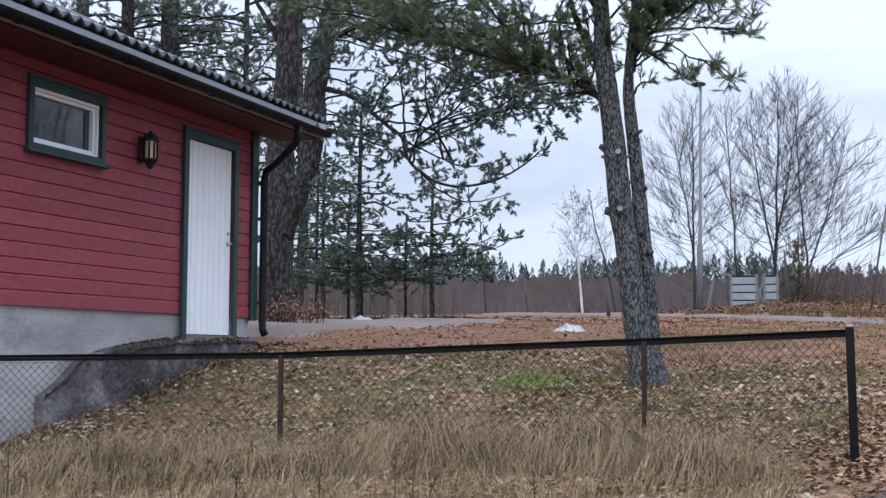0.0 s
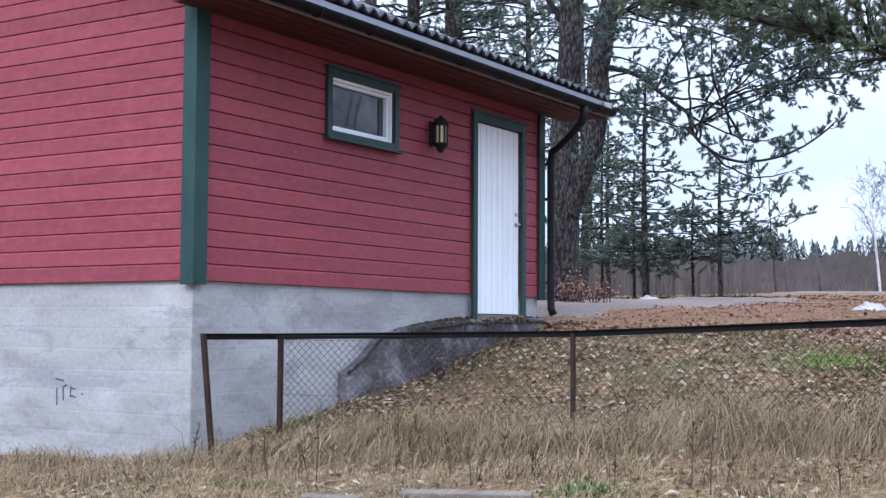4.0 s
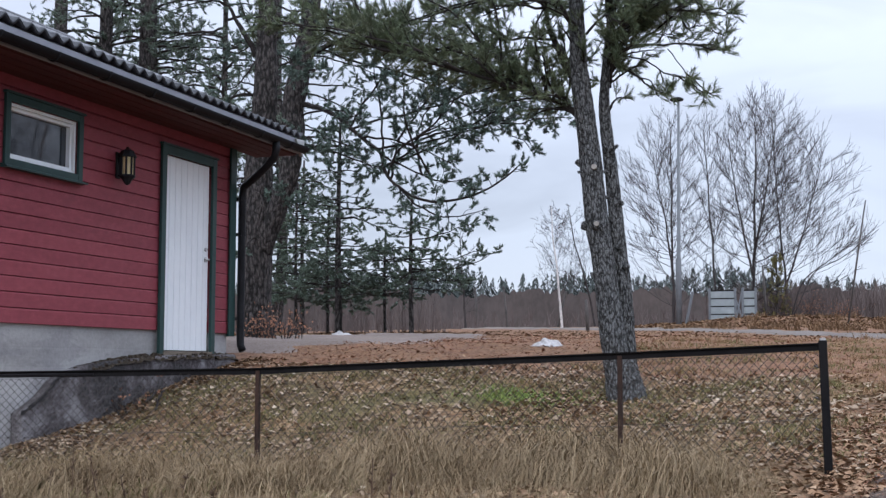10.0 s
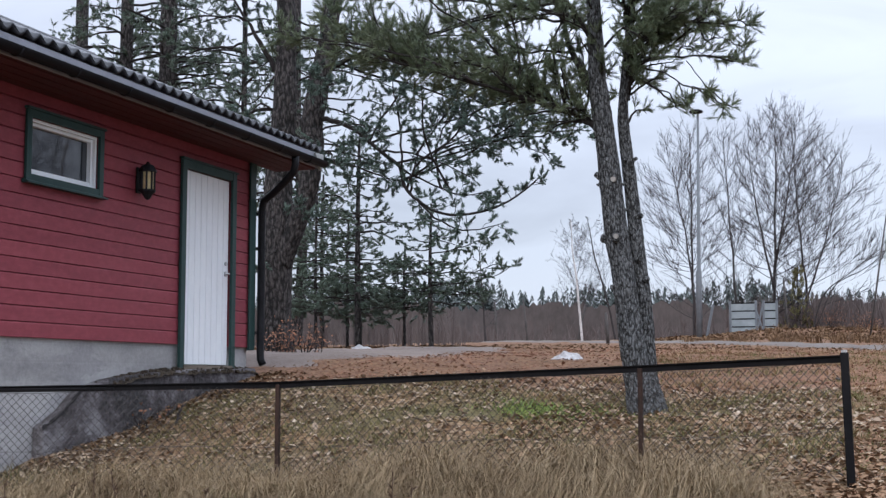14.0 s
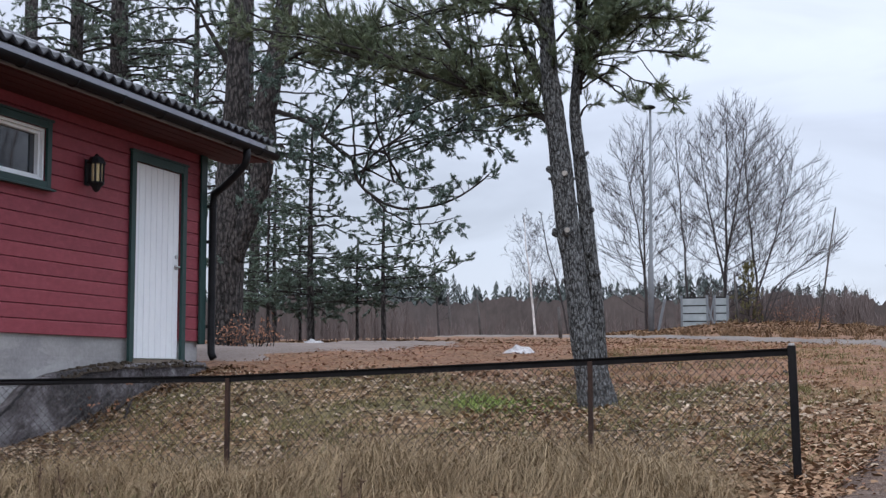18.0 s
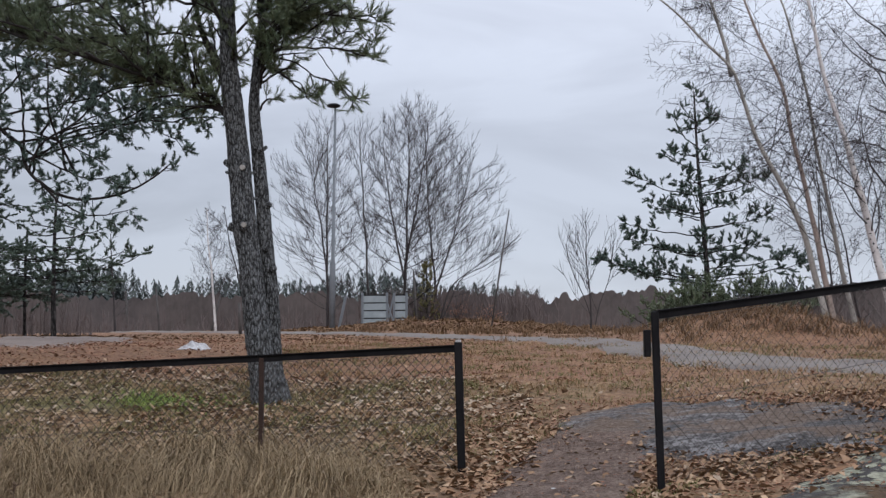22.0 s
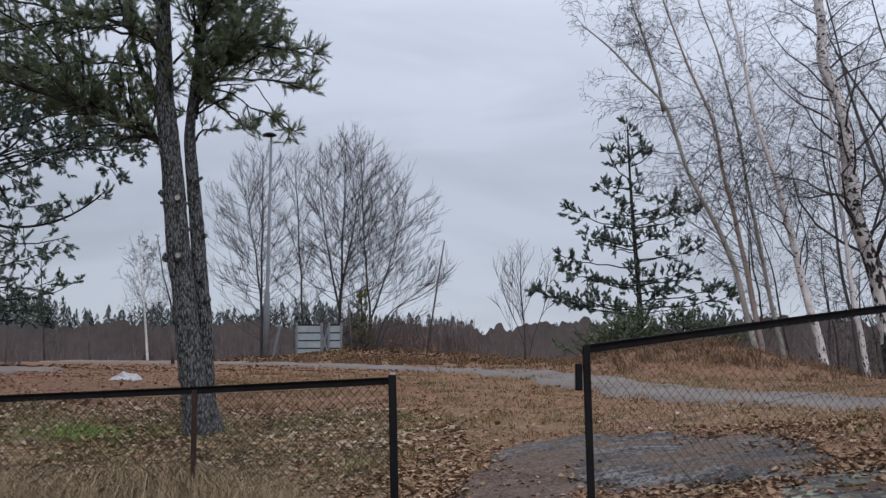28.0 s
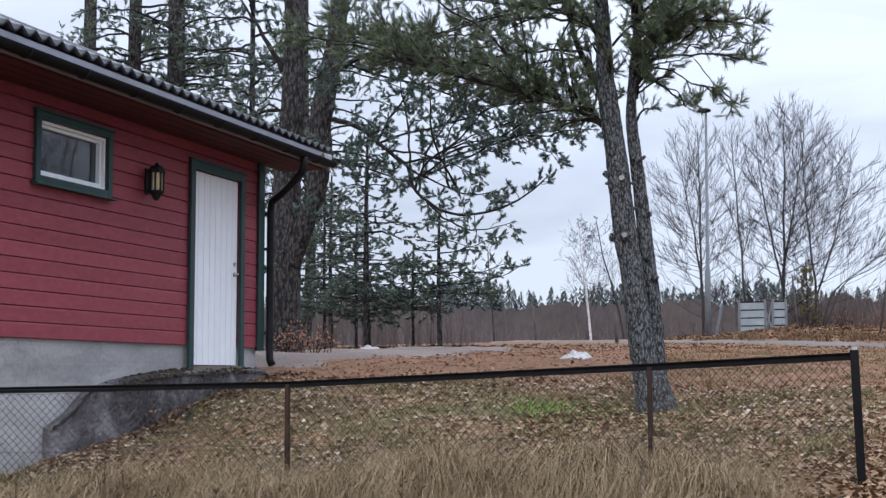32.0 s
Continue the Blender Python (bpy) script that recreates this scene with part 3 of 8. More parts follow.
def cubic(p0, p1, p2, p3, h0, h1, h2, t):
    """Hermite with slopes taken over uneven spacing."""
    m1 = ((p2 - p1) / h1 * h0 + (p1 - p0) / h0 * h1) / (h0 + h1) * h1
    m2 = ((p3 - p2) / h2 * h1 + (p2 - p1) / h1 * h2) / (h1 + h2) * h1
    return (2 * t**3 - 3 * t**2 + 1) * p1 + (t**3 - 2 * t**2 + t) * m1 + (-2 * t**3 + 3 * t**2) * p2 + (t**3 - t**2) * m2


def height(x, y):
    x, y = np.asarray(x, float), np.asarray(y, float)
    i, s = ease(HX, x)
    j, t = ease(HY, y)
    nx, ny = len(HX) - 1, len(HY) - 1
    dx, dy = np.diff(HX), np.diff(HY)
    rows = []
    for o in (-1, 0, 1, 2):
        r = np.clip(i + o, 0, nx)
        c = [HZ[r, np.clip(j + q, 0, ny)] for q in (-1, 0, 1, 2)]
        rows.append(cubic(*c, dy[np.clip(j - 1, 0, ny - 1)], dy[j], dy[np.clip(j + 1, 0, ny - 1)], t))
    z = cubic(*rows, dx[np.clip(i - 1, 0, nx - 1)], dx[i], dx[np.clip(i + 1, 0, nx - 1)], s)
    # the bank's top edge along the house wall
    z = z + np.interp(x, [7.6, 8.2, 8.5, 9.05, 9.6, 10.2, 11.2, 11.9, 13.0, 15.0], [0, 0.02, 0.12, 0.12, 0.03, -0.08, -0.10, -0.08, -0.05, 0]) * np.exp(-((y - 6.75) / 0.9) ** 2)
    # leaf-covered mound before the birches, and small unevenness
    z = z + 0.55 * np.exp(-((x - 22.5) / 2.2) ** 2 - ((y + 4.3) / 1.9) ** 2)
    z = z + 0.14 * np.exp(-((x - 8.0) / 0.45) ** 2 - ((y - 6.8) / 0.35) ** 2)
    z = z + 0.28 * np.exp(-((x - 10.7) / 0.8) ** 2 - ((y + 6.3) / 1.6) ** 2)
    z = z + 0.25 * np.exp(-((x - 47) / 3.0) ** 2 - ((y - 2.5) / 4.0) ** 2)
    z = z + 0.022 * np.sin(x * 2.1 + 1.3 * np.sin(y * 1.7)) * np.sin(y * 1.9 + 0.7 * np.sin(x * 1.1))
    z = z + 0.012 * np.sin(x * 5.3 + y * 2.2) * np.sin(y * 6.1 - x * 1.7)
    return z


def hz(x, y):
    return float(height(x, y))


def spaced(*runs):
    out = []
    for a, b, step in runs:
        out += list(np.arange(a, b - 1e-6, step))
    return np.array(out + [runs[-1][1]])


gx = spaced((-60, 2, 3.0), (2, 16, 0.14), (16, 30, 0.4), (30, 60, 1.2), (60, 160, 8), (160, 3000, 200))
gy = spaced((-2500, -200, 230), (-200, -40, 16), (-40, -14, 1.5), (-14, 14, 0.16), (14, 40, 1.5), (40, 200, 16), (200, 2500, 230))
XX, YY = np.meshgrid(gx, gy, indexing="ij")
ZZ = height(XX, YY)
g = Geo()
g.v = np.stack([XX, YY, ZZ], -1).reshape(-1, 3).tolist()
ny = len(gy)
ii, jj = np.meshgrid(np.arange(len(gx) - 1), np.arange(ny - 1), indexing="ij")
q = (ii * ny + jj).ravel()
g.f = np.stack([q, q + ny, q + ny + 1, q + 1], -1).tolist()
single("ground", g, GROUND, "brown autumn ground of leaf litter, straw and moss, sloping up from the fence", "ground", "structure", smooth=True)


def ribbon(name, line, widths, lift, material, label, category, step=0.35, across=9, kind="structure"):
    """A strip draped on the ground along a line of plan points, with ragged edges."""
    pts = [Vector((*p, 0)) for p in line]
    dense, wd = [], []
    for i in range(len(pts) - 1):
        p0, p1, p2, p3 = pts[max(i - 1, 0)], pts[i], pts[i + 1], pts[min(i + 2, len(pts) - 1)]
        k = max(2, int((p2 - p1).length / step))
        for s in range(k):
            t = s / k
            dense.append(0.5 * ((2 * p1) + (p2 - p0) * t + (2 * p0 - 5 * p1 + 4 * p2 - p3) * t * t + (3 * p1 - p0 - 3 * p2 + p3) * t**3))
            wd.append(widths[i] * (1 - t) + widths[i + 1] * t)
    dense.append(pts[-1])
    wd.append(widths[-1])
    gg = Geo()
    for i, p in enumerate(dense):
        d = (dense[min(i + 1, len(dense) - 1)] - dense[max(i - 1, 0)]).normalized()
        n = Vector((-d.y, d.x, 0))
        for s in range(across):
            u = s / (across - 1) * 2 - 1
            e = p + n * (u * wd[i] / 2 * (1 + (0.15 * noise.noise(Vector((p.x * 0.9, p.y * 0.9, u * 3))) + 0.26 * noise.noise(Vector((p.x * 3.1, p.y * 3.1, u * 3))) if abs(u) > 0.6 else 0)))
            gg.v.append((e.x, e.y, hz(e.x, e.y) + (lift if abs(u) < 0.95 else -0.02)))
    for i in range(len(dense) - 1):
        for s in range(across - 1):
            a = i * across + s
            gg.f.append((a, a + across, a + across + 1, a + 1))
    return single(name, gg, material, label, category, kind, smooth=True)


ribbon("road", [(11.3, -10.0), (11.6, -7.1), (12.4, -4.9), (14.9, -2.7), (20.5, -1.1), (27, 1.6), (35, 6.0), (44, 13)],
       [1.9, 1.9, 2.0, 1.8, 1.5, 1.5, 1.7, 2.0], 0.035, ASPHALT, "narrow grey asphalt road curving past the leaf-strewn grass", "road")
ribbon("gravel_yard", [(14.2, 10.0), (17.0, 8.4), (19.5, 7.9), (22.0, 8.0), (24.0, 8.6)],
       [6.0, 6.0, 4.4, 2.6, 1.2], 0.030, GRAVEL, "pale worn gravel yard beside the red house", "yard", across=13)
ribbon("footpath", [(4.6, 1.2), (6.0, 0.2), (7.0, -0.30), (7.9, -0.42), (8.7, -0.55), (9.3, -0.65)],
       [1.3, 1.1, 0.95, 0.9, 0.85, 0.5], 0.022, PATH_SOIL, "trodden gravel footpath through the fence opening", "path", step=0.15)


def outcrop(name, cx, cy, rx, ry, rise, material, label, seed, turn=0.0, n=46, sink=0.06):
    """A low whaleback of bedrock: a dome on the ground with ledges and hollows."""
    gg = Geo()
    ca, sa = math.cos(turn), math.sin(turn)
    for i in range(n + 1):
        for j in range(n + 1):
            u, w = i / n * 2 - 1, j / n * 2 - 1
            x, y = cx + (u * ca * rx - w * sa * ry), cy + (u * sa * rx + w * ca * ry)
            wob = 0.16 * noise.noise(Vector((x * 0.8, y * 0.8, seed))) + 0.14 * noise.noise(Vector((x * 2.6, y * 2.6, seed + 1)))
            r = max(0.0, min(1.0, math.sqrt(u * u + w * w) + wob))
            top = rise * max(0.0, 1 - r ** 2.6) ** 0.75
            rel = 0.045 * noise.noise(Vector((x * 1.7, y * 1.7, seed + 3))) + 0.018 * noise.noise(Vector((x * 5, y * 5, seed + 7)))
            led = 0.03 * math.floor(3 * noise.noise(Vector((x * 0.9 + y * 0.5, y * 0.4, seed + 9))))
            z = hz(x, y) - sink + top + (rel + led) * min(1, top * 6)
            gg.v.append((x, y, z))
    for i in range(n):
        for j in range(n):
            a = i * (n + 1) + j
            gg.f.append((a, a + n + 1, a + n + 2, a + 1))
    return single(name, gg, material, label, "rock", "structure", smooth=True)


outcrop("bedrock", 6.1, -3.65, 1.95, 3.0, 0.085, BEDROCK, "low grey bedrock outcrop covered in pale lichen and moss", 2.0, 0.10, 90, 0.03)
outcrop("bedrock_slab", 8.95, -1.40, 1.70, 1.0, 0.090, SLAB, "smooth bare grey bedrock slab in the footpath", 5.0, 0.50, 60, 0.025)

# ---------------------------------------------------------------- red house
WX0, WX1, WY, WTOP, SID = 7.21, 12.90, 6.80, 4.02, 1.88
DEPTH = 5.2
house = thing("house", "small red boarded house with green trim on a grey concrete foundation", "house", (10, 9.4, 0.4))

# foundation walls, with the doorway left open
FD = 0.035
FH = (0, 0, SID - 0.1)
g = Geo().slab([(WX0 + FD, WY + FD, 0.1), (11.41, WY + FD, 0.1), (11.41, WY + 0.30, 0.1), (WX0 + 0.30, WY + 0.30, 0.1), (WX0 + 0.30, WY + DEPTH - FD, 0.1), (WX0 + FD, WY + DEPTH - FD, 0.1)], FH)
part("foundation", g, CONCRETE, house, "grey patched concrete foundation", bevel=0.012)
g = Geo().slab([(12.38, WY + FD, 0.1), (WX1 - FD, WY + FD, 0.1), (WX1 - FD, WY + DEPTH - FD, 0.1), (WX0 + 0.30, WY + DEPTH - FD, 0.1), (WX0 + 0.30, WY + DEPTH - 0.3, 0.1), (WX1 - 0.3, WY + DEPTH - 0.3, 0.1), (WX1 - 0.3, WY + 0.30, 0.1), (12.38, WY + 0.30, 0.1)], FH)
part("foundation", g, CONCRETE, house)
part("foundation", Geo().box(11.413, 12.377, WY + FD + 0.003, WY + 0.297, 0.1, 1.62), CONCRETE, house, "concrete footing under the door")

# inner wall core, round window and door
WIN = (8.90, 9.88, 3.215, 3.695)
DOOR = (11.41, 12.38, 1.64, 3.65)
core = Geo()
core.box(WX0 + 0.04, WIN[0], WY + 0.035, WY + 0.16, SID, WTOP)
core.box(WIN[0], WIN[1], WY + 0.035, WY + 0.16, SID, WIN[2])
core.box(WIN[0], WIN[1], WY + 0.035, WY + 0.16, WIN[3], WTOP)
core.box(WIN[1], DOOR[0], WY + 0.035, WY + 0.16, SID, WTOP)
core.box(DOOR[0], DOOR[1], WY + 0.035, WY + 0.16, DOOR[3], WTOP)
core.box(DOOR[1], WX1 - 0.04, WY + 0.035, WY + 0.16, SID, WTOP)
part("wall", core, SOFFIT, house)
RISE = 0.452
RIDGE_Y = WY + DEPTH / 2
TOP = WTOP + RISE * DEPTH / 2
for x0, x1 in ((WX0 + 0.035, WX0 + 0.16), (WX1 - 0.16, WX1 - 0.035)):
    g = Geo().slab([(x0, WY + 0.16, SID), (x0, WY + DEPTH - 0.16, SID), (x0, WY + DEPTH - 0.16, WTOP), (x0, RIDGE_Y, TOP), (x0, WY + 0.16, WTOP)], (x1 - x0, 0, 0))
    part("wall", g, SOFFIT, house)
g = Geo().box(WX0 + 0.04, WX1 - 0.04, WY + DEPTH - 0.16, WY + DEPTH - 0.03, SID, WTOP)
part("wall", g, RED, house)


def board(x0, x1, z, hgt, name="board"):
    """One lapped board on the long wall: thicker at its lower edge."""
    gg = Geo()
    gg.slab([(x0, WY + 0.034, z), (x0, WY + 0.006, z), (x0, WY, z + 0.003), (x0, WY + 0.001, z + hgt - 0.017), (x0, WY + 0.010, z + hgt - 0.004), (x0, WY + 0.034, z + hgt - 0.002)], (x1 - x0, 0, 0))
    part(name, gg, RED, house)


BH = 0.132
for i in range(17):
    z = SID - 0.03 + i * BH
    top = min(z + BH, WTOP)
    spans = [(WX0 + 0.035, WX1 - 0.03)]
    for a, b, lo, hi in ((WIN[0] - 0.02, WIN[1] + 0.02, WIN[2] - 0.03, WIN[3] + 0.02), (DOOR[0] - 0.02, DOOR[1] + 0.02, 1.0, DOOR[3] + 0.03)):
        if z < hi - 0.04 and top > lo + 0.04:
            cut = []
            for s0, s1 in spans:
                if a > s0 and b < s1:
                    cut += [(s0, a), (b, s1)]
                else:
                    cut.append((s0, s1))
            spans = cut
    for s0, s1 in spans:
        board(s0, s1, z, top - z)
# gable boards
i = 0
while True:
    z = SID - 0.03 + i * BH
    if z > TOP - 0.1:
        break
    half = DEPTH / 2 if z < WTOP else max(0.1, (TOP - z - 0.05) / RISE)
    y0, y1 = RIDGE_Y - half + 0.03, RIDGE_Y + half - 0.03
    for xa, s in ((WX0, 1), (WX1, -1)):
        gg = Geo()
        gg.slab([(xa + s * 0.034, y0, z), (xa + s * 0.006, y0, z), (xa, y0, z + 0.003), (xa + s * 0.001, y0, z + BH - 0.017), (xa + s * 0.010, y0, z + BH - 0.004), (xa + s * 0.034, y0, z + BH - 0.002)], (0, y1 - y0, 0))
        part("board", gg, RED, house)
    i += 1

# corner boards
for x0, x1 in ((WX0 - 0.012, WX0 + 0.12), (WX1 - 0.10, WX1 + 0.012)):
    part("corner_board", Geo().box(x0, x1, WY - 0.034, WY - 0.010, SID - 0.06, WTOP), GREEN, house, "dark green corner board", bevel=0.004)
for x0 in (WX0 - 0.034, WX1 + 0.010):
    part("corner_board", Geo().box(x0, x0 + 0.024, WY - 0.034, WY + 0.10, SID - 0.06, WTOP), GREEN, house, "dark green corner board", bevel=0.004)

# roof: wavy sheets over two slopes, with fascia, soffit and gutter
EY, EZ = WY - 0.52, 4.06
RX0, RX1 = WX0 - 0.28, WX1 + 0.62
PITCH = 0.165


def wave(x):
    return 0.024 * math.cos(2 * math.pi * x / PITCH)


def roof_sheet(y_from, y_to, z_from, z_to, label):
    gg = Geo()
    nx = int((RX1 - RX0) / PITCH * 8)
    rows_ = 14
    for r in range(rows_ + 1):
        t = r / rows_
        step = 0.018 * (t * 7 % 1.0)
        for a in range(nx + 1):
            x = RX0 + (RX1 - RX0) * a / nx
            gg.v.append((x, y_from + (y_to - y_from) * t, z_from + (z_to - z_from) * t + wave(x) - step + 0.012))
    for r in range(rows_):
        for a in range(nx):
            b = r * (nx + 1) + a
            gg.f.append((b, b + 1, b + nx + 2, b + nx + 1))
    ob = part("roof_sheet", gg, ROOF, house, label, smooth=True)
    so = ob.modifiers.new("thickness", "SOLIDIFY")
    so.thickness, so.offset = 0.022, -1
    return ob


# raised dark lip, added along the eave to draw the line of the crests
lip = Geo()
nl = int((RX1 - RX0) / PITCH * 8)
for a in range(nl + 1):
    x = RX0 + (RX1 - RX0) * a / nl
    zc = EZ + 0.085 + wave(x) + 0.012
    lip.v += [(x, EY - 0.054, zc + 0.001), (x, EY - 0.050, zc + 0.014), (x, EY + 0.03, zc + 0.026), (x, EY + 0.03, zc + 0.012)]
    if a:
        b = 4 * a
        lip.f += [(b - 4, b, b + 1, b - 3), (b - 3, b + 1, b + 2, b - 2)]
part("sheet_lip", lip, SHEETEDGE, house, "dark raised lip along the edge of the roofing sheet", smooth=True)
part("eave_end", Geo().slab([(RX1 - 0.05, EY - 0.035, EZ - 0.16), (RX1 - 0.01, EY - 0.035, EZ - 0.13), (RX1 + 0.030, EY - 0.035, EZ + 0.045), (RX1 - 0.20, EY - 0.035, EZ + 0.030)], (0, -0.03, 0)), BARGE, house, "pale worn board at the eave's end", bevel=0.006)
ridge_z = EZ + RISE * (RIDGE_Y - EY) + 0.07
roof_sheet(EY - 0.05, RIDGE_Y, EZ + 0.085, ridge_z, "dark wavy roofing sheet with a shining edge")
roof_sheet(2 * RIDGE_Y - EY + 0.05, RIDGE_Y, EZ + 0.085, ridge_z, "dark wavy roofing sheet")
part("ridge_cap", Geo().tube([(RX0, RIDGE_Y, ridge_z - 0.01), (RX1, RIDGE_Y, ridge_z - 0.01)], 0.06, 10), ROOF, house)
for s in (1, -1):
    ya, yb = (EY, RIDGE_Y) if s == 1 else (2 * RIDGE_Y - EY, RIDGE_Y)
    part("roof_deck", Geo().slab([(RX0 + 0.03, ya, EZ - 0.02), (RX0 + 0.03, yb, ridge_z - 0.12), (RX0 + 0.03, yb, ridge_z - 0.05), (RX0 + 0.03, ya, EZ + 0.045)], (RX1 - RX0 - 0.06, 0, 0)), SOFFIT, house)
part("fascia", Geo().box(RX0 + 0.02, RX1 - 0.02, EY - 0.028, EY - 0.002, EZ - 0.12, EZ + 0.048), FASCIA, house, "grey painted fascia board", bevel=0.004)
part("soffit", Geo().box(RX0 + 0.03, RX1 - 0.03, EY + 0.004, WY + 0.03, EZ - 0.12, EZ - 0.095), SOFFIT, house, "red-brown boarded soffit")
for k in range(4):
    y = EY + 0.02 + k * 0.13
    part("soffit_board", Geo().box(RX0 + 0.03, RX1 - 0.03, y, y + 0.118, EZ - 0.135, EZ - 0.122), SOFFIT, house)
for xa in (RX0 - 0.006, RX1 - 0.016):
    for s in (1, -1):
        ya, yb = (EY - 0.03, RIDGE_Y) if s == 1 else (2 * RIDGE_Y - EY + 0.03, RIDGE_Y)
        part("barge_board", Geo().slab([(xa, ya, EZ - 0.13), (xa, yb, ridge_z - 0.20), (xa, yb, ridge_z - 0.02), (xa, ya, EZ + 0.050)], (0.022, 0, 0)), BARGE, house, "pale weathered barge board")

# gutter: half-round, with brackets, and the bent downpipe
gutter = thing("gutter", "black half-round gutter with a bent downpipe under the eave", "gutter", (10, EY - 0.1, EZ))
gg = Geo()
GR, GYc, GZc = 0.064, EY - 0.098, EZ - 0.060
for x in (RX0 + 0.02, RX1 - 0.05):
    for s in range(13):
        a = math.pi + math.pi * s / 12
        for r in (GR, GR - 0.006):
            gg.v.append((x, GYc + r * math.cos(a), GZc + r * math.sin(a)))
for s in range(12):
    a = 2 * s
    gg.f += [(a, a + 2, a + 28, a + 26), (a + 1, a + 27, a + 29, a + 3)]
gg.f += [(0, 26, 27, 1), (24, 25, 51, 50)]
for e in (0, 26):
    gg.f.append(tuple(e + 2 * s for s in range(13)))
part("trough", gg, GUTTERM, gutter, smooth=False)
for k in range(9):
    x = RX0 + 0.25 + k * 0.73
    pts = [(x, GYc + (GR + 0.004) * math.cos(a), GZc + (GR + 0.004) * math.sin(a)) for a in [math.pi + math.pi * s / 8 for s in range(9)]]
    part("bracket", Geo().tube(pts + [(x, EY - 0.03, GZc + 0.03)], 0.008, 5), BLACK, gutter)
PX = 12.72
pipe_pts = [(PX, GYc, GZc - 0.04), (PX, GYc, GZc - 0.14), (PX + 0.02, GYc + 0.03, GZc - 0.22), (PX + 0.10, GYc + 0.17, GZc - 0.31), (PX + 0.20, GYc + 0.37, GZc - 0.42),
            (PX + 0.255, WY - 0.10, GZc - 0.49), (PX + 0.27, WY - 0.075, GZc - 0.60), (PX + 0.27, WY - 0.075, 1.84), (PX + 0.27, WY - 0.080, 1.72), (PX + 0.268, WY - 0.11, 1.66)]
part("downpipe", Geo().tube(pipe_pts, 0.043, 12), BLACK, gutter, smooth=True)
for z in (3.35, 2.95, 2.0):
    part("pipe_clamp", Geo().tube([(PX + 0.27, WY - 0.075, z), (PX + 0.27, WY - 0.075, z + 0.04)], 0.047, 12).box(PX + 0.255, PX + 0.285, WY - 0.05, WY - 0.008, z, z + 0.035), BLACK, gutter)

# window
win = thing("window_1", "small white-framed window in a green surround, dark glass reflecting trees", "window", (9.43, WY, 3.4), kind="structure")


def surround(x0, x1, z0, z1, w, y0, y1, name, material, parent, sill=True, label=""):
    part(name, Geo().box(x0 - w, x0, y0, y1, z0 - (w if sill else 0), z1 + w), material, parent, label, bevel=0.003)
    part(name, Geo().box(x1, x1 + w, y0, y1, z0 - (w if sill else 0), z1 + w), material, parent, label, bevel=0.003)
    part(name, Geo().box(x0, x1, y0 + 0.002, y1, z1, z1 + w), material, parent, label, bevel=0.003)
    if sill:
        part(name, Geo().box(x0, x1, y0 + 0.002, y1, z0 - w, z0), material, parent, label, bevel=0.003)


surround(WIN[0], WIN[1], WIN[2], WIN[3], 0.065, WY - 0.036, WY - 0.008, "casing", GREEN, win, True, "dark green casing board")
part("head_board", Geo().box(WIN[0] - 0.08, WIN[1] + 0.08, WY - 0.050, WY - 0.008, WIN[3] + 0.065, WIN[3] + 0.085), GREEN, win)
part("sill", Geo().slab([(WIN[0] - 0.09, WY - 0.075, WIN[2] - 0.085), (WIN[0] - 0.09, WY - 0.075, WIN[2] - 0.070), (WIN[0] - 0.09, WY - 0.008, WIN[2] - 0.050), (WIN[0] - 0.09, WY - 0.008, WIN[2] - 0.085)], (WIN[1] - WIN[0] + 0.18, 0, 0)), GREEN, win, "dark green sill")
surround(WIN[0] + 0.028, WIN[1] - 0.028, WIN[2] + 0.028, WIN[3] - 0.028, 0.028, WY + 0.004, WY + 0.09, "window_frame", WHITE, win)
surround(WIN[0] + 0.056, WIN[1] - 0.056, WIN[2] + 0.056, WIN[3] - 0.056, 0.027, WY + 0.030, WY + 0.09, "sash", WHITE, win)
part("pane", Geo().box(WIN[0] + 0.056, WIN[1] - 0.056, WY + 0.070, WY + 0.076, WIN[2] + 0.056, WIN[3] - 0.056), GLASS, win, "dark reflecting window pane")

# door
door = thing("door_1", "closed white boarded door in a dark green frame with a round handle", "door", (11.97, WY, 1.65), kind="structure")
surround(DOOR[0], DOOR[1], DOOR[2] - 0.03, DOOR[3], 0.085, WY - 0.040, WY - 0.008, "casing", GREEN, door, False, "dark green door casing")
part("head_board", Geo().box(DOOR[0] - 0.10, DOOR[1] + 0.10, WY - 0.052, WY - 0.008, DOOR[3] + 0.085, DOOR[3] + 0.105), GREEN, door)
nb = 8
bw = (DOOR[1] - DOOR[0] - 0.02) / nb
for k in range(nb):
    x0 = DOOR[0] + 0.01 + k * bw
    part("board", Geo().box(x0 + 0.003, x0 + bw - 0.003, WY + 0.006, WY + 0.04, DOOR[2] + 0.012, DOOR[3] - 0.008), WHITE, door, bevel=0.003)
part("door_core", Geo().box(DOOR[0] + 0.006, DOOR[1] - 0.006, WY + 0.012, WY + 0.05, DOOR[2] + 0.012, DOOR[3] - 0.006), WHITE, door)
hx0 = DOOR[1] - 0.075
handle = part("handle", Geo().tube([(hx0, WY + 0.006, 2.63), (hx0, WY - 0.045, 2.63), (hx0 - 0.02, WY - 0.055, 2.63), (hx0 - 0.11, WY - 0.055, 2.625)], 0.010, 8), CHROME, door, "bright metal door handle", smooth=True)
part("rose", Geo().tube([(hx0, WY + 0.006, 2.63), (hx0, WY - 0.006, 2.63)], 0.028, 14), CHROME, handle)
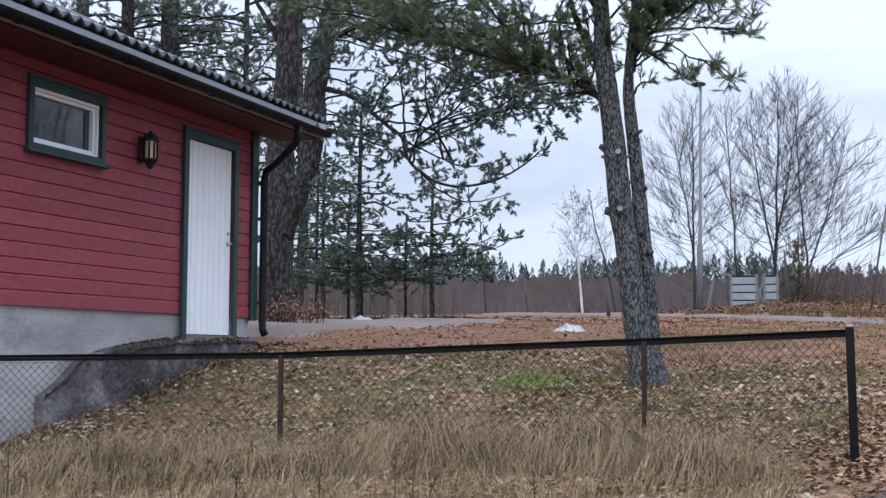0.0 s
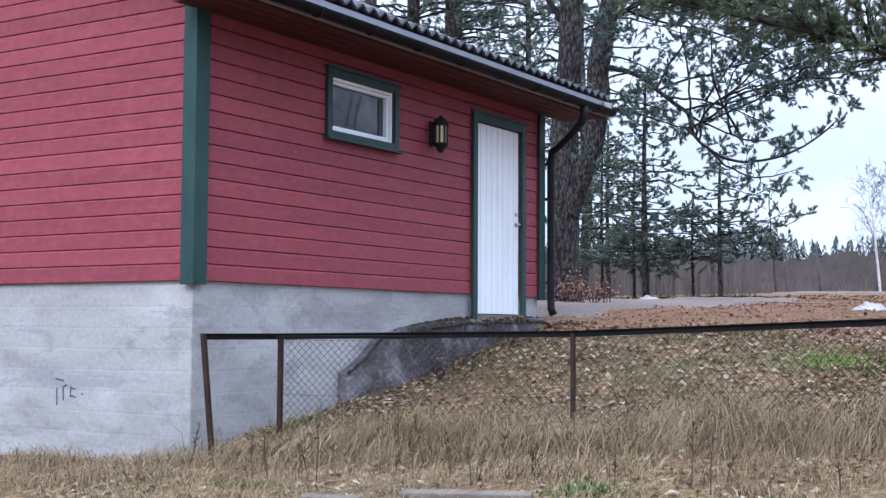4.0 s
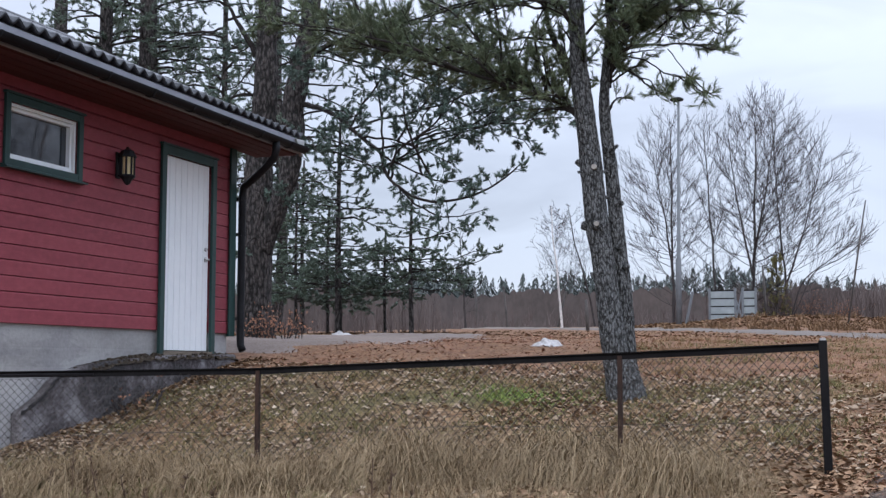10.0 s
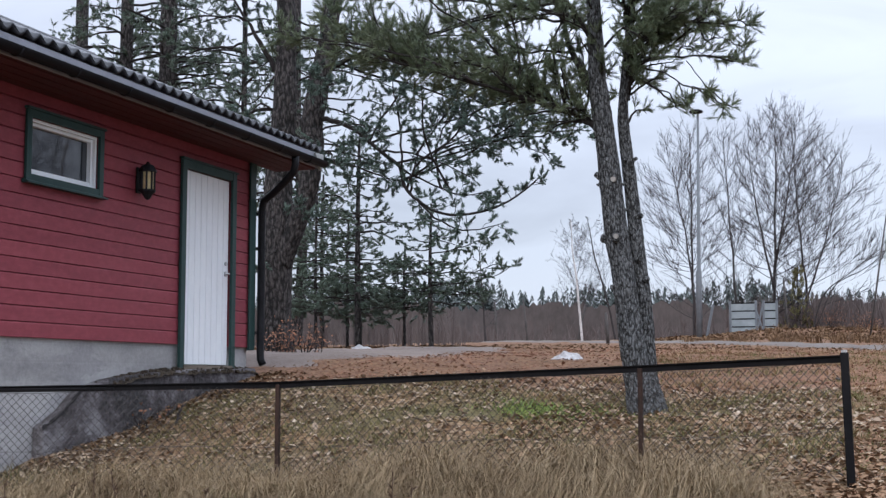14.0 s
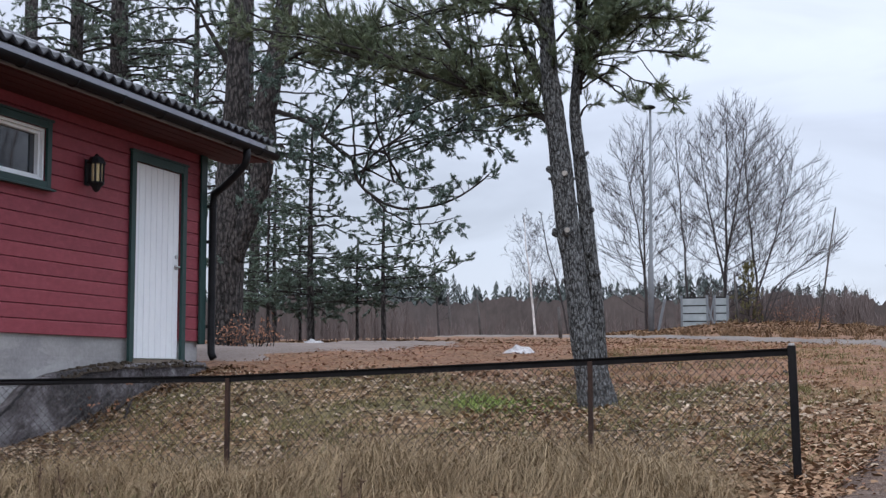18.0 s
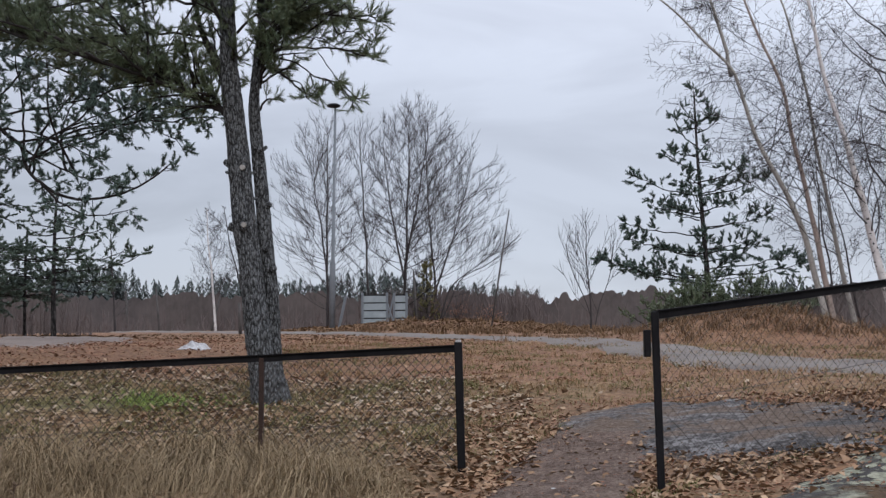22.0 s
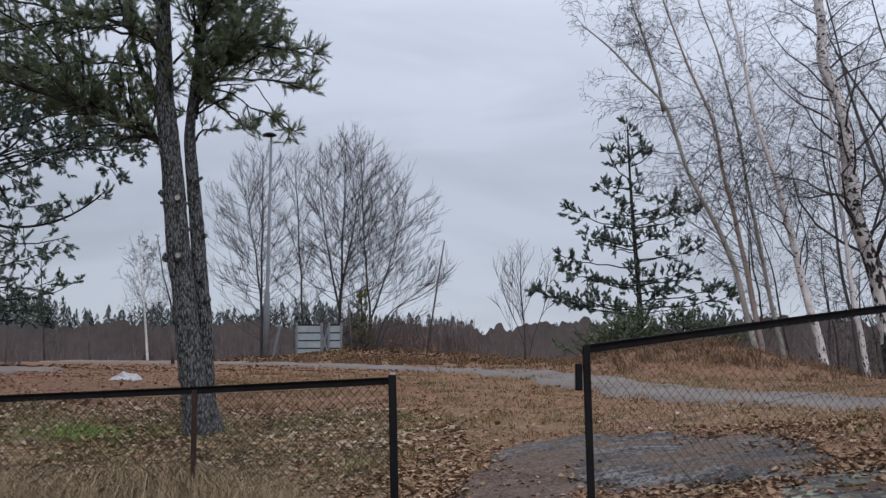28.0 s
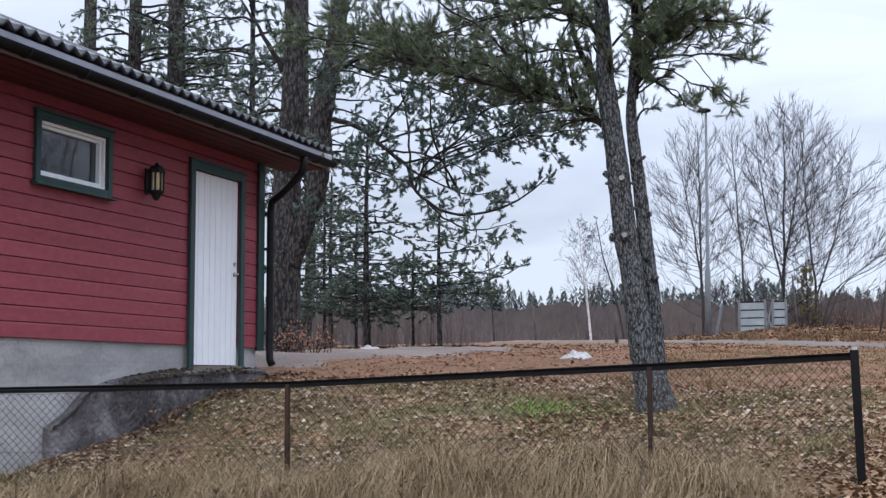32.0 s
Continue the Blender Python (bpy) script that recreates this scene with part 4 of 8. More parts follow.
part("lock", Geo().tube([(hx0, WY + 0.006, 2.74), (hx0, WY - 0.010, 2.74)], 0.022, 14), CHROME, door, "round lock cylinder")
part("threshold", Geo().box(DOOR[0] - 0.02, DOOR[1] + 0.02, WY - 0.05, WY + 0.06, 1.585, DOOR[2] + 0.004), PLANKM, door)

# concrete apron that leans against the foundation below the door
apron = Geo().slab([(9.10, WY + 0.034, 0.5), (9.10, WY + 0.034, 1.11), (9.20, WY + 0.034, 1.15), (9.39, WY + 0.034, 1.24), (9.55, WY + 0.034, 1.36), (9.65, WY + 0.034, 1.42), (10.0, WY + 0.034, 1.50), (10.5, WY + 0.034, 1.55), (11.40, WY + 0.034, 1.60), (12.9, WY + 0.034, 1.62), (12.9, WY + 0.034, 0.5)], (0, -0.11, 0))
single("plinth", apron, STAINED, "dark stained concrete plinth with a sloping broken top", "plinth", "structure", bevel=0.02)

crack = Geo()
ck = [(9.10, 1.125), (9.15, 1.135), (9.20, 1.165), (9.27, 1.195), (9.33, 1.225), (9.39, 1.255), (9.44, 1.30), (9.50, 1.335), (9.55, 1.375), (9.60, 1.41), (9.66, 1.44)]
for (xa, za), (xb, zb) in zip(ck, ck[1:]):
    w_ = 0.008 + 0.012 * abs(math.sin(xa * 23))
    crack.slab([(xa, WY - 0.070, za - w_ - 0.02), (xb, WY - 0.070, zb - w_ - 0.02), (xb, WY - 0.070, zb + w_ - 0.02), (xa, WY - 0.070, za + w_ - 0.02)], (0, -0.012, 0))
single("trim", crack, DARK, "black ragged crack along the plinth's broken edge", "crack", "structure")

heap = Geo()
for i in range(241):
    for j in range(9):
        x = 10.15 + 2.90 * i / 240
        t = j / 8
        top = np.interp(x, [10.15, 10.5, 11.1, 12.4, 12.9, 13.05], [1.50, 1.555, 1.60, 1.632, 1.62, 1.50])
        y = WY + 0.036 - 0.135 * t
        n_ = 0.016 * noise.noise(Vector((x * 4.1, y * 5, 1))) + 0.020 * noise.noise(Vector((x * 11, y * 11, 4))) + 0.016 * noise.noise(Vector((x * 24, y * 24, 8)))
        heap.v.append((x, y, top + n_ - 0.055 * t ** 2.5))
for i in range(240):
    for j in range(8):
        a = i * 9 + j
        heap.f.append((a, a + 1, a + 10, a + 9))
rub = Geo()
rg = random.Random(19)
for k in range(130):
    x, t = rg.uniform(9.9, 12.6), rg.random()
    z = float(np.interp(x, [9.9, 10.15, 10.5, 11.1, 12.4], [1.47, 1.50, 1.555, 1.60, 1.63]))
    c, w_, a = Vector((x, WY - 0.085 * t, z + 0.004 - 0.05 * t ** 2.5)), rg.uniform(0.012, 0.045), rg.uniform(0, 6)
    o = len(rub.v)
    for q in range(8):
        sx, sy, sz = (q & 1) * 2 - 1, (q >> 1 & 1) * 2 - 1, (q >> 2) * 2 - 1
        rub.v.append((c.x + w_ * (sx * math.cos(a) - 0.7 * sy * math.sin(a)) * rg.uniform(0.6, 1.1), c.y + 0.6 * w_ * (sx * math.sin(a) + 0.7 * sy * math.cos(a)) * rg.uniform(0.6, 1.1), c.z + sz * w_ * 0.45 * rg.uniform(0.5, 1.1)))
    rub.f += [(o, o + 2, o + 3, o + 1), (o + 4, o + 5, o + 7, o + 6), (o, o + 1, o + 5, o + 4), (o + 2, o + 6, o + 7, o + 3), (o, o + 4, o + 6, o + 2), (o + 1, o + 3, o + 7, o + 5)]
tagged(single("rubble", rub, SOIL, "crumbled concrete and stones along the plinth's top", "rubble"), kind="stuff")
single("soil_bank", heap, SOIL, "dark lumpy soil along the plinth's top below the door", "soil", "structure", smooth=True)

# wall lantern
lantern = thing("wall_lantern", "black wall lantern with amber ribbed glass on the red wall", "lantern", (10.55, WY - 0.10, 3.2))
LX, LY = 10.55, WY - 0.115
part("back_plate", Geo().box(LX - 0.035, LX + 0.035, WY - 0.020, WY - 0.004, 3.27, 3.52), BLACK, lantern, bevel=0.004)
part("arm", Geo().tube([(LX, WY - 0.012, 3.50), (LX, LY, 3.50)], 0.012, 6), BLACK, lantern)
part("arm", Geo().tube([(LX, WY - 0.012, 3.30), (LX, LY, 3.30)], 0.012, 6), BLACK, lantern)
part("cap", Geo().tube([(LX, LY, 3.47), (LX, LY, 3.485), (LX, LY, 3.53), (LX, LY, 3.55), (LX, LY, 3.57)], [0.088, 0.088, 0.060, 0.022, 0.010], 8), BLACK, lantern)
part("glass", Geo().tube([(LX, LY, 3.30), (LX, LY, 3.47)], 0.058, 8), LANTERN, lantern, "amber glass cylinder, coloured as if light came through")
for k in range(8):
    a = 2 * math.pi * k / 8 + math.pi / 8
    part("rib", Geo().tube([(LX + 0.066 * math.cos(a), LY + 0.066 * math.sin(a), 3.295), (LX + 0.066 * math.cos(a), LY + 0.066 * math.sin(a), 3.475)], 0.010, 5), BLACK, lantern)
part("base", Geo().tube([(LX, LY, 3.30), (LX, LY, 3.285), (LX, LY, 3.25), (LX, LY, 3.22), (LX, LY, 3.205)], [0.080, 0.080, 0.045, 0.030, 0.012], 8), BLACK, lantern)

# faded scrawl on the gable's foundation: strokes that cannot be read
scrawl = thing("paint_scrawl", "faded dark blue spray scrawl on the concrete foundation", "graffiti", (WX0 + FD, 8.2, 1.0))
for k, (y, z, dy, dz) in enumerate([(8.30, 1.075, 0.09, -0.012), (8.285, 1.0, 0.006, -0.14), (8.21, 1.0, 0.004, -0.10), (8.17, 1.03, -0.05, -0.02), (8.125, 1.02, 0.0, -0.09), (8.07, 0.995, -0.05, 0.01), (8.065, 0.93, -0.06, 0.015), (7.985, 0.965, -0.012, -0.01)]):
    part("stroke", Geo().tube([(WX0 + FD - 0.0005, y, z), (WX0 + FD - 0.0005, y - dy * 0.5, z + dz * 0.6), (WX0 + FD - 0.0005, y - dy, z + dz)], 0.007, 5), INK, scrawl)

# ---------------------------------------------------------------- fence
rng = random.Random(7)


def iron_post(name, fence, x, y, top, half, material, lean=(0, 0), label=""):
    z0 = hz(x, y) - 0.15
    gg = Geo()
    n = len(gg.v)
    for z, dx, dy in ((z0, -lean[0], -lean[1]), (top, 0, 0)):
        for sx, sy in ((-1, -1), (1, -1), (1, 1), (-1, 1)):
            gg.v.append((x + dx + sx * half, y + dy + sy * half, z))
    gg.f = [(0, 3, 2, 1), (4, 5, 6, 7), (0, 1, 5, 4), (1, 2, 6, 5), (2, 3, 7, 6), (3, 0, 4, 7)]
    return part(name, gg, material, fence, label, bevel=0.004)


def rail(fence, pts, half=0.022):
    """A T-bar: an upright web under a flat top."""
    for a, b in zip(pts, pts[1:]):
        a, b = Vector(a), Vector(b)
        d = (b - a).normalized()
        s = Vector((-d.y, d.x, 0)).normalized()
        gg = Geo()
        o = [a + s * half, a - s * half, a - s * half - Vector((0, 0, 0.006)), a - s * 0.004 - Vector((0, 0, 0.007)), a - s * 0.004 - Vector((0, 0, 0.046)),
             a + s * 0.004 - Vector((0, 0, 0.046)), a + s * 0.004 - Vector((0, 0, 0.007)), a + s * half - Vector((0, 0, 0.006))]
        gg.slab(o, b - a)
        part("top_rail", gg, IRON2, fence, "dark iron T-bar rail")


def netting(fence, a, b, cell=0.058, wire=0.0021):
    """Diamond wire netting from the rail down to the ground."""
    a, b = Vector(a), Vector(b)
    flat = Vector((b.x - a.x, b.y - a.y, 0))
    ln = flat.length
    d = flat / ln
    side = Vector((-d.y, d.x, 0))
    gg = Geo()

    def top(s):
        return a.z + (b.z - a.z) * s / ln - 0.045 - 0.012 * math.sin(s * 3.1)

    def low(s):
        p = a + d * s
        return hz(p.x, p.y) + 0.03

    k = int(ln / cell) + 1
    for sgn in (1, -1):
        for i in range(-18, k + 18):
            s0 = i * cell
            pts = []
            for q in range(26):
                s = s0 + sgn * q * 0.046
                if s < 0.01 or s > ln - 0.01:
                    if pts:
                        break
                    continue
                z = top(s0 if 0 <= s0 <= ln else s) - q * 0.046 * 1.05
                if z < low(s):
                    break
                p = a + d * s + side * (0.004 * (1 if (q % 2) else -1) + 0.010 * math.sin(s * 2.3 + z * 4))
                pts.append((p.x, p.y, z))
            if len(pts) > 1:
                gg.tube(pts, wire, 3, False)
    for dz in (0.0, 0.42):
        gg.tube([(a + d * (ln * t / 8)).to_tuple()[:2] + (top(ln * t / 8) - dz,) for t in range(9)], 0.0018, 3, False)
    part("wire_netting", gg, WIRE, fence, "sagging diamond wire netting")


F1 = [(7.15, 6.63, 1.450), (7.71, 6.35, 1.452), (8.45, 4.235, 1.485), (8.33, 1.575, 1.59), (8.18, 0.30, 1.645)]
fence1 = thing("fence", "low rusty iron fence with wire netting running from the house corner", "fence", (8.3, 3.5, 0.7), group="wire fences")
for i, (x, y, z) in enumerate(F1):
    if i == 0:
        iron_post("post", fence1, x, y, z, 0.018, IRON, (-0.05, 0.08), "leaning rusty post")
    elif i == 4:
        iron_post("end_post", fence1, x, y, z + 0.015, 0.025, IRON2, (0.0, 0.02), "thick black end post")
        part("post_cap", Geo().tube([(x, y, z + 0.015), (x, y, z + 0.03)], 0.018, 8), PAPER, fence1, "pale worn post cap")
        for q in range(4):
            part("tie", Geo().tube([(x - 0.03, y + 0.03, z - 0.15 - q * 0.19), (x + 0.01, y + 0.052, z - 0.14 - q * 0.19)], 0.006, 5), WIRE, fence1)
    else:
        iron_post("post", fence1, x, y, z - 0.02, 0.016 if i > 1 else 0.018, IRON)
rail(fence1, F1)
part("patch_bar", Geo().tube([(7.62, 6.32, 1.425), (8.05, 5.35, 1.435)], 0.012, 5), IRON2, fence1)
for a, b in zip(F1[1:], F1[2:]):
    netting(fence1, a, b)

F2 = [(6.80, -0.78, 1.79), (7.97, -3.20, 2.135), (8.62, -5.40, 2.115), (8.95, -7.6, 2.02), (9.3, -10.4, 1.9)]
fence2 = thing("fence", "rusty iron fence with wire netting climbing over the bedrock", "fence", (7.8, -3.5, 1.2), group="wire fences")
for i, (x, y, z) in enumerate(F2):
    if i == 0:
        iron_post("end_post", fence2, x, y, z - 0.006, 0.019, IRON2, (0.0, 0.02), "black gate post")
        part("latch_box", Geo().box(x - 0.02, x + 0.04, y + 0.022, y + 0.058, z - 0.24, z - 0.10), IRON2, fence2, "black latch box", bevel=0.006)
    else:
        iron_post("post", fence2, x, y, z - 0.02, 0.021, IRON, (0, 0))
rail(fence2, F2, 0.022)
for a, b in zip(F2, F2[1:]):
    netting(fence2, a, b, 0.060, 0.0011)

# rusty hinge irons beside the pole
stand = thing("gate_iron", "rusty old gate irons leaning beside the wooden pole", "ironwork", (9.75, -6.0, 1.25))
for x, y, z0, z1, w, ln in ((9.75, -5.885, 1.20, 2.04, 0.016, (0.01, -0.02)), (9.78, -5.97, 1.15, 1.90, 0.045, (0.0, 0.01)), (9.72, -6.08, 1.18, 1.95, 0.017, (0.01, -0.03)), (9.74, -6.17, 1.15, 1.46, 0.020, (0.0, 0.01))):
    part("upright", Geo().box(x - w, x + w, y - w, y + w, z0, z1), RUST, stand, bevel=0.004)
for z, y0, y1 in ((1.93, -6.02, -6.13), (1.44, -5.86, -6.20), (1.36, -6.04, -6.22)):
    part("cross_bar", Geo().box(9.66, 9.70, y1, y0, z, z + 0.045), RUST, stand, bevel=0.004)
for y, z in ((-5.885, 2.03), (-6.075, 1.95)):
    part("hinge_pin", Geo().tube([(9.71, y - 0.045, z), (9.71, y + 0.045, z)], 0.020, 8), RUST, stand)

# ---------------------------------------------------------------- tree builders


def bend(p, d, length, n, wobble, lift, rg):
    """Points of a crooked twig; lift turns it upwards (or, negative, lets it hang)."""
    pts = [Vector(p)]
    d = Vector(d).normalized()
    for i in range(n):
        d = (d + Vector((rg.gauss(0, wobble), rg.gauss(0, wobble), rg.gauss(0, wobble) + lift))).normalized()
        pts.append(pts[-1] + d * (length / n))
    return pts


def along(pts, t):
    f = t * (len(pts) - 1)
    i = min(int(f), len(pts) - 2)
    a, b = Vector(pts[i]), Vector(pts[i + 1])
    return a.lerp(b, f - i), (b - a).normalized()


def smooth_line(pts, k=4):
    pts = [Vector(p) for p in pts]
    out = []
    for i in range(len(pts) - 1):
        p0, p1, p2, p3 = pts[max(i - 1, 0)], pts[i], pts[i + 1], pts[min(i + 2, len(pts) - 1)]
        for s in range(k):
            t = s / k
            out.append(0.5 * ((2 * p1) + (p2 - p0) * t + (2 * p0 - 5 * p1 + 4 * p2 - p3) * t * t + (3 * p1 - p0 - 3 * p2 + p3) * t**3))
    return out + [pts[-1]]


def taper(n, r0, r1, power=1.0):
    return [r0 + (r1 - r0) * (i / (n - 1)) ** power for i in range(n)]


def twigs(gg, pts, r, levels, rg, count, ratio, angle, lift, wobble=0.12, start=0.15, rmin=0.004, shape=None, keep=None, sub_ratio=0.44, subs=None, hang=0.0):
    """Branches off a line, and branches off those. keep: a list that takes each first branch as a Geo of its own."""
    total = sum((Vector(b) - Vector(a)).length for a, b in zip(pts, pts[1:]))
    for k in range(count):
        t = start + (1 - start) * ((k + rg.random()) / count) ** 1.2
        p, d = along(pts, min(t, 0.995))
        az = rg.uniform(0, 2 * math.pi)
        o = d.orthogonal().normalized()
        o = (o * math.cos(az) + d.cross(o) * math.sin(az))
        a = radians(rg.gauss(angle, 9))
        way = d * math.cos(a) + o * math.sin(a)
        ln = total * ratio * (shape(t) if shape else (1.15 - 0.75 * t)) * rg.uniform(0.65, 1.2)
        n = 5 if levels > 2 else (4 if levels == 2 else 2)
        sub = bend(p, way, ln, n, wobble, lift if levels > 2 else lift - hang * (0.35 if levels == 2 else 1.0), rg)
        rr = max(rmin, r * (1 - 0.75 * t) * 0.23)
        if keep is not None:
            gg = Geo()
            keep.append(gg)
        gg.tube(sub, taper(n + 1, rr, max(rmin * 0.5, rr * 0.14)), 4 if levels > 2 else 3, False)
        if levels > 1:
            twigs(gg, sub, rr, levels - 1, rg, subs[0] if subs else max(4, int(count * 0.42)), sub_ratio, angle * 0.95, lift * 0.6, wobble * 1.1, 0.2, rmin, None, None, sub_ratio, subs[1:] if subs else None, hang)


def scars(tree, pts, rad, n, rg):
    """Black marks on birch bark: short cross bars above, tall torn furrows that crowd towards the foot."""
    gg = Geo()
    for k in range(n):
        t = rg.random() ** 1.9
        p, d = along(pts, min(t, 0.98))
        r = float(np.interp(t * (len(rad) - 1), range(len(rad)), rad)) * 1.02
        az, low = rg.uniform(0, 6.283), max(0.0, 1 - t / 0.32)
        wa = rg.uniform(0.15, 0.55) * (1 - 0.45 * low)
        h = r * rg.uniform(0.10, 0.34) * (1 + 4.5 * low * rg.random())
        drop = r * rg.uniform(-0.1, 0.5)
        o = len(gg.v)
        for da, u in ((-wa, 0.12), (-wa * 0.45, 0.75), (0.0, 1.0), (wa * 0.5, 0.6), (wa, 0.1)):
            c = p + Vector((r * math.cos(az + da), r * math.sin(az + da), 0)) - d * drop * abs(da) / wa
            gg.v += [tuple(c - d * h * u * rg.uniform(0.6, 1.2)), tuple(c + d * h * u * rg.uniform(0.6, 1.2))]
        gg.f += [(o + 2 * q, o + 2 * q + 2, o + 2 * q + 3, o + 2 * q + 1) for q in range(4)]
    tagged(part("scarred_bark", gg, BARK2, tree, "black bark scars"), kind="stuff")


def bare_tree(name, label, lines, r0, seed, bark, counts=(26, 3), ratio=0.42, angle=42, lift=0.05, rmin=0.006, start=0.25, shape=None, group="bare trees", tip=0.2, foot=None, parted=True, sub_ratio=0.44, subs=None, wobble=0.11, sway=0.7, sway_rate=0.9, hang=0.0, radii=None):
    """A leafless tree: one or more stems, each a line, with branches in levels."""
    rg = random.Random(seed)
    base = lines[0][0]
    z0 = hz(base[0], base[1])
    tree = thing(name, label, "tree", (base[0], base[1], z0), group)
    for i, ln in enumerate(lines):
        pts = smooth_line(ln, 4)
        for q in range(2, len(pts)):
            pts[q] = pts[q] + Vector((0, sway * r0 * noise.noise(Vector((pts[q].z * sway_rate, seed * 0.37, i))), 0))
        if i == 0:
            pts[0] = Vector((pts[0].x, pts[0].y, z0 - 0.1))
        r = radii[i] if radii else (r0 if i == 0 else r0 * 0.62)
        rad = taper(len(pts), r, r * tip, 0.9)
        if i == 0:
            rad[0] *= 1.25
        part("trunk", Geo().tube(pts, rad, 9), bark, tree, smooth=True)
        if bark is BIRCH and r > 0.065 and i == 0:
            scars(tree, pts, rad, int(2400 * r) + (120 if foot else 0), rg)
        if foot and i == 0:
            fp = smooth_line([along(pts, t)[0] for t in (0.0, foot * 0.4, foot * 0.75, foot)], 3)
            part("rough_foot", Geo().tube(fp, [r * (1.28 if q == 0 else 1.06 - (0.06 + foot * 0.62) * q / (len(fp) - 1)) for q in range(len(fp))], 14), BARK2, tree, "dark furrowed bark at the foot", smooth=True)
        gg, made = Geo(), []
        twigs(gg, pts, r, counts[1], rg, counts[0] if i == 0 else int(counts[0] * 0.7), ratio, angle, lift, wobble, start if i == 0 else 0.25, rmin, shape, made if parted else None, sub_ratio, subs, hang)
        for b in made:
            part("bough", b, TWIG, tree)
        if not parted:
            tagged(part("crown", gg, TWIG, tree, "fine leafless twigs"), kind="stuff")
    return tree


def whorls(x, y, z0, z1, reach0, reach1, gap, per, rise, seed, lean=(0, 0), sway=0.15):
    """Limbs in tiers for a young conifer, long below and short on top."""
    rg = random.Random(seed)
    out = []
    z = z0
    while z < z1:
        t = (z - z0) / (z1 - z0)
        ln = reach0 + (reach1 - reach0) * t
        a0 = rg.uniform(0, 6.28)
        for k in range(per):
            a = a0 + 2 * math.pi * k / per + rg.uniform(-0.4, 0.4)
            l2 = ln * rg.uniform(0.6, 1.15)
            cx, cy = x + lean[0] * t, y + lean[1] * t
            zz = z + rg.uniform(-0.15, 0.15)
            mid = (cx + math.cos(a) * l2 * 0.5, cy + math.sin(a) * l2 * 0.5, zz + rise * l2 * 0.35 + rg.uniform(-1, 1) * sway * 0.4)
            end = (cx + math.cos(a) * l2, cy + math.sin(a) * l2, zz + rise * l2 + rg.uniform(-1, 1) * sway)
            out.append(([(cx, cy, zz), mid, end], 0.25))
        z += gap * rg.uniform(0.8, 1.2)
    return out


def shoot(gg, p, d, length, size, n, width, rg):
    """A bottlebrush: needles set all along a short shoot, leaning forward."""
    d = d.normalized()
    o = d.orthogonal().normalized()
    q = d.cross(o)
    for k in range(n):
        u = (k + rg.random()) / n
        a = rg.uniform(0, 2 * math.pi)
        s = rg.uniform(0.45, 1.5) * (1.15 - 0.55 * u)
        w = (d + (o * math.cos(a) + q * math.sin(a)) * s).normalized()
        b = p + d * (length * u)
        sd = w.cross(d + Vector((0.01, 0.02, 0.03))).normalized() * width
        gg.tri(b - sd, b + sd, b + w * size * rg.uniform(0.7, 1.1))


def needle_bough(wood, needles, pts, r0, gap, sub_len, per, length, size, n, width, rg, start=0.25, flat=0.5, up=0.12, crook=0.12):
    """A limb whose side branches carry bottlebrush shoots over their outer half."""
    pts = smooth_line(pts, 4)
    k0 = 0.10 * (pts[1] - pts[0]).length
    pts = [pts[0]] + [p + Vector((rg.gauss(0, k0), rg.gauss(0, k0), rg.gauss(0, k0))) for p in pts[1:]]
    wood.tube(pts, taper(len(pts), r0, max(0.005, r0 * 0.25)), 6, False)
    total = sum((b - a).length for a, b in zip(pts, pts[1:]))
    k = max(3, int(total * (1 - start) / gap))
    for i in range(k):
        t = start + (1 - start) * (i + rg.random()) / k
        p, d = along(pts, min(t, 0.99))
        az = rg.uniform(0, 2 * math.pi)
        o = d.orthogonal().normalized()
        o = o * math.cos(az) + d.cross(o) * math.sin(az)
        o.z *= flat
        way = d * rg.uniform(0.4, 1.0) + o.normalized()
        ln = sub_len * min(1.0, 0.12 + total * 0.9) * rg.uniform(0.45, 1.15) * (1.15 - 0.6 * t)
        sub = bend(p, way, ln, 4, crook, up * 0.5, rg)
        wood.tube(sub, taper(5, max(0.005, min(r0, 0.03) * 0.25), 0.003), 3, False)
        for q in range(per if total > 0.6 else 2):
            tt = 0.35 + 0.65 * (q + rg.random()) / per
            pp, dd = along(sub, min(tt, 0.99))
            side = Vector((rg.gauss(0, 0.7), rg.gauss(0, 0.7), rg.gauss(0, 0.7) * flat + up))
            shoot(needles, pp, dd + side, length * rg.uniform(0.6, 1.15), size, n, width, rg)
        shoot(needles, sub[-1], sub[-1] - sub[-2] + Vector((0, 0, up * 0.1)), length, size, n, width, rg)
    shoot(needles, pts[-1], pts[-1] - pts[-2], length, size, n, width, rg)


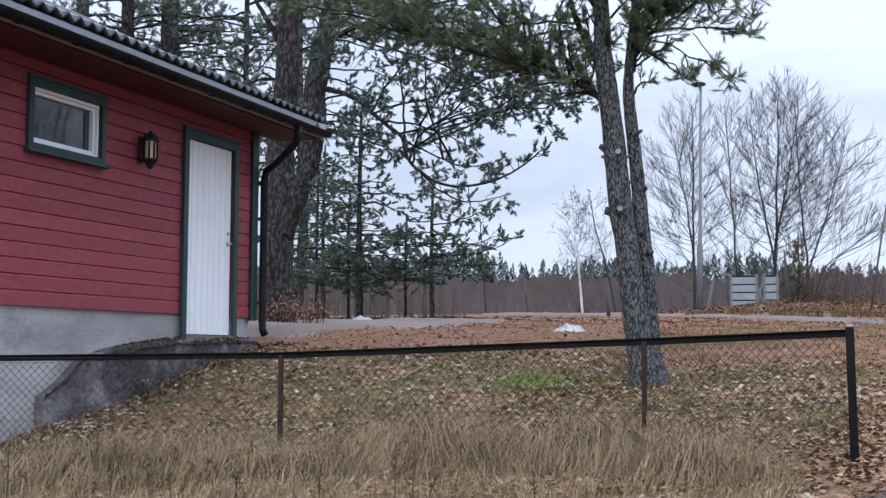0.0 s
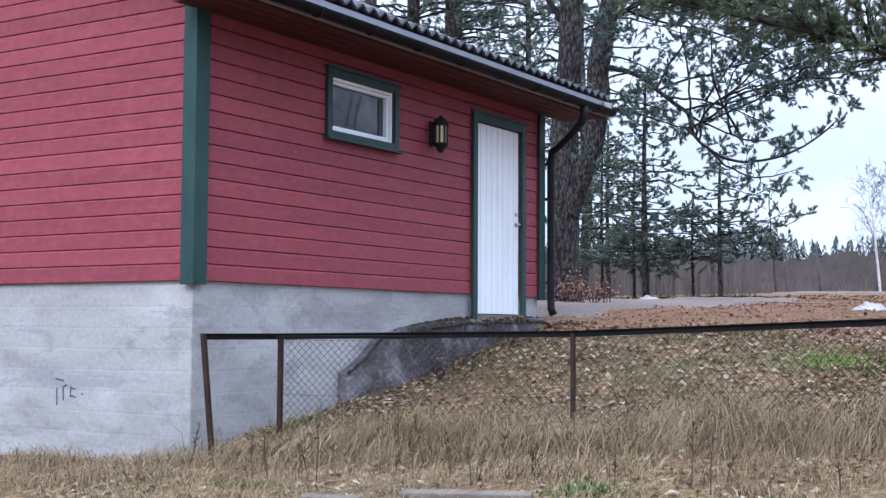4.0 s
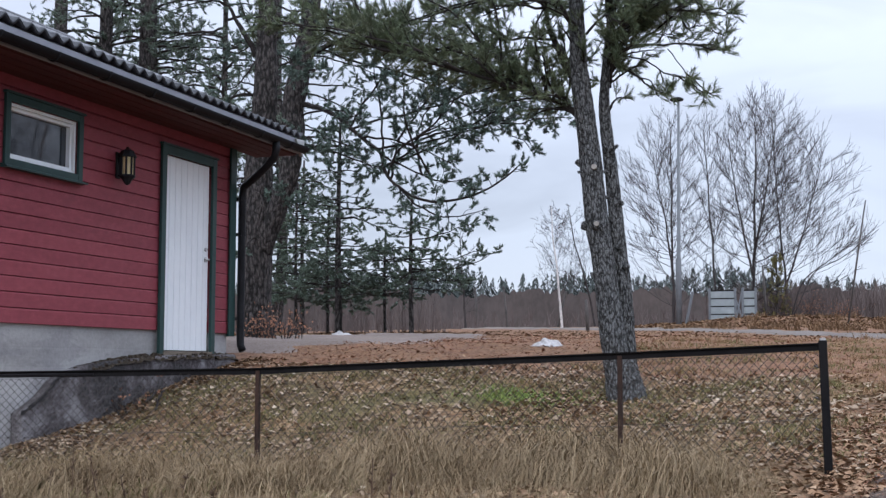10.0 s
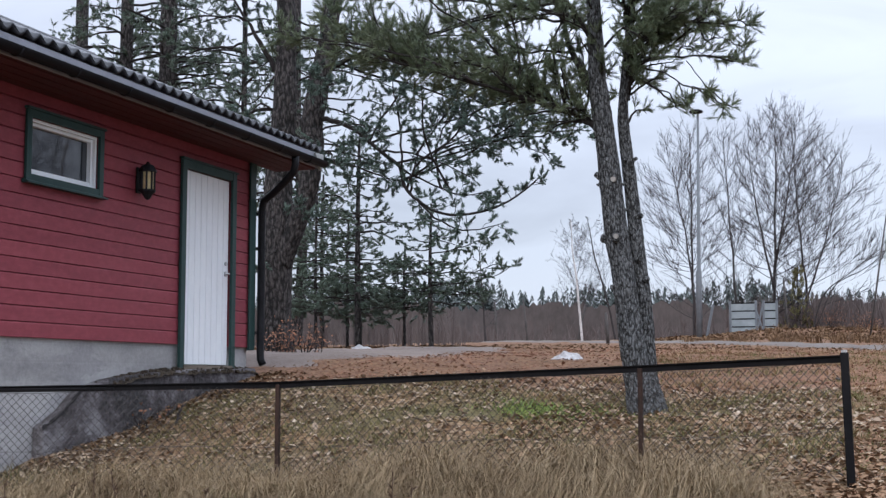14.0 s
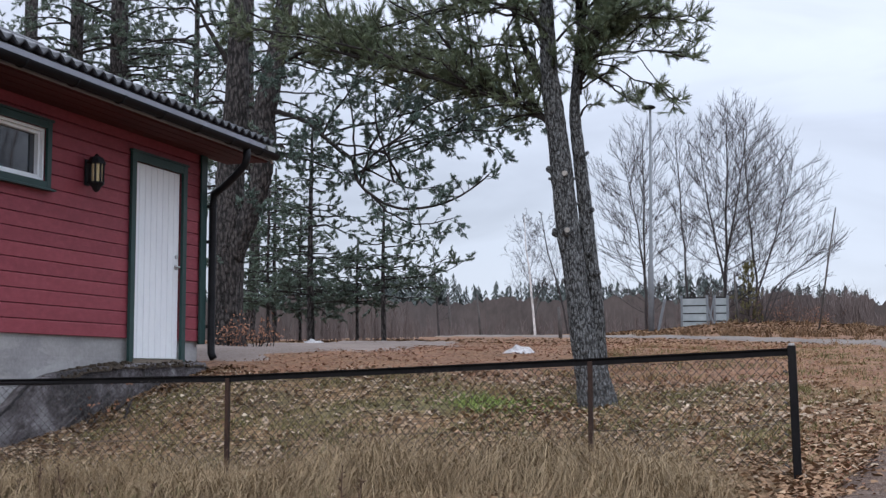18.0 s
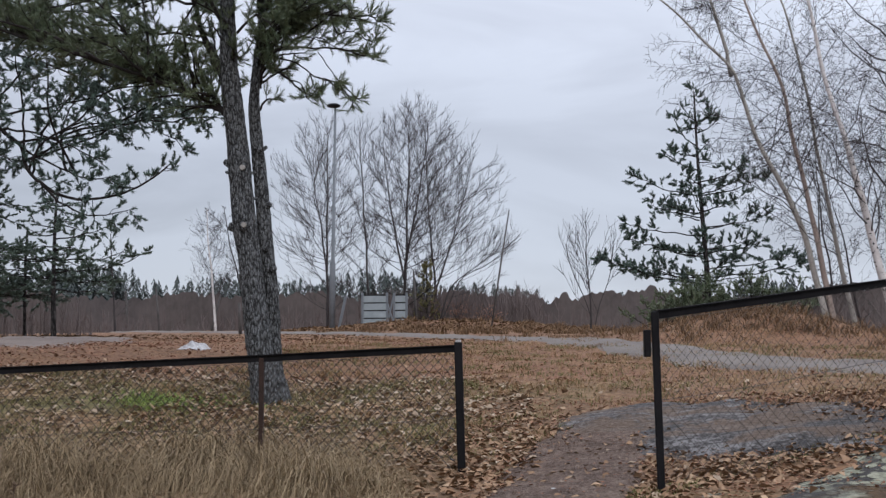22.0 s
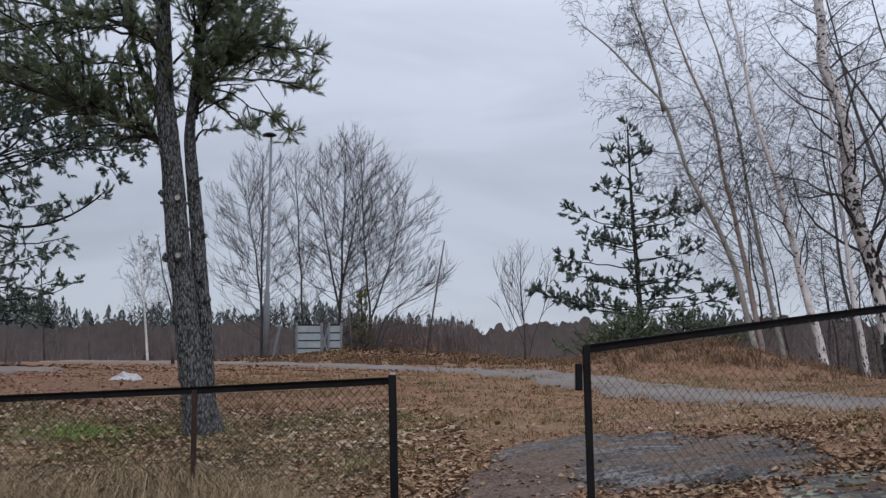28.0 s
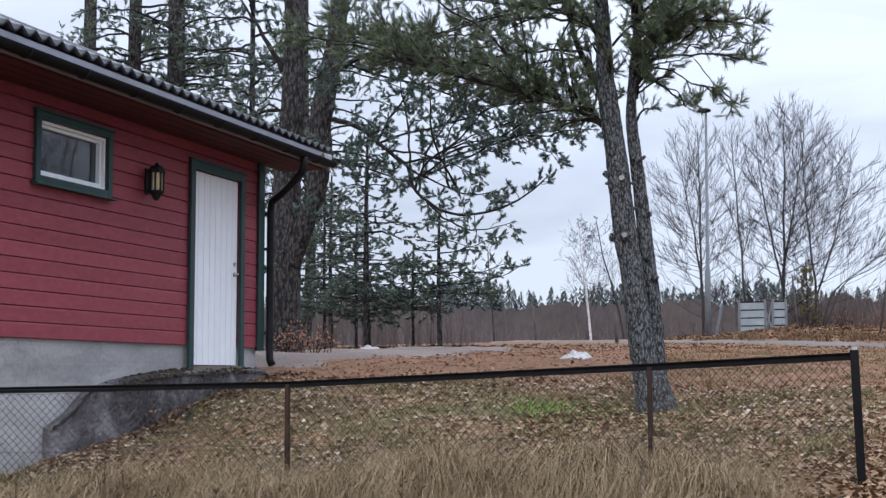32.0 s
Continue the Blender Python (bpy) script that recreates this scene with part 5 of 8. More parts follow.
def conifer(name, label, trunks, limbs, seed, bark, needle, group, limb_r, joined=False, **how):
    """A conifer: trunks as (points, radii), and limbs, each a line with the share of it that is bare."""
    rg = random.Random(seed)
    b = trunks[0][0][0]
    tree = thing(name, label, "tree", (b[0], b[1], hz(b[0], b[1])), group)
    for pts, rads in trunks:
        p = smooth_line(pts, 5)
        f = [i / 5 for i in range(len(p))]
        rad = [float(np.interp(u, range(len(rads)), rads)) * (1 + 0.04 * rg.uniform(-1, 1)) if len(rads) == len(pts) else rads[0] + (rads[-1] - rads[0]) * i / (len(p) - 1) for i, u in enumerate(f)]
        part("trunk", Geo().tube(p, rad, 16), bark, tree, smooth=True)
    wood, nd = Geo(), Geo()
    for pts, start, *thick in limbs:
        if not joined:
            wood, nd = Geo(), Geo()
        needle_bough(wood, nd, pts, thick[0] if thick else limb_r, rg=rg, start=start, **how)
        if not joined:
            bough = part("bough", wood, LIMB, tree)
            part("foliage", nd, needle, bough, "tufts of green needles")
    if joined:
        tagged(part("branchwork", wood, LIMB, tree, "fine dark branches"), kind="stuff")
        tagged(part("foliage", nd, needle, tree, "tufts of green needles"), kind="stuff")
    return tree


def arc(a, b, sag, rg):
    """A limb from a to b that rises or sags between, with a little sideways bend."""
    a, b = Vector(a), Vector(b)
    s = Vector((rg.gauss(0, 0.08), rg.gauss(0, 0.08), 0)) * (b - a).length
    return [a, a.lerp(b, 0.33) + Vector((0, 0, sag)) + s, a.lerp(b, 0.7) + Vector((0, 0, sag * 0.8)) + s * 0.6, b]


# ---------------------------------------------------------------- near pine
main = [(10.9, 2.01, 0.95), (10.9, 2.03, 1.20), (10.9, 2.05, 1.39), (10.9, 2.08, 1.62), (10.9, 2.14, 2.11), (10.9, 2.18, 2.45), (10.9, 2.22, 2.70), (10.9, 2.26, 3.09), (10.9, 2.29, 3.41), (10.9, 2.33, 3.73), (10.9, 2.37, 4.08), (10.9, 2.38, 4.34), (10.9, 2.39, 4.59), (10.95, 2.44, 5.6), (11.0, 2.40, 6.8), (11.0, 2.45, 7.9)]
main_r = [0.138, 0.128, 0.120, 0.113, 0.106, 0.102, 0.104, 0.098, 0.094, 0.090, 0.080, 0.073, 0.067, 0.056, 0.04, 0.02]
second = [(11.05, 1.96, 1.1), (11.05, 1.985, 1.39), (11.05, 2.0, 1.63), (11.05, 2.02, 2.11), (11.05, 2.055, 2.46), (11.05, 2.08, 2.71), (11.05, 2.115, 3.10), (11.05, 2.15, 3.42), (11.05, 2.18, 3.75), (11.05, 2.17, 4.0), (11.05, 2.14, 4.30), (11.05, 2.11, 4.60), (11.1, 2.0, 5.4), (11.1, 1.85, 6.3)]
second_r = [0.098, 0.086, 0.077, 0.069, 0.066, 0.064, 0.061, 0.057, 0.050, 0.043, 0.038, 0.034, 0.026, 0.015]
limbs = [
    ([(10.9, 2.36, 3.66), (10.85, 2.58, 3.81), (10.75, 2.86, 3.91), (10.6, 3.08, 3.98), (10.5, 3.35, 4.06), (10.45, 3.75, 4.20), (10.4, 4.21, 4.33)], 0.06, 0.026),
    ([(10.9, 2.37, 3.90), (10.95, 2.53, 4.23), (11.0, 2.64, 4.46), (11.0, 2.72, 4.72), (11.0, 2.85, 5.1)], 0.5, 0.040),
    ([(10.9, 2.39, 4.41), (10.8, 2.51, 4.65), (10.7, 2.64, 4.83), (10.6, 2.9, 5.1)], 0.5, 0.026),
    ([(11.05, 2.17, 4.12), (10.9, 1.99, 4.23), (10.85, 1.69, 4.24), (10.8, 1.39, 4.21), (10.75, 1.16, 4.13)], 0.62),
    ([(11.0, 2.01, 4.22), (10.9, 1.79, 4.12), (10.85, 1.62, 3.99), (10.8, 1.47, 3.93)], 0.86, 0.008),
    ([(10.85, 1.59, 4.20), (10.8, 1.42, 3.96), (10.75, 1.35, 3.84), (10.75, 1.27, 3.77)], 0.86, 0.005),
    ([(11.0, 2.01, 4.10), (10.9, 1.85, 3.98), (10.9, 1.74, 3.88), (10.9, 1.62, 3.82)], 0.66),
    ([(11.05, 2.11, 4.47), (11.0, 1.80, 4.59), (10.9, 1.40, 4.53), (10.8, 1.12, 4.44)], 0.40),
    ([(11.05, 2.14, 4.33), (10.7, 1.90, 4.42), (10.5, 1.63, 4.54)], 0.30),
    ([(10.9, 2.30, 4.40), (10.6, 2.08, 4.46), (10.4, 1.90, 4.32)], 0.30),
    ([(11.1, 2.18, 3.95), (11.1, 2.05, 4.05), (11.1, 1.88, 4.14)], 0.30),
    ([(11.1, 2.16, 3.72), (11.1, 2.10, 3.83), (11.1, 2.03, 3.86)], 0.45),
    ([(11.1, 2.13, 4.40), (11.3, 2.0, 4.62), (11.5, 1.8, 4.75)], 0.3),
]
rg = random.Random(31)
for k in range(15):
    y = 2.75 + 2.15 * ((k * 0.618) % 1.0)
    low = float(np.interp(y, [2.7, 3.1, 4.1, 4.5, 4.9], [4.16, 4.05, 4.14, 4.40, 4.60]))
    z = low + 0.05 + 0.95 * rg.random() ** 1.4
    bough = limbs[k % 3][0]
    root, way = along(smooth_line(bough, 4), rg.uniform(0.25, 0.8))
    if root.y > y - 0.3:
        root = along(smooth_line(bough, 4), 0.2)[0]
    limbs.append((arc(root, (rg.uniform(9.8, 11.9), y, z), 0.06, rg), 0.2))
for k in range(9):
    root = along(smooth_line(limbs[0][0], 4), rg.uniform(0.6, 0.95))[0]
    limbs.append((arc(root, (rg.uniform(9.9, 11.4), rg.uniform(4.3, 5.1), rg.uniform(4.5, 5.2)), 0.06, rg), 0.2))
for k in range(30):
    z = 4.05 + 0.037 * k
    limbs.append((arc((11.07, 2.13, z - 0.10), (11.05 + rg.uniform(-0.7, 0.6), rg.uniform(1.60, 2.15), z + rg.uniform(0.05, 0.30)), 0.04, rg), 0.15))
for k in range(9):
    z = 3.95 + 0.10 * k
    limbs.append((arc((10.88, 2.36, z), (rg.uniform(10.2, 11.5), rg.uniform(2.25, 2.95), z + rg.uniform(0.15, 0.35)), 0.04, rg), 0.2))
# tufted ends that hang out on the open side
for k in range(20):
    root = along(smooth_line(limbs[0][0], 4), 0.02 + 0.45 * k / 19)[0]
    rise = rg.uniform(-0.06, 0.22) if k % 2 else rg.uniform(0.2, 0.75)
    limbs.append((arc(root, (root.x + rg.uniform(-0.4, 0.3), root.y + rg.uniform(0.02, 0.45), root.z + rise), 0.03, rg), 0.05))
for k in range(11):
    z = 4.30 + 0.07 * k
    limbs.append((arc((11.05, 2.10, z - 0.08), (11.0 + rg.uniform(-0.6, 0.5), rg.uniform(1.15, 1.75), z + rg.uniform(0.0, 0.30)), 0.05, rg), 0.3))
open_side = [q for line in limbs[3:9] for q in smooth_line(line[0], 4)]
for y, z, y1, z1 in ((1.74, 3.93, 1.66, 3.78), (1.62, 3.90, 1.56, 3.80), (1.50, 3.95, 1.40, 3.92), (1.32, 3.86, 1.22, 3.76), (1.20, 4.20, 1.10, 4.12), (1.20, 4.32, 1.10, 4.26), (1.15, 4.50, 1.04, 4.44), (1.42, 4.36, 1.30, 4.36), (1.50, 4.52, 1.40, 4.60), (1.62, 4.32, 1.52, 4.30)):
    root = min(open_side, key=lambda q: (q - Vector((10.85, y + 0.10, z + 0.08))).length)
    limbs.append(([root, (10.82, y, z), (10.8, (y + y1) / 2, (z + z1) / 2), (10.8, y1, z1)], 0.5, 0.006))
for k in range(8):
    z = 4.95 + k * 0.33
    a = rg.uniform(0, 6.28)
    ln = rg.uniform(1.0, 2.0) * (1 - 0.04 * k)
    limbs.append((arc((10.93, 2.42, z), (10.93 + ln * math.cos(a), 2.42 + ln * math.sin(a), z + 0.25), 0.08, rg), 0.25))
near_pine = conifer("pine_tree", "twin-stemmed pine with grey lichened bark and cut branch stubs", [(main, main_r), (second, second_r)], limbs, 11, BARK1, NEEDLE1, "pines", 0.013, gap=0.066, sub_len=0.32, per=5, length=0.105, size=0.054, n=36, width=0.0029, flat=0.8, up=0.2, crook=0.22)
# a thick broken-off side stem and the whorls of cut stubs
for (x, y, z), d, ln, r in (((10.9, 2.30, 3.20), (-0.2, 1.0, 0.75), 0.20, 0.030), ((10.88, 2.30, 3.16), (-0.7, 0.8, 0.1), 0.15, 0.016), ((10.85, 2.24, 3.20), (-1.0, -0.1, 0.1), 0.07, 0.040), ((10.88, 2.27, 2.69), (-0.3, 1.0, 0.25), 0.14, 0.042), ((10.82, 2.21, 2.70), (-1.0, -0.15, 0.1), 0.10, 0.046),
                             ((10.9, 2.24, 2.28), (-0.3, 1.0, 0.1), 0.07, 0.024), ((11.0, 2.11, 3.38), (-0.3, -1.0, 0.5), 0.11, 0.018), ((11.0, 2.12, 3.36), (-0.6, 0.8, 0.8), 0.13, 0.012), ((11.02, 2.06, 2.90), (-0.6, -0.8, 0.1), 0.09, 0.026), ((11.0, 2.05, 2.52), (-1.0, -0.1, 0.1), 0.08, 0.024), ((11.0, 2.0, 2.35), (-0.8, -0.7, 0.1), 0.08, 0.026),
                             ((11.0, 2.15, 3.18), (-0.4, 0.9, 0.15), 0.10, 0.013), ((11.0, 2.14, 2.96), (-0.5, 0.9, 0.1), 0.09, 0.014), ((11.02, 2.0, 1.98), (-0.9, -0.5, 0.1), 0.08, 0.022)):
    d = Vector(d).normalized()
    p = Vector((x, y, z))
    part("stub", Geo().tube([p - d * 0.03, p + d * ln * 0.3, p + d * ln * 0.58, p + d * ln * 0.64], [r * 1.5, r * 1.0, r * 0.85, r * 0.6], 8), BARK1, near_pine, "cut branch stub")
for x, y, z in ((10.79, 2.225, 3.205), (10.755, 2.20, 2.708)):
    part("cut_face", Geo().tube([(x + 0.02, y, z), (x - 0.006, y, z)], [0.024, 0.022], 12), PALEBARK, near_pine, "pale sawn branch face")
gg = Geo()
for k in range(9):
    a = 2 * math.pi * k / 9
    gg.tube([(10.93 + 0.07 * math.cos(a), 2.03 + 0.07 * math.sin(a), 1.55), (10.93 + 0.10 * math.cos(a), 2.0 + 0.10 * math.sin(a), 1.34), (10.93 + 0.155 * math.cos(a), 1.97 + 0.155 * math.sin(a), 1.08)], [0.042, 0.055, 0.045], 7, False)
part("root_flare", gg, BARK1, near_pine, smooth=True)
near_pine.location.y += 0.015

# ---------------------------------------------------------------- old forked pine behind the house
bx = 19.0
trunk_a = [(bx, 9.56, 1.5), (bx, 9.55, 1.92), (bx, 9.55, 2.29), (bx, 9.54, 3.12), (bx, 9.52, 3.78), (bx, 9.53, 4.34), (bx, 9.53, 4.81), (bx, 9.48, 5.37), (bx, 9.43, 5.94), (bx, 9.42, 6.79), (bx, 9.40, 7.37), (bx, 9.5, 9.0), (bx, 9.4, 11.0), (bx, 9.5, 13.0)]
rad_a = [0.34, 0.29, 0.265, 0.25, 0.262, 0.245, 0.225, 0.226, 0.20, 0.174, 0.161, 0.13, 0.09, 0.04]
trunk_b = [(18.95, 9.42, 3.35), (18.95, 9.34, 3.58), (18.95, 9.16, 4.04), (18.95, 9.0, 4.45), (18.95, 8.91, 4.86), (18.95, 8.88, 5.28), (18.95, 8.90, 5.70), (18.95, 8.78, 6.30), (18.95, 8.68, 6.81), (18.95, 8.60, 7.28), (19, 8.4, 9.0), (19, 8.3, 11.0)]
rad_b = [0.15, 0.165, 0.168, 0.162, 0.165, 0.182, 0.185, 0.173, 0.156, 0.143, 0.10, 0.04]
limbs = [
    ([(18.95, 8.73, 5.74), (18.8, 8.40, 5.64), (18.6, 7.92, 5.40), (18.5, 7.49, 5.03), (18.4, 7.15, 4.76), (18.35, 7.05, 4.45), (18.3, 6.80, 4.20), (18.2, 6.36, 3.97), (18.2, 5.82, 3.97), (18.1, 5.31, 4.10), (18.0, 4.86, 4.38)], 0.45, 0.045),
    ([(18.95, 8.57, 6.57), (18.8, 8.11, 6.68), (18.6, 7.44, 6.72), (18.5, 6.74, 6.45)], 0.3, 0.05),
    ([(19.0, 9.60, 6.62), (18.9, 9.79, 6.99), (18.8, 9.98, 7.37), (18.7, 10.3, 7.9)], 0.7, 0.055),
    ([(19.0, 9.64, 5.95), (18.8, 9.77, 6.03), (18.6, 9.82, 5.86), (18.5, 9.90, 5.73)], 0.8),
    ([(19.0, 9.63, 6.52), (18.8, 9.66, 6.29), (18.7, 9.83, 6.05), (18.6, 10.1, 5.98)], 0.7),
    ([(18.95, 9.1, 4.5), (18.4, 9.0, 4.3), (18.1, 8.7, 4.0), (18.0, 8.3, 3.9)], 0.4),
    ([(18.8, 9.45, 3.6), (18.4, 9.45, 3.4), (18.1, 9.5, 3.1)], 0.5),
    ([(18.8, 9.5, 6.9), (18.5, 9.5, 7.0), (18.2, 9.5, 7.3)], 0.4),
    ([(18.3, 6.80, 4.20), (18.2, 6.4, 3.85), (18.1, 5.9, 3.70), (18.1, 5.4, 3.78)], 0.3),
    ([(18.5, 7.49, 5.03), (18.3, 6.9, 4.95), (18.2, 6.3, 4.70), (18.2, 5.85, 4.45)], 0.25),
    ([(18.4, 7.15, 4.76), (18.4, 6.7, 4.50), (18.4, 6.2, 4.30), (18.4, 5.8, 4.30)], 0.3),
]
rg = random.Random(41)
for k in range(23):
    y = 4.75 + 3.6 * ((k * 0.618) % 1.0) ** 0.65
    low = float(np.interp(y, [4.6, 5.4, 5.8, 7.3, 8.3], [4.90, 4.80, 4.45, 4.40, 4.30]))
    z = low + (6.9 - low) * rg.random()
    root = along(smooth_line(limbs[(0, 1, 9, 10)[k % 4]][0], 4), rg.uniform(0.15, 0.6))[0] if y < 7.2 else Vector((18.95, 8.72, min(7.2, z + 0.4)))
    limbs.append((arc(root, (rg.uniform(17.4, 20.4), y, z), 0.10, rg), 0.3))
for k in range(8):
    root = along(smooth_line(limbs[1][0] if k % 2 else limbs[0][0], 4), rg.uniform(0.6, 0.95) if k % 2 else rg.uniform(0.35, 0.55))[0]
    y = 4.4 + 1.3 * ((k * 0.618) % 1.0)
    limbs.append((arc(root, (rg.uniform(17.6, 19.4), y, 4.95 + rg.random() * 0.6), 0.12, rg), 0.35))
for k in range(10):
    z = 7.0 + k * 0.5
    a = rg.uniform(0, 6.28)
    ln = rg.uniform(1.6, 3.2)
    c0 = 9.4 if k % 2 else 8.5
    limbs.append((arc((19, c0, z), (19 + ln * math.cos(a), c0 + ln * math.sin(a), z - 0.1), 0.15, rg), 0.35))
conifer("pine_tree", "old forked pine with dark furrowed trunk and drooping limbs", [(trunk_a, rad_a), (trunk_b, rad_b)], limbs, 12, BARK2, NEEDLE2, "pines", 0.020, gap=0.085, sub_len=0.55, per=5, length=0.075, size=0.064, n=32, width=0.0068, flat=1.0, up=0.10, crook=0.45)

# tall pines further back, seen over the roof
for i, (x, y, r, top, bot, lean) in enumerate(((26, 17.1, 0.24, 15, 6.4, 0.1), (26, 15.95, 0.31, 15, 6.2, -0.1), (25.5, 13.66, 0.085, 14, 5.6, 0.0), (29, 20.5, 0.28, 15, 6.0, 0.2), (31, 15.0, 0.16, 15, 6.0, -0.2), (30, 18.3, 0.17, 15, 6.0, 0.1))):
    rg = random.Random(60 + i)
    limbs = []
    for k in range(30):
        z = bot + (10.4 - bot) * k / 29
        a = rg.uniform(0, 6.28)
        ln = rg.uniform(1.1, 2.8)
        limbs.append((arc((x, y, z), (x + ln * math.cos(a), y + ln * math.sin(a), z - 0.1), 0.15, rg), 0.35))
    conifer("pine_tree", "tall dark pine standing behind the house roof", [([(x, y, hz(x, y) - 0.2), (x, y + lean, 5), (x, y, 9), (x, y, top)], (r, r * 0.5))], limbs, 70 + i, BARK2, NEEDLE3, "pines", 0.034, joined=True, gap=0.17, sub_len=0.75, per=5, length=0.12, size=0.090, n=24, width=0.0095, flat=0.7, up=0.12, crook=0.3)

# young conifers at the edge of the yard
for i, (x, y, top, reach, z0, r) in enumerate(((24.0, 10.20, 6.5, 1.35, 2.75, 0.085), (24.2, 8.71, 5.0, 1.15, 2.95, 0.055), (25.0, 11.6, 5.4, 1.2, 2.7, 0.04), (26.0, 11.3, 5.0, 1.2, 2.7, 0.035), (27.5, 12.6, 6.3, 1.5, 3.0, 0.06), (24.8, 9.5, 4.3, 1.0, 2.7, 0.035))):
    zb = hz(x, y)
    tiers = whorls(x, y, z0 + 0.2, top - 0.15, reach, 0.30, 0.36, 5, -0.02, 80 + i, (0, 0), 0.12)
    if i == 1:
        tiers += [([(24.2, 8.71, 3.35), (24.0, 8.1, 3.38), (23.9, 7.5, 3.42), (23.8, 6.86, 3.68)], 0.3), ([(24.2, 8.71, 4.0), (24.0, 8.1, 4.05), (23.9, 7.3, 4.28)], 0.25), ([(24.2, 8.71, 3.6), (24.2, 8.0, 3.6), (24.1, 7.25, 3.72)], 0.3), ([(24.2, 8.71, 3.2), (24.0, 8.0, 3.15), (23.8, 7.4, 3.22)], 0.3)]
    conifer("young_conifer", "young dark conifer with tiered branches at the yard's edge", [([(x, y, zb - 0.1), (x, y + 0.03, (zb + top) / 2), (x, y, top)], (r, 0.02))], tiers, 90 + i, BARK2, NEEDLE3, "young conifers", 0.016, joined=True, gap=0.115, sub_len=0.46, per=5, length=0.080, size=0.062, n=26, width=0.0092, flat=0.22, up=0.05, crook=0.22)

# young pine by the road and the low pines at its foot
x = 32.4
limbs = []
for tip, root in (((-3.12, 6.30), 5.75), ((-2.20, 4.25), 3.65), ((-2.75, 4.0), 3.55), ((-2.9, 4.7), 4.3), ((-6.2, 4.6), 4.3), ((-7.25, 4.05), 3.7), ((-2.85, 5.08), 4.75), ((-3.15, 3.95), 3.75), ((-4.10, 7.75), 7.0), ((-6.29, 6.25), 5.75), ((-5.78, 6.55), 6.1), ((-6.36, 5.26), 4.95), ((-5.19, 7.68), 7.35), ((-6.90, 4.25), 3.90), ((-5.04, 7.95), 7.6), ((-3.90, 6.85), 6.4), ((-5.56, 5.10), 4.9), ((-3.84, 4.42), 4.2), ((-5.71, 4.30), 4.1), ((-3.5, 5.55), 5.2), ((-4.35, 8.0), 7.65)):
    y0 = float(np.interp(root, [3.62, 4.62, 5.34, 6.78, 8.39], [-4.86, -4.81, -4.76, -4.68, -4.63]))
    limbs.append(([(x, y0, root), (x - 0.1, y0 + (tip[0] - y0) * 0.5, root + (tip[1] - root) * 0.25), (x - 0.1, y0 + (tip[0] - y0) * 0.85, root + (tip[1] - root) * 0.7), (x, tip[0], tip[1])], 0.35))
limbs += whorls(x, -4.72, 3.6, 8.1, 1.6, 0.25, 0.74, 5, 0.22, 101, (0, 0.08), 0.15)
limbs.append(([(x, -4.64, 7.9), (x, -4.63, 8.2), (x, -4.62, 8.5)], 0.1))
conifer("young_pine", "young open-crowned pine standing alone by the road", [([(x, -4.90, 2.1), (x, -4.86, 3.62), (x, -4.76, 5.34), (x, -4.68, 6.78), (x, -4.63, 8.40)], (0.080, 0.070, 0.052, 0.036, 0.016))], limbs, 102, BARK2, NEEDLE2, "pines", 0.018, gap=0.100, sub_len=0.44, per=5, length=0.11, size=0.078, n=30, width=0.0100, flat=0.75, up=0.25, crook=0.28)
for i, (x, y, top) in enumerate(((30.5, -3.6, 3.0), (31.0, -4.6, 3.6), (30.6, -5.6, 3.5), (31.5, -6.6, 3.3), (30.2, -4.2, 3.2))):
    zb = hz(x, y)
    conifer("low_pine", "low bushy pine in the roadside scrub", [([(x, y, zb - 0.1), (x, y, zb + 0.6), (x, y, top)], (0.04, 0.015))], whorls(x, y, zb + 0.15, top, 0.9, 0.25, 0.26, 6, 0.45, 110 + i), 120 + i, BARK2, NEEDLE1, "low pines", 0.015, joined=True, gap=0.16, sub_len=0.36, per=4, length=0.16, size=0.09, n=14, width=0.011, flat=0.8, up=0.3)

# ---------------------------------------------------------------- bare trees


def dome(t):
    return 1.15 * math.sin(min(1.0, 0.18 + 0.9 * t) * math.pi) ** 0.7 + 0.12


def stem(x, y, top, lean=0.0, depth=0.0):
    z = hz(x, y)
    return [(x, y, z), (x + depth * 0.3, y + lean * 0.3, z + (top - z) * 0.35), (x + depth * 0.7, y + lean * 0.75, z + (top - z) * 0.7), (x + depth, y + lean, top)]


def reach_out(p, d, c, rad):
    """How far it is from p along d to the skin of the crown's ellipsoid."""
    q = [(p[i] - c[i]) / rad[i] for i in range(3)]
    e = [d[i] / rad[i] for i in range(3)]
    a = sum(v * v for v in e)
    b = sum(u * v for u, v in zip(q, e))
    k = sum(v * v for v in q) - 1
    disc = b * b - a * k
    return max(0.25, (-b + math.sqrt(disc)) / a) if disc > 0 else 0.25


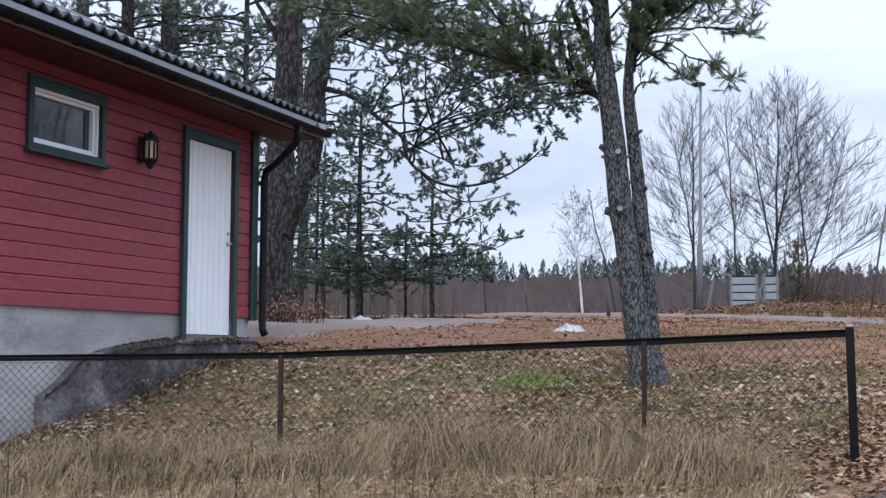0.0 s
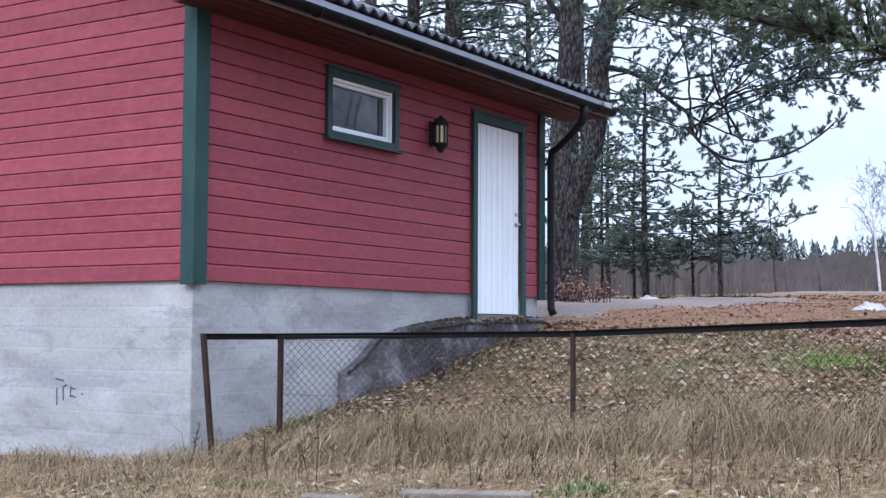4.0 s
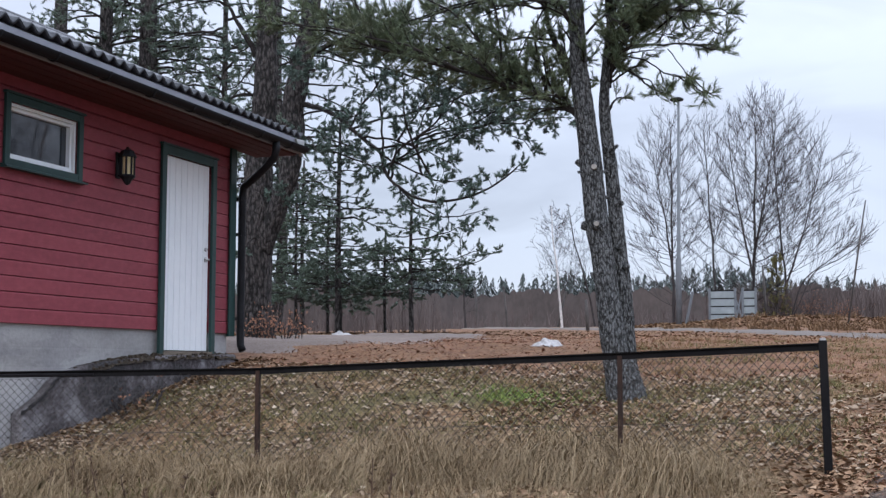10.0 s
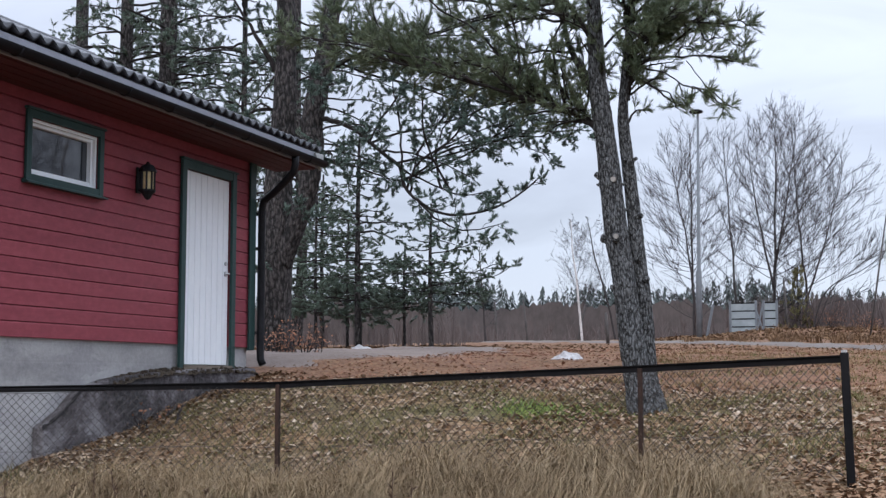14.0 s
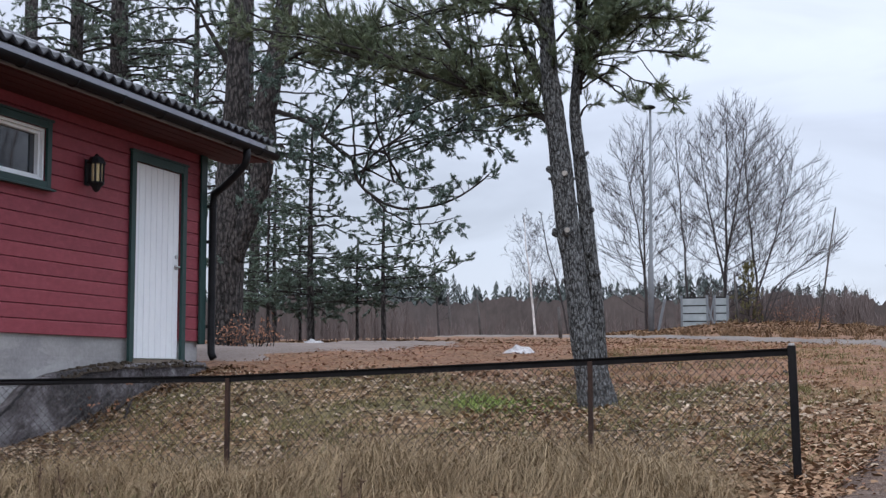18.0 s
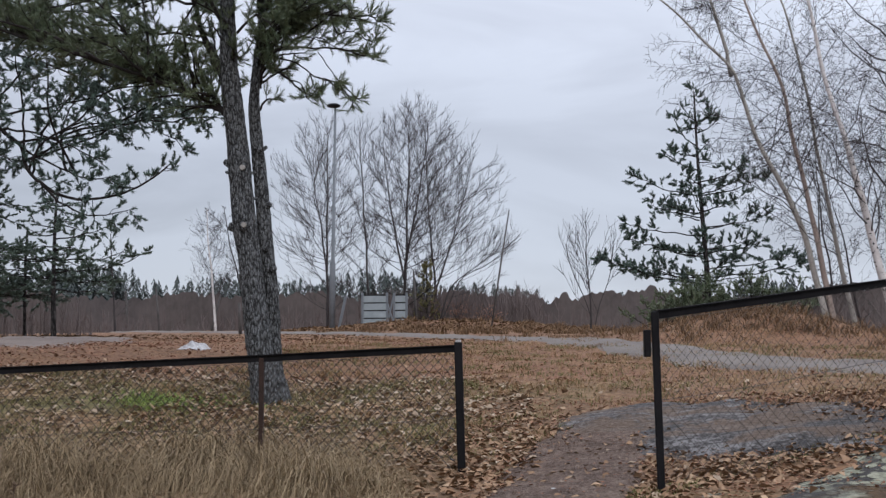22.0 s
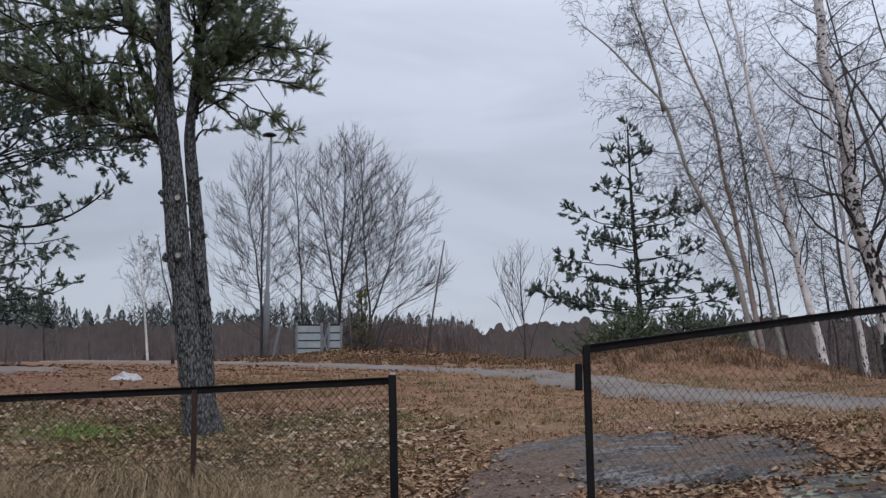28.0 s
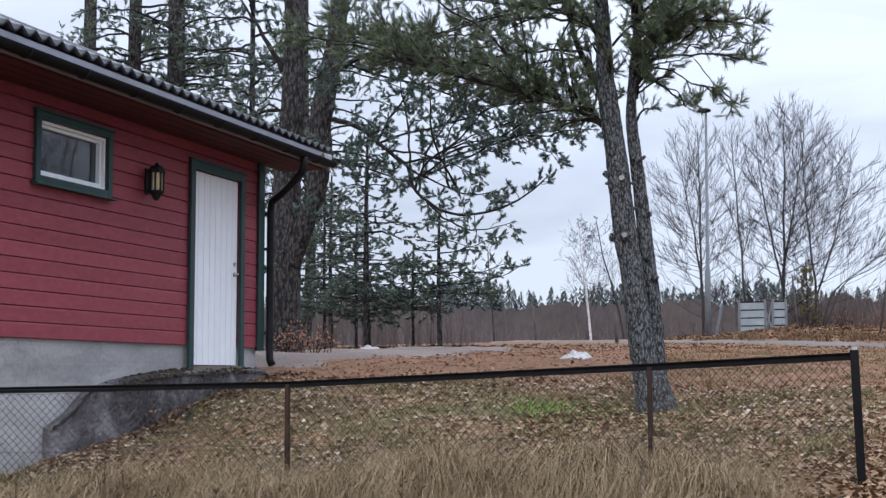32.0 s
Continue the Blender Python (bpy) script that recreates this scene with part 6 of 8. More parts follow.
def fan_tree(name, label, stems, centre, radii, r0, seed, boughs, lowest=0.12, angle=66, group="bare trees"):
    """A leafless tree with a round crown: ascending boughs that fork into ever finer twigs and end on one outline."""
    rg = random.Random(seed)
    base = stems[0][0]
    tree = thing(name, label, "tree", (base[0], base[1], hz(base[0], base[1])), group)
    for i, ln in enumerate(stems):
        pts = smooth_line(ln, 5)
        for q in range(2, len(pts)):
            pts[q] = pts[q] + Vector((0, 0.10 * noise.noise(Vector((pts[q].z * 0.7, seed * 0.37, i))), 0))
        r = r0 * (0.8 if i == 0 else 0.56)
        part("trunk", Geo().tube(pts, taper(len(pts), r, 0.010, 0.8), 8), TWIG, tree, smooth=True)
        az = rg.uniform(0, 6)
        for k in range(boughs if i == 0 else int(boughs * 0.65)):
            t = lowest + (0.97 - lowest) * ((k + rg.random()) / boughs if i == 0 else (k + rg.random()) / int(boughs * 0.65))
            p, d = along(pts, t)
            az += 2.4 + rg.uniform(-0.3, 0.3)
            o = d.orthogonal().normalized()
            o = o * math.cos(az) + d.cross(o) * math.sin(az)
            a = radians(rg.gauss(angle - 26 * t, 7))
            way = d * math.cos(a) + o * math.sin(a)
            ln1 = min(reach_out(p, (way + Vector((0, 0, 0.15))).normalized(), centre, radii), 4.0) * rg.uniform(0.75, 1.0)
            gg = Geo()
            b1 = bend(p, way, ln1, 6, 0.05, 0.085, rg)
            rb = max(0.010, r * (1 - 0.85 * t) * 0.34)
            gg.tube(b1, taper(7, rb, 0.005), 4, False)
            for m1 in range(max(3, int(ln1 / 0.24))):
                tt = 0.15 + 0.85 * rg.random()
                p2, d2 = along(b1, tt)
                o2 = Vector((rg.gauss(0, 1), rg.gauss(0, 1), rg.gauss(0, 1) + 0.3)).cross(d2).normalized()
                w2 = (d2 + o2 * rg.uniform(0.45, 0.85) + Vector((0, 0, 0.25))).normalized()
                ln2 = min(reach_out(p2, w2, centre, radii) * 1.05, (0.30 + ln1 * 0.42 * (1.1 - tt)) * rg.uniform(0.6, 1.15))
                b2 = bend(p2, w2, ln2, 3, 0.05, 0.08, rg)
                gg.tube(b2, taper(4, min(0.0085, rb * 0.7), 0.0040), 3, False)
                for m2 in range(max(2, int(ln2 / 0.27))):
                    p3, d3 = along(b2, rg.uniform(0.2, 1.0) * 0.99)
                    o3 = Vector((rg.gauss(0, 1), rg.gauss(0, 1), rg.gauss(0, 1) + 0.3)).cross(d3).normalized()
                    w3 = (d3 + o3 * rg.uniform(0.35, 0.75) + Vector((0, 0, 0.35))).normalized()
                    gg.tube([p3, p3 + w3 * rg.uniform(0.18, 0.50)], [0.0052, 0.0034], 3, False)
            part("bough", gg, TWIG, tree)
    return tree


fan_tree("bare_tree", "round-crowned leafless tree beside the lamp post", [stem(53, 7.66, 11.7, 0.05), [(53, 7.68, 5.2), (53.2, 7.95, 7.0), (53.5, 8.25, 8.6), (53.6, 8.5, 10.4)]], (53, 8.05, 7.3), (2.9, 2.55, 4.7), 0.085, 201, 48, 0.08, 74)
fan_tree("bare_tree", "slender leafless tree with upswept branches", [stem(52, 5.80, 11.2, 0.4)], (52, 5.95, 7.4), (1.9, 1.6, 4.2), 0.07, 202, 34, 0.14, 66)
fan_tree("bare_tree", "wide round-crowned leafless tree beyond the metal gate", [stem(52, 4.40, 12.1, -0.25), [(52, 4.38, 5.0), (52.1, 4.75, 7.0), (52.2, 5.1, 9.0), (52.3, 5.3, 10.8)], [(52, 4.36, 5.6), (51.8, 3.95, 7.6), (51.7, 3.6, 9.4), (51.6, 3.4, 11.2)]], (52, 3.85, 7.5), (3.0, 2.65, 5.0), 0.095, 203, 46, 0.10, 74)
fan_tree("bare_tree", "broad leafless tree with boughs fanning low over the scrub", [stem(52.3, 3.12, 11.3, 0.45), [(52.3, 3.15, 4.6), (52.5, 2.5, 6.6), (52.6, 2.0, 8.3), (52.7, 1.7, 9.6)]], (52.3, 2.35, 6.9), (2.6, 2.75, 4.5), 0.075, 211, 40, 0.10, 74)
fan_tree("bare_tree", "low leafless tree with long sideways branches", [[(51, 3.0, hz(51, 3) - 0.1), (51, 2.5, 4.6), (51, 1.4, 5.5), (51, 0.4, 6.3)], [(51, 2.9, 3.2), (51, 2.1, 4.9), (51, 0.9, 5.6), (51, -0.4, 6.6)]], (51, 1.3, 5.6), (1.4, 2.2, 1.9), 0.040, 204, 9, 0.25, 44)
conifer("young_conifer", "thin olive young conifer beside the metal gate", [([(51.6, 3.45, hz(51.6, 3.45) - 0.1), (51.6, 3.45, 4.3), (51.6, 3.45, 5.9)], (0.05, 0.01))], whorls(51.6, 3.45, 3.1, 5.8, 0.75, 0.15, 0.26, 6, 0.35, 140), 141, BARK2, OLIVE, "young conifers", 0.012, joined=True, gap=0.16, sub_len=0.34, per=3, length=0.10, size=0.07, n=10, width=0.014, flat=0.8, up=0.3)
bare_tree("birch_tree", "thin pale birch far across the field", [stem(57, 13.25, 8.7, 0.5)], 0.07, 205, BIRCH, (26, 3), 0.30, 46, 0.04, 0.006, 0.22, dome)
bare_tree("birch_tree", "thin leaning birch far across the field", [stem(58, 11.9, 8.9, 1.3)], 0.06, 206, TWIG, (20, 3), 0.30, 46, 0.04, 0.006, 0.3, dome)
fan_tree("bare_tree", "small fan-shaped leafless tree in the roadside scrub", [stem(41, -2.45, 6.0, 0.1), stem(41, -2.5, 5.4, 0.8), stem(41, -2.55, 5.3, -0.7)], (41, -2.4, 4.3), (1.2, 1.35, 1.9), 0.03, 207, 8, 0.2, 42)
bare_tree("bare_tree", "grey-brown leafless sapling in the field's edge", [stem(56, 17.5, 7.5, 0.3)], 0.06, 208, TWIG, (16, 2), 0.30, 40, 0.05, 0.01, 0.2)

BL = "slanting white-barked birch with fine drooping twigs"
birch_lines = [
    ([(27, -6.56, 1.8), (27, -6.25, 3.53), (27, -5.88, 4.74), (27, -5.44, 5.59), (27, -5.11, 6.31), (27, -4.83, 7.28), (27, -4.64, 7.76), (27, -4.09, 8.35), (27, -3.54, 8.94), (27, -2.94, 9.45)], 0.070, PALEBARK),
    ([(27, -6.68, 1.8), (27, -6.43, 3.54), (27, -6.15, 5.0), (27, -5.88, 6.34), (27, -5.69, 7.32), (27, -5.26, 8.42), (27, -4.88, 9.39), (27, -4.5, 10.6)], 0.066, RUSSETBARK),
    ([(27.4, -7.26, 1.8), (27.4, -6.97, 3.08), (27.4, -6.72, 4.56), (27.4, -6.53, 5.68), (27.4, -6.28, 7.31), (27.4, -6.03, 8.56), (27.4, -5.71, 9.56), (27.4, -5.3, 10.8)], 0.058, PALEBARK),
    ([(26, -7.68, 1.7), (26, -7.35, 3.0), (26, -7.11, 4.18), (26, -6.87, 5.25), (26, -6.69, 5.96), (26, -6.45, 6.79), (26, -6.21, 7.99), (26, -6.04, 8.95), (26, -5.7, 10.6)], 0.095, BIRCH),
    ([(26, -8.50, 1.6), (26, -8.27, 3.01), (26, -8.16, 4.08), (26, -8.05, 5.16), (26, -7.97, 6.49), (26, -7.9, 7.9), (26, -7.8, 9.0)], 0.068, BIRCH),
    ([(27.2, -4.68, 7.6), (27.2, -4.46, 8.74), (27.2, -4.27, 9.35), (27.2, -4.02, 10.09), (27.2, -3.8, 11.0)], 0.030, TWIG),
]
WEEP = dict(wobble=0.20, sway=0.9, sub_ratio=0.46, subs=(12, 4))
for i, (ln, r, bk) in enumerate(birch_lines[:5]):
    lines = [ln, birch_lines[5][0]] if i == 0 else [ln]
    bare_tree("birch_tree", BL, lines, r, 220 + i, bk, (27, 3), 0.33, 54, 0.03, 0.0040, 0.20, None, "leaning birches", 0.22, hang=0.22, **WEEP)
bare_tree("birch_tree", "stout birch with peeling white bark and a black furrowed foot", [[(26, -9.06, 1.5), (26, -8.78, 3.49), (26, -8.54, 4.45), (26, -8.30, 5.53), (26, -8.19, 6.5), (26, -8.01, 7.59), (26, -7.83, 8.57), (26, -7.71, 9.55), (26, -7.4, 12.5)]], 0.205, 230, BIRCH, (34, 3), 0.30, 58, 0.03, 0.0038, 0.2, None, "leaning birches", 0.40, 0.07, hang=0.2, **WEEP)
for i, ln in enumerate(([(30, -12.25, 1.5), (30, -12.09, 2.98), (30, -11.96, 3.96), (30, -11.75, 4.8), (30, -11.55, 5.93), (30, -11.19, 7.06), (30, -10.99, 8.05), (30, -10.71, 9.18), (30, -10.42, 10.03), (30, -9.9, 12)], [(30, -11.6, 1.5), (30, -11.35, 2.98), (30, -11.07, 4.09), (30, -10.79, 5.21), (30, -10.44, 6.18), (30, -9.94, 7.29), (30, -9.59, 8.69), (30, -9.31, 9.96), (30, -8.9, 12)],
                        [(30.4, -11.4, 1.5), (30.4, -11.2, 3.25), (30.4, -10.95, 4.65), (30.4, -10.8, 5.91), (30.4, -10.61, 7.46), (30.4, -10.1, 8.58), (30.4, -9.53, 9.54), (30.4, -8.9, 10.9)], [(33, -14.2, 1.4), (33, -14.1, 5.3), (33, -14.0, 8.5), (33, -14.2, 11.0)], [(29, -13.2, 1.4), (29, -12.6, 4.3), (29, -12.9, 7.0), (29, -12.4, 9.0)], [(34, -17.5, 1.3), (34, -17.6, 4.3), (34, -17.2, 7.4), (34, -17.6, 10.0)], [(30, -15.9, 1.4), (30, -15.9, 4), (30, -15.6, 7.5), (30, -15.8, 9.5)],
                        [(33, -20.5, 1.2), (33, -20.2, 4), (33, -20.3, 7.5), (33, -20.8, 10)], [(30, -9.6, 1.7), (30, -9.2, 5), (30, -8.9, 7), (30, -8.9, 9)])):
    bare_tree("bare_tree", "grey slender leafless tree in the roadside copse", [ln], 0.100 - 0.006 * i, 240 + i, GREYBARK, (26, 3), 0.24, 50, 0.03, 0.0042, 0.14, None, "roadside copse", 0.14, wobble=0.22, sway=1.0 if i < 3 else 2.6, sway_rate=0.6, subs=(9, 3))
for i in range(36):
    rg = random.Random(400 + i)
    x, y = rg.uniform(28, 50), 0
    y = -x * rg.uniform(0.24, 0.80)
    bare_tree("sapling", "thin bare sapling in the copse undergrowth", [stem(x, y, rg.uniform(4.5, 9.0), rg.uniform(-0.5, 1.0))], 0.04, 300 + i, TWIG, (16, 3), 0.30, 52, 0.03, 0.005, 0.10, None, "copse saplings", 0.08, None, False, wobble=0.22, sway=5.0, sway_rate=0.6)

for i, (x, y, top, lean) in enumerate(((34, -13.7, 9.6, 0.5), (34, -14.7, 8.6, -0.3), (33, -15.1, 9.2, 0.6), (27, -11.2, 6.8, 0.9))):
    bare_tree("bare_tree", "slender twiggy leafless tree in the roadside copse", [stem(x, y, top, lean)], 0.055, 500 + i, GREYBARK, (34, 3), 0.28, 62, 0.02, 0.0050, 0.15, None, "roadside copse", 0.12, wobble=0.22, sway=2.4, sway_rate=0.6, subs=(9, 3))

# many-stemmed sallow by the pole, and the aspen behind it
bare_tree("sallow_tree", "many-stemmed leafless sallow spreading over the fence", [
    [(13, -7.95, 1.1), (13, -7.80, 2.0), (13, -7.72, 2.41), (13, -7.63, 2.79), (13, -7.46, 3.10), (13, -7.27, 3.48), (13, -7.0, 3.79), (13, -6.60, 4.22), (12.9, -6.14, 4.64), (12.9, -5.88, 5.14), (12.8, -5.62, 5.50), (12.8, -5.2, 6.1)],
    [(12.95, -7.72, 2.4), (12.95, -7.66, 2.66), (12.95, -7.40, 3.29), (12.9, -7.07, 3.86), (12.9, -6.67, 4.42), (12.8, -6.28, 4.84), (12.8, -6.02, 5.34), (12.8, -5.6, 6.1)],
    [(13.1, -7.72, 2.7), (13.1, -7.64, 3.17), (13.1, -7.45, 3.61), (13.1, -7.15, 4.18), (13.1, -6.83, 4.81), (13.1, -6.56, 5.24), (13.1, -6.2, 6.2)],
    [(13.0, -7.72, 2.6), (13.0, -7.67, 3.04), (13.0, -7.59, 3.62), (13.0, -7.43, 4.13), (13.0, -7.17, 4.76), (13.0, -6.98, 5.20), (13.0, -6.78, 5.51), (13.0, -6.4, 6.2)],
    [(13.2, -7.8, 2.6), (13.2, -7.75, 3.17), (13.2, -7.63, 3.81), (13.2, -7.48, 4.45), (13.2, -7.32, 5.09), (13.2, -7.16, 5.54), (13.2, -6.9, 6.6)],
    [(13.2, -7.8, 2.2), (13.2, -7.74, 2.86), (13.2, -7.67, 3.81), (13.2, -7.58, 4.46), (13.2, -7.47, 5.10), (13.2, -7.2, 6.6)],
    [(13.05, -7.8, 2.6), (13.05, -7.75, 3.30), (13.05, -7.68, 4.14), (13.05, -7.60, 4.78), (13.05, -7.57, 5.37), (13.05, -7.5, 6.6)],
    [(12.9, -6.19, 4.585), (12.86, -6.03, 4.70), (12.8, -5.85, 4.74), (12.7, -5.60, 4.70), (12.65, -5.21, 4.66), (12.6, -4.95, 4.77), (12.6, -4.55, 4.95)],
    [(13.1, -8.0, 1.7), (13.3, -8.6, 3.2), (13.5, -9.2, 4.6), (13.6, -9.8, 6.4)]], 0.098, 260, MOSSBARK, (30, 3), 0.30, 54, 0.02, 0.0036, 0.22, None, "roadside trees", 0.2, wobble=0.32, sway=0.9, sway_rate=2.2, subs=(11, 4), radii=(0.105, 0.072, 0.066, 0.060, 0.056, 0.054, 0.056, 0.018, 0.055))
bare_tree("aspen_tree", "pale smooth-barked aspen behind the wooden pole", [[(12.5, -8.12, 1.0), (12.5, -8.06, 2.08), (12.5, -7.99, 2.81), (12.5, -7.96, 3.75), (12.5, -7.91, 4.69), (12.5, -7.84, 5.64), (12.5, -7.6, 9.0)]], 0.150, 261, ASPEN, (16, 2), 0.2, 50, 0.03, 0.006, 0.45, None, "roadside trees", 0.45)
for i, ln in enumerate(([(14, -10.6, 1.0), (14, -10.4, 3.5), (14, -10.2, 6), (14, -10.3, 9)], [(17, -13.6, 1.0), (17, -13.4, 4), (17, -13.0, 7), (17, -13.2, 10)], [(20, -13.2, 1.2), (20, -13.0, 4), (20, -12.7, 7), (20, -12.8, 10)], [(15, -12.9, 0.9), (15, -13.1, 4), (15, -13.2, 7), (15, -13.6, 10)])):
    bare_tree("bare_tree", "grey leafless tree beyond the netting fence", [ln], 0.11, 270 + i, GREYBARK, (26, 3), 0.26, 50, 0.02, 0.0032, 0.12, None, "roadside trees", 0.15, wobble=0.2, sway=2.2, sway_rate=0.7)

# ---------------------------------------------------------------- pole, lamp post, gate, bin
pole = thing("utility_pole", "weathered round wooden pole with a white and green painted band", "pole", (10.25, -6.26, 1.2))
pp = [(10.25, -6.34, 1.0), (10.25, -6.27, 2.82), (10.25, -6.23, 3.68), (10.25, -6.17, 4.90), (10.25, -6.0, 8.5)]
part("shaft", Geo().tube(smooth_line(pp, 4), taper(17, 0.150, 0.115), 20), TIMBER, pole, smooth=True)


def ring(a0, a1, z0, z1, r, material, label):
    gg = Geo()
    k = 10
    for z, cy in ((z0, -6.2325), (z1, -6.2285)):
        for q in range(k + 1):
            a = a0 + (a1 - a0) * q / k
            gg.v.append((10.25 + r * math.cos(a), cy + r * math.sin(a), z))
    gg.f = [(q, q + 1, q + k + 2, q + k + 1) for q in range(k)]
    ob = part("band", gg, material, pole, label, smooth=True)
    so = ob.modifiers.new("thickness", "SOLIDIFY")
    so.thickness, so.offset = 0.002, 1


for k, a in enumerate((1.05, 1.75, 2.25, 2.95, 3.25, 3.55)):
    b = (1.75, 2.25, 2.95, 3.25, 3.55, 4.15)[k]
    ring(a, b, 3.635, 3.715, 0.1372, BANDG if k % 2 else BANDW, "green part of the painted band" if k % 2 else "white part of the painted band")

lamp = thing("street_lamp", "tall grey steel lamp post with a flat round head", "street lamp", (44, 6.15, 2.8))
zl = hz(44, 6.18)
part("pole", Geo().tube([(44, 6.20, zl - 0.2), (44, 6.18, zl + 2.2), (44, 6.17, zl + 2.3), (44, 6.10, 10.55)], [0.105, 0.10, 0.065, 0.040], 12), STEEL, lamp, smooth=True)
part("head", Geo().tube([(44, 6.16, 10.52), (44, 6.16, 10.56), (44, 6.16, 10.61), (44, 6.16, 10.66), (44, 6.16, 10.68)], [0.07, 0.22, 0.25, 0.16, 0.05], 18), BLACK, lamp, "flat dark lamp head", smooth=True)
part("brace", Geo().tube([(44, 5.98, zl - 0.1), (44, 5.72, zl + 1.1)], 0.05, 6), STEEL, lamp)

gate = thing("metal_gate", "pale grey corrugated metal gate at the end of the road", "gate", (50, 5.0, 3.0))
zg = hz(50, 5)


def corrugated(y0, y1, z0, z1):
    rows_ = 4
    dz = (z1 - z0) / rows_
    # near-black backing stands in for the shade between the pale slats
    sheet = part("panel", Geo().box(50.03, 50.08, y0, y1, z0, z1), IRON2, gate, "near-black backing sheet that darkens the gaps between slats")
    for k in range(rows_):
        part("slat", Geo().box(50.0, 50.05, y0 - 0.004, y1 + 0.004, z0 + k * dz, z0 + k * dz + dz * 0.84), PALESTEEL, sheet)


corrugated(4.93, 5.83, 3.15, 4.35)
corrugated(4.17, 4.58, 3.15, 4.35)
for y in (5.86, 4.90, 4.62, 4.14):
    part("upright", Geo().box(49.96, 50.06, y - 0.045, y + 0.045, zg - 0.2, 4.42), STEEL, gate, bevel=0.01)
part("brace", Geo().tube([(49.97, 4.88, 3.2), (49.97, 4.64, 4.3)], 0.035, 6), STEEL, gate)
part("brace", Geo().tube([(49.97, 4.64, 3.2), (49.97, 4.88, 4.0)], 0.035, 6), STEEL, gate)
single("ramp", Geo().slab([(47.6, 5.9, 2.85), (50.2, 5.9, 2.85), (50.2, 5.9, 3.22), (49.2, 5.9, 3.14), (47.8, 5.9, 2.98)], (0, -2.0, 0)), SLAB, "low grey concrete ramp before the metal gate", "ramp", bevel=0.02)
for x, y, top, ly, r, nm, lb in ((50.5, 3.78, 5.3, 0.12, 0.05, "post", "grey wooden post near the metal gate"), (36, 0.62, 5.9, -0.55, 0.025, "snow_stick", "slim leaning roadside marker stick"), (60, 18.1, 5.2, 0.2, 0.07, "post", "pale post at the field's edge"), (60, 14.3, 5.0, -0.55, 0.06, "post", "pale leaning post at the field's edge"), (60, 16.6, 5.3, 0.25, 0.05, "post", "pale thin post at the field's edge"), (33, 7.0, 3.2, 0.05, 0.05, "post", "short pale post by the gravel yard")):
    single(nm, Geo().tube([(x, y, hz(x, y) - 0.1), (x, y + ly * 0.5, (hz(x, y) + top) / 2), (x, y + ly, top)], [r, r, r * 0.7], 7), GREYBARK, lb, "post", smooth=True)

sandbin = thing("grit_bin", "faded orange plastic grit bin with a sloping lid", "grit bin")
g = Geo()
g.v = [(0.10, 0.58, 0), (0.10, -0.58, 0), (0.78, -0.58, 0), (0.78, 0.58, 0), (0.03, 0.63, 0.52), (0.03, -0.63, 0.52), (0.84, -0.63, 0.68), (0.84, 0.63, 0.68)]
g.f = [(0, 3, 2, 1), (4, 5, 6, 7), (0, 1, 5, 4), (1, 2, 6, 5), (2, 3, 7, 6), (3, 0, 4, 7)]
part("body", g, ORANGE2, sandbin, "faded sun-bleached orange body", bevel=0.03)
g = Geo().slab([(-0.04, 0.66, 0.515), (-0.04, 0.66, 0.560), (0.30, 0.66, 0.745), (0.62, 0.66, 0.765), (0.90, 0.66, 0.70), (0.90, 0.66, 0.66)], (0, -1.32, 0))
lid = part("lid", g, ORANGE, sandbin, "bright orange sloping lid", bevel=0.022)
for y in (-0.36, 0.0, 0.36):
    part("rib", Geo().slab([(0.0, y, 0.580), (0.30, y, 0.752), (0.60, y, 0.772), (0.30, y, 0.72)], (0, -0.05, 0)), ORANGE, lid)
part("handle", Geo().box(-0.06, -0.02, -0.42, -0.30, 0.500, 0.552), ORANGE2, lid, bevel=0.008)
for y in (-0.40, 0.40):
    part("foot_rib", Geo().slab([(0.085, y - 0.04, 0.02), (0.025, y - 0.04, 0.48), (0.06, y - 0.04, 0.48), (0.12, y - 0.04, 0.02)], (0, 0.08, 0)), ORANGE2, sandbin)
sandbin.matrix_basis = pose(13.98, -7.43, 1.43, 0, 0, -25)

# a bent bracket on the rail
part("bracket", Geo().slab([(8.55, -5.36, 2.08), (8.55, -5.52, 2.01), (8.55, -5.52, 1.97), (8.55, -5.36, 2.04)], (0.03, 0, 0)), IRON, fence2)

# litter: crumpled sheets
def crumple(name, label, x, y, sx, sy, h, seed, cat="litter", material=PAPER):
    gg = Geo()
    n = 14
    for i in range(n + 1):
        for j in range(n + 1):
            u, w = i / n * 2 - 1, j / n * 2 - 1
            r = max(abs(u), abs(w))
            px, py = x + u * sx * (1 + 0.25 * noise.noise(Vector((w * 2, seed, 1)))), y + w * sy * (1 + 0.3 * noise.noise(Vector((u * 2, seed, 5))))
            z = hz(px, py) + 0.006 + max(0, h * (1 - r ** 1.6) * (0.7 + 0.9 * noise.noise(Vector((u * 2.2, w * 2.2, seed)))))
            gg.v.append((px, py, z))
    for i in range(n):
        for j in range(n):
            a = i * (n + 1) + j
            gg.f.append((a, a + n + 1, a + n + 2, a + 1))
    ob = single(name, gg, material, label, cat)
    so = ob.modifiers.new("thickness", "SOLIDIFY")
    so.thickness = 0.006


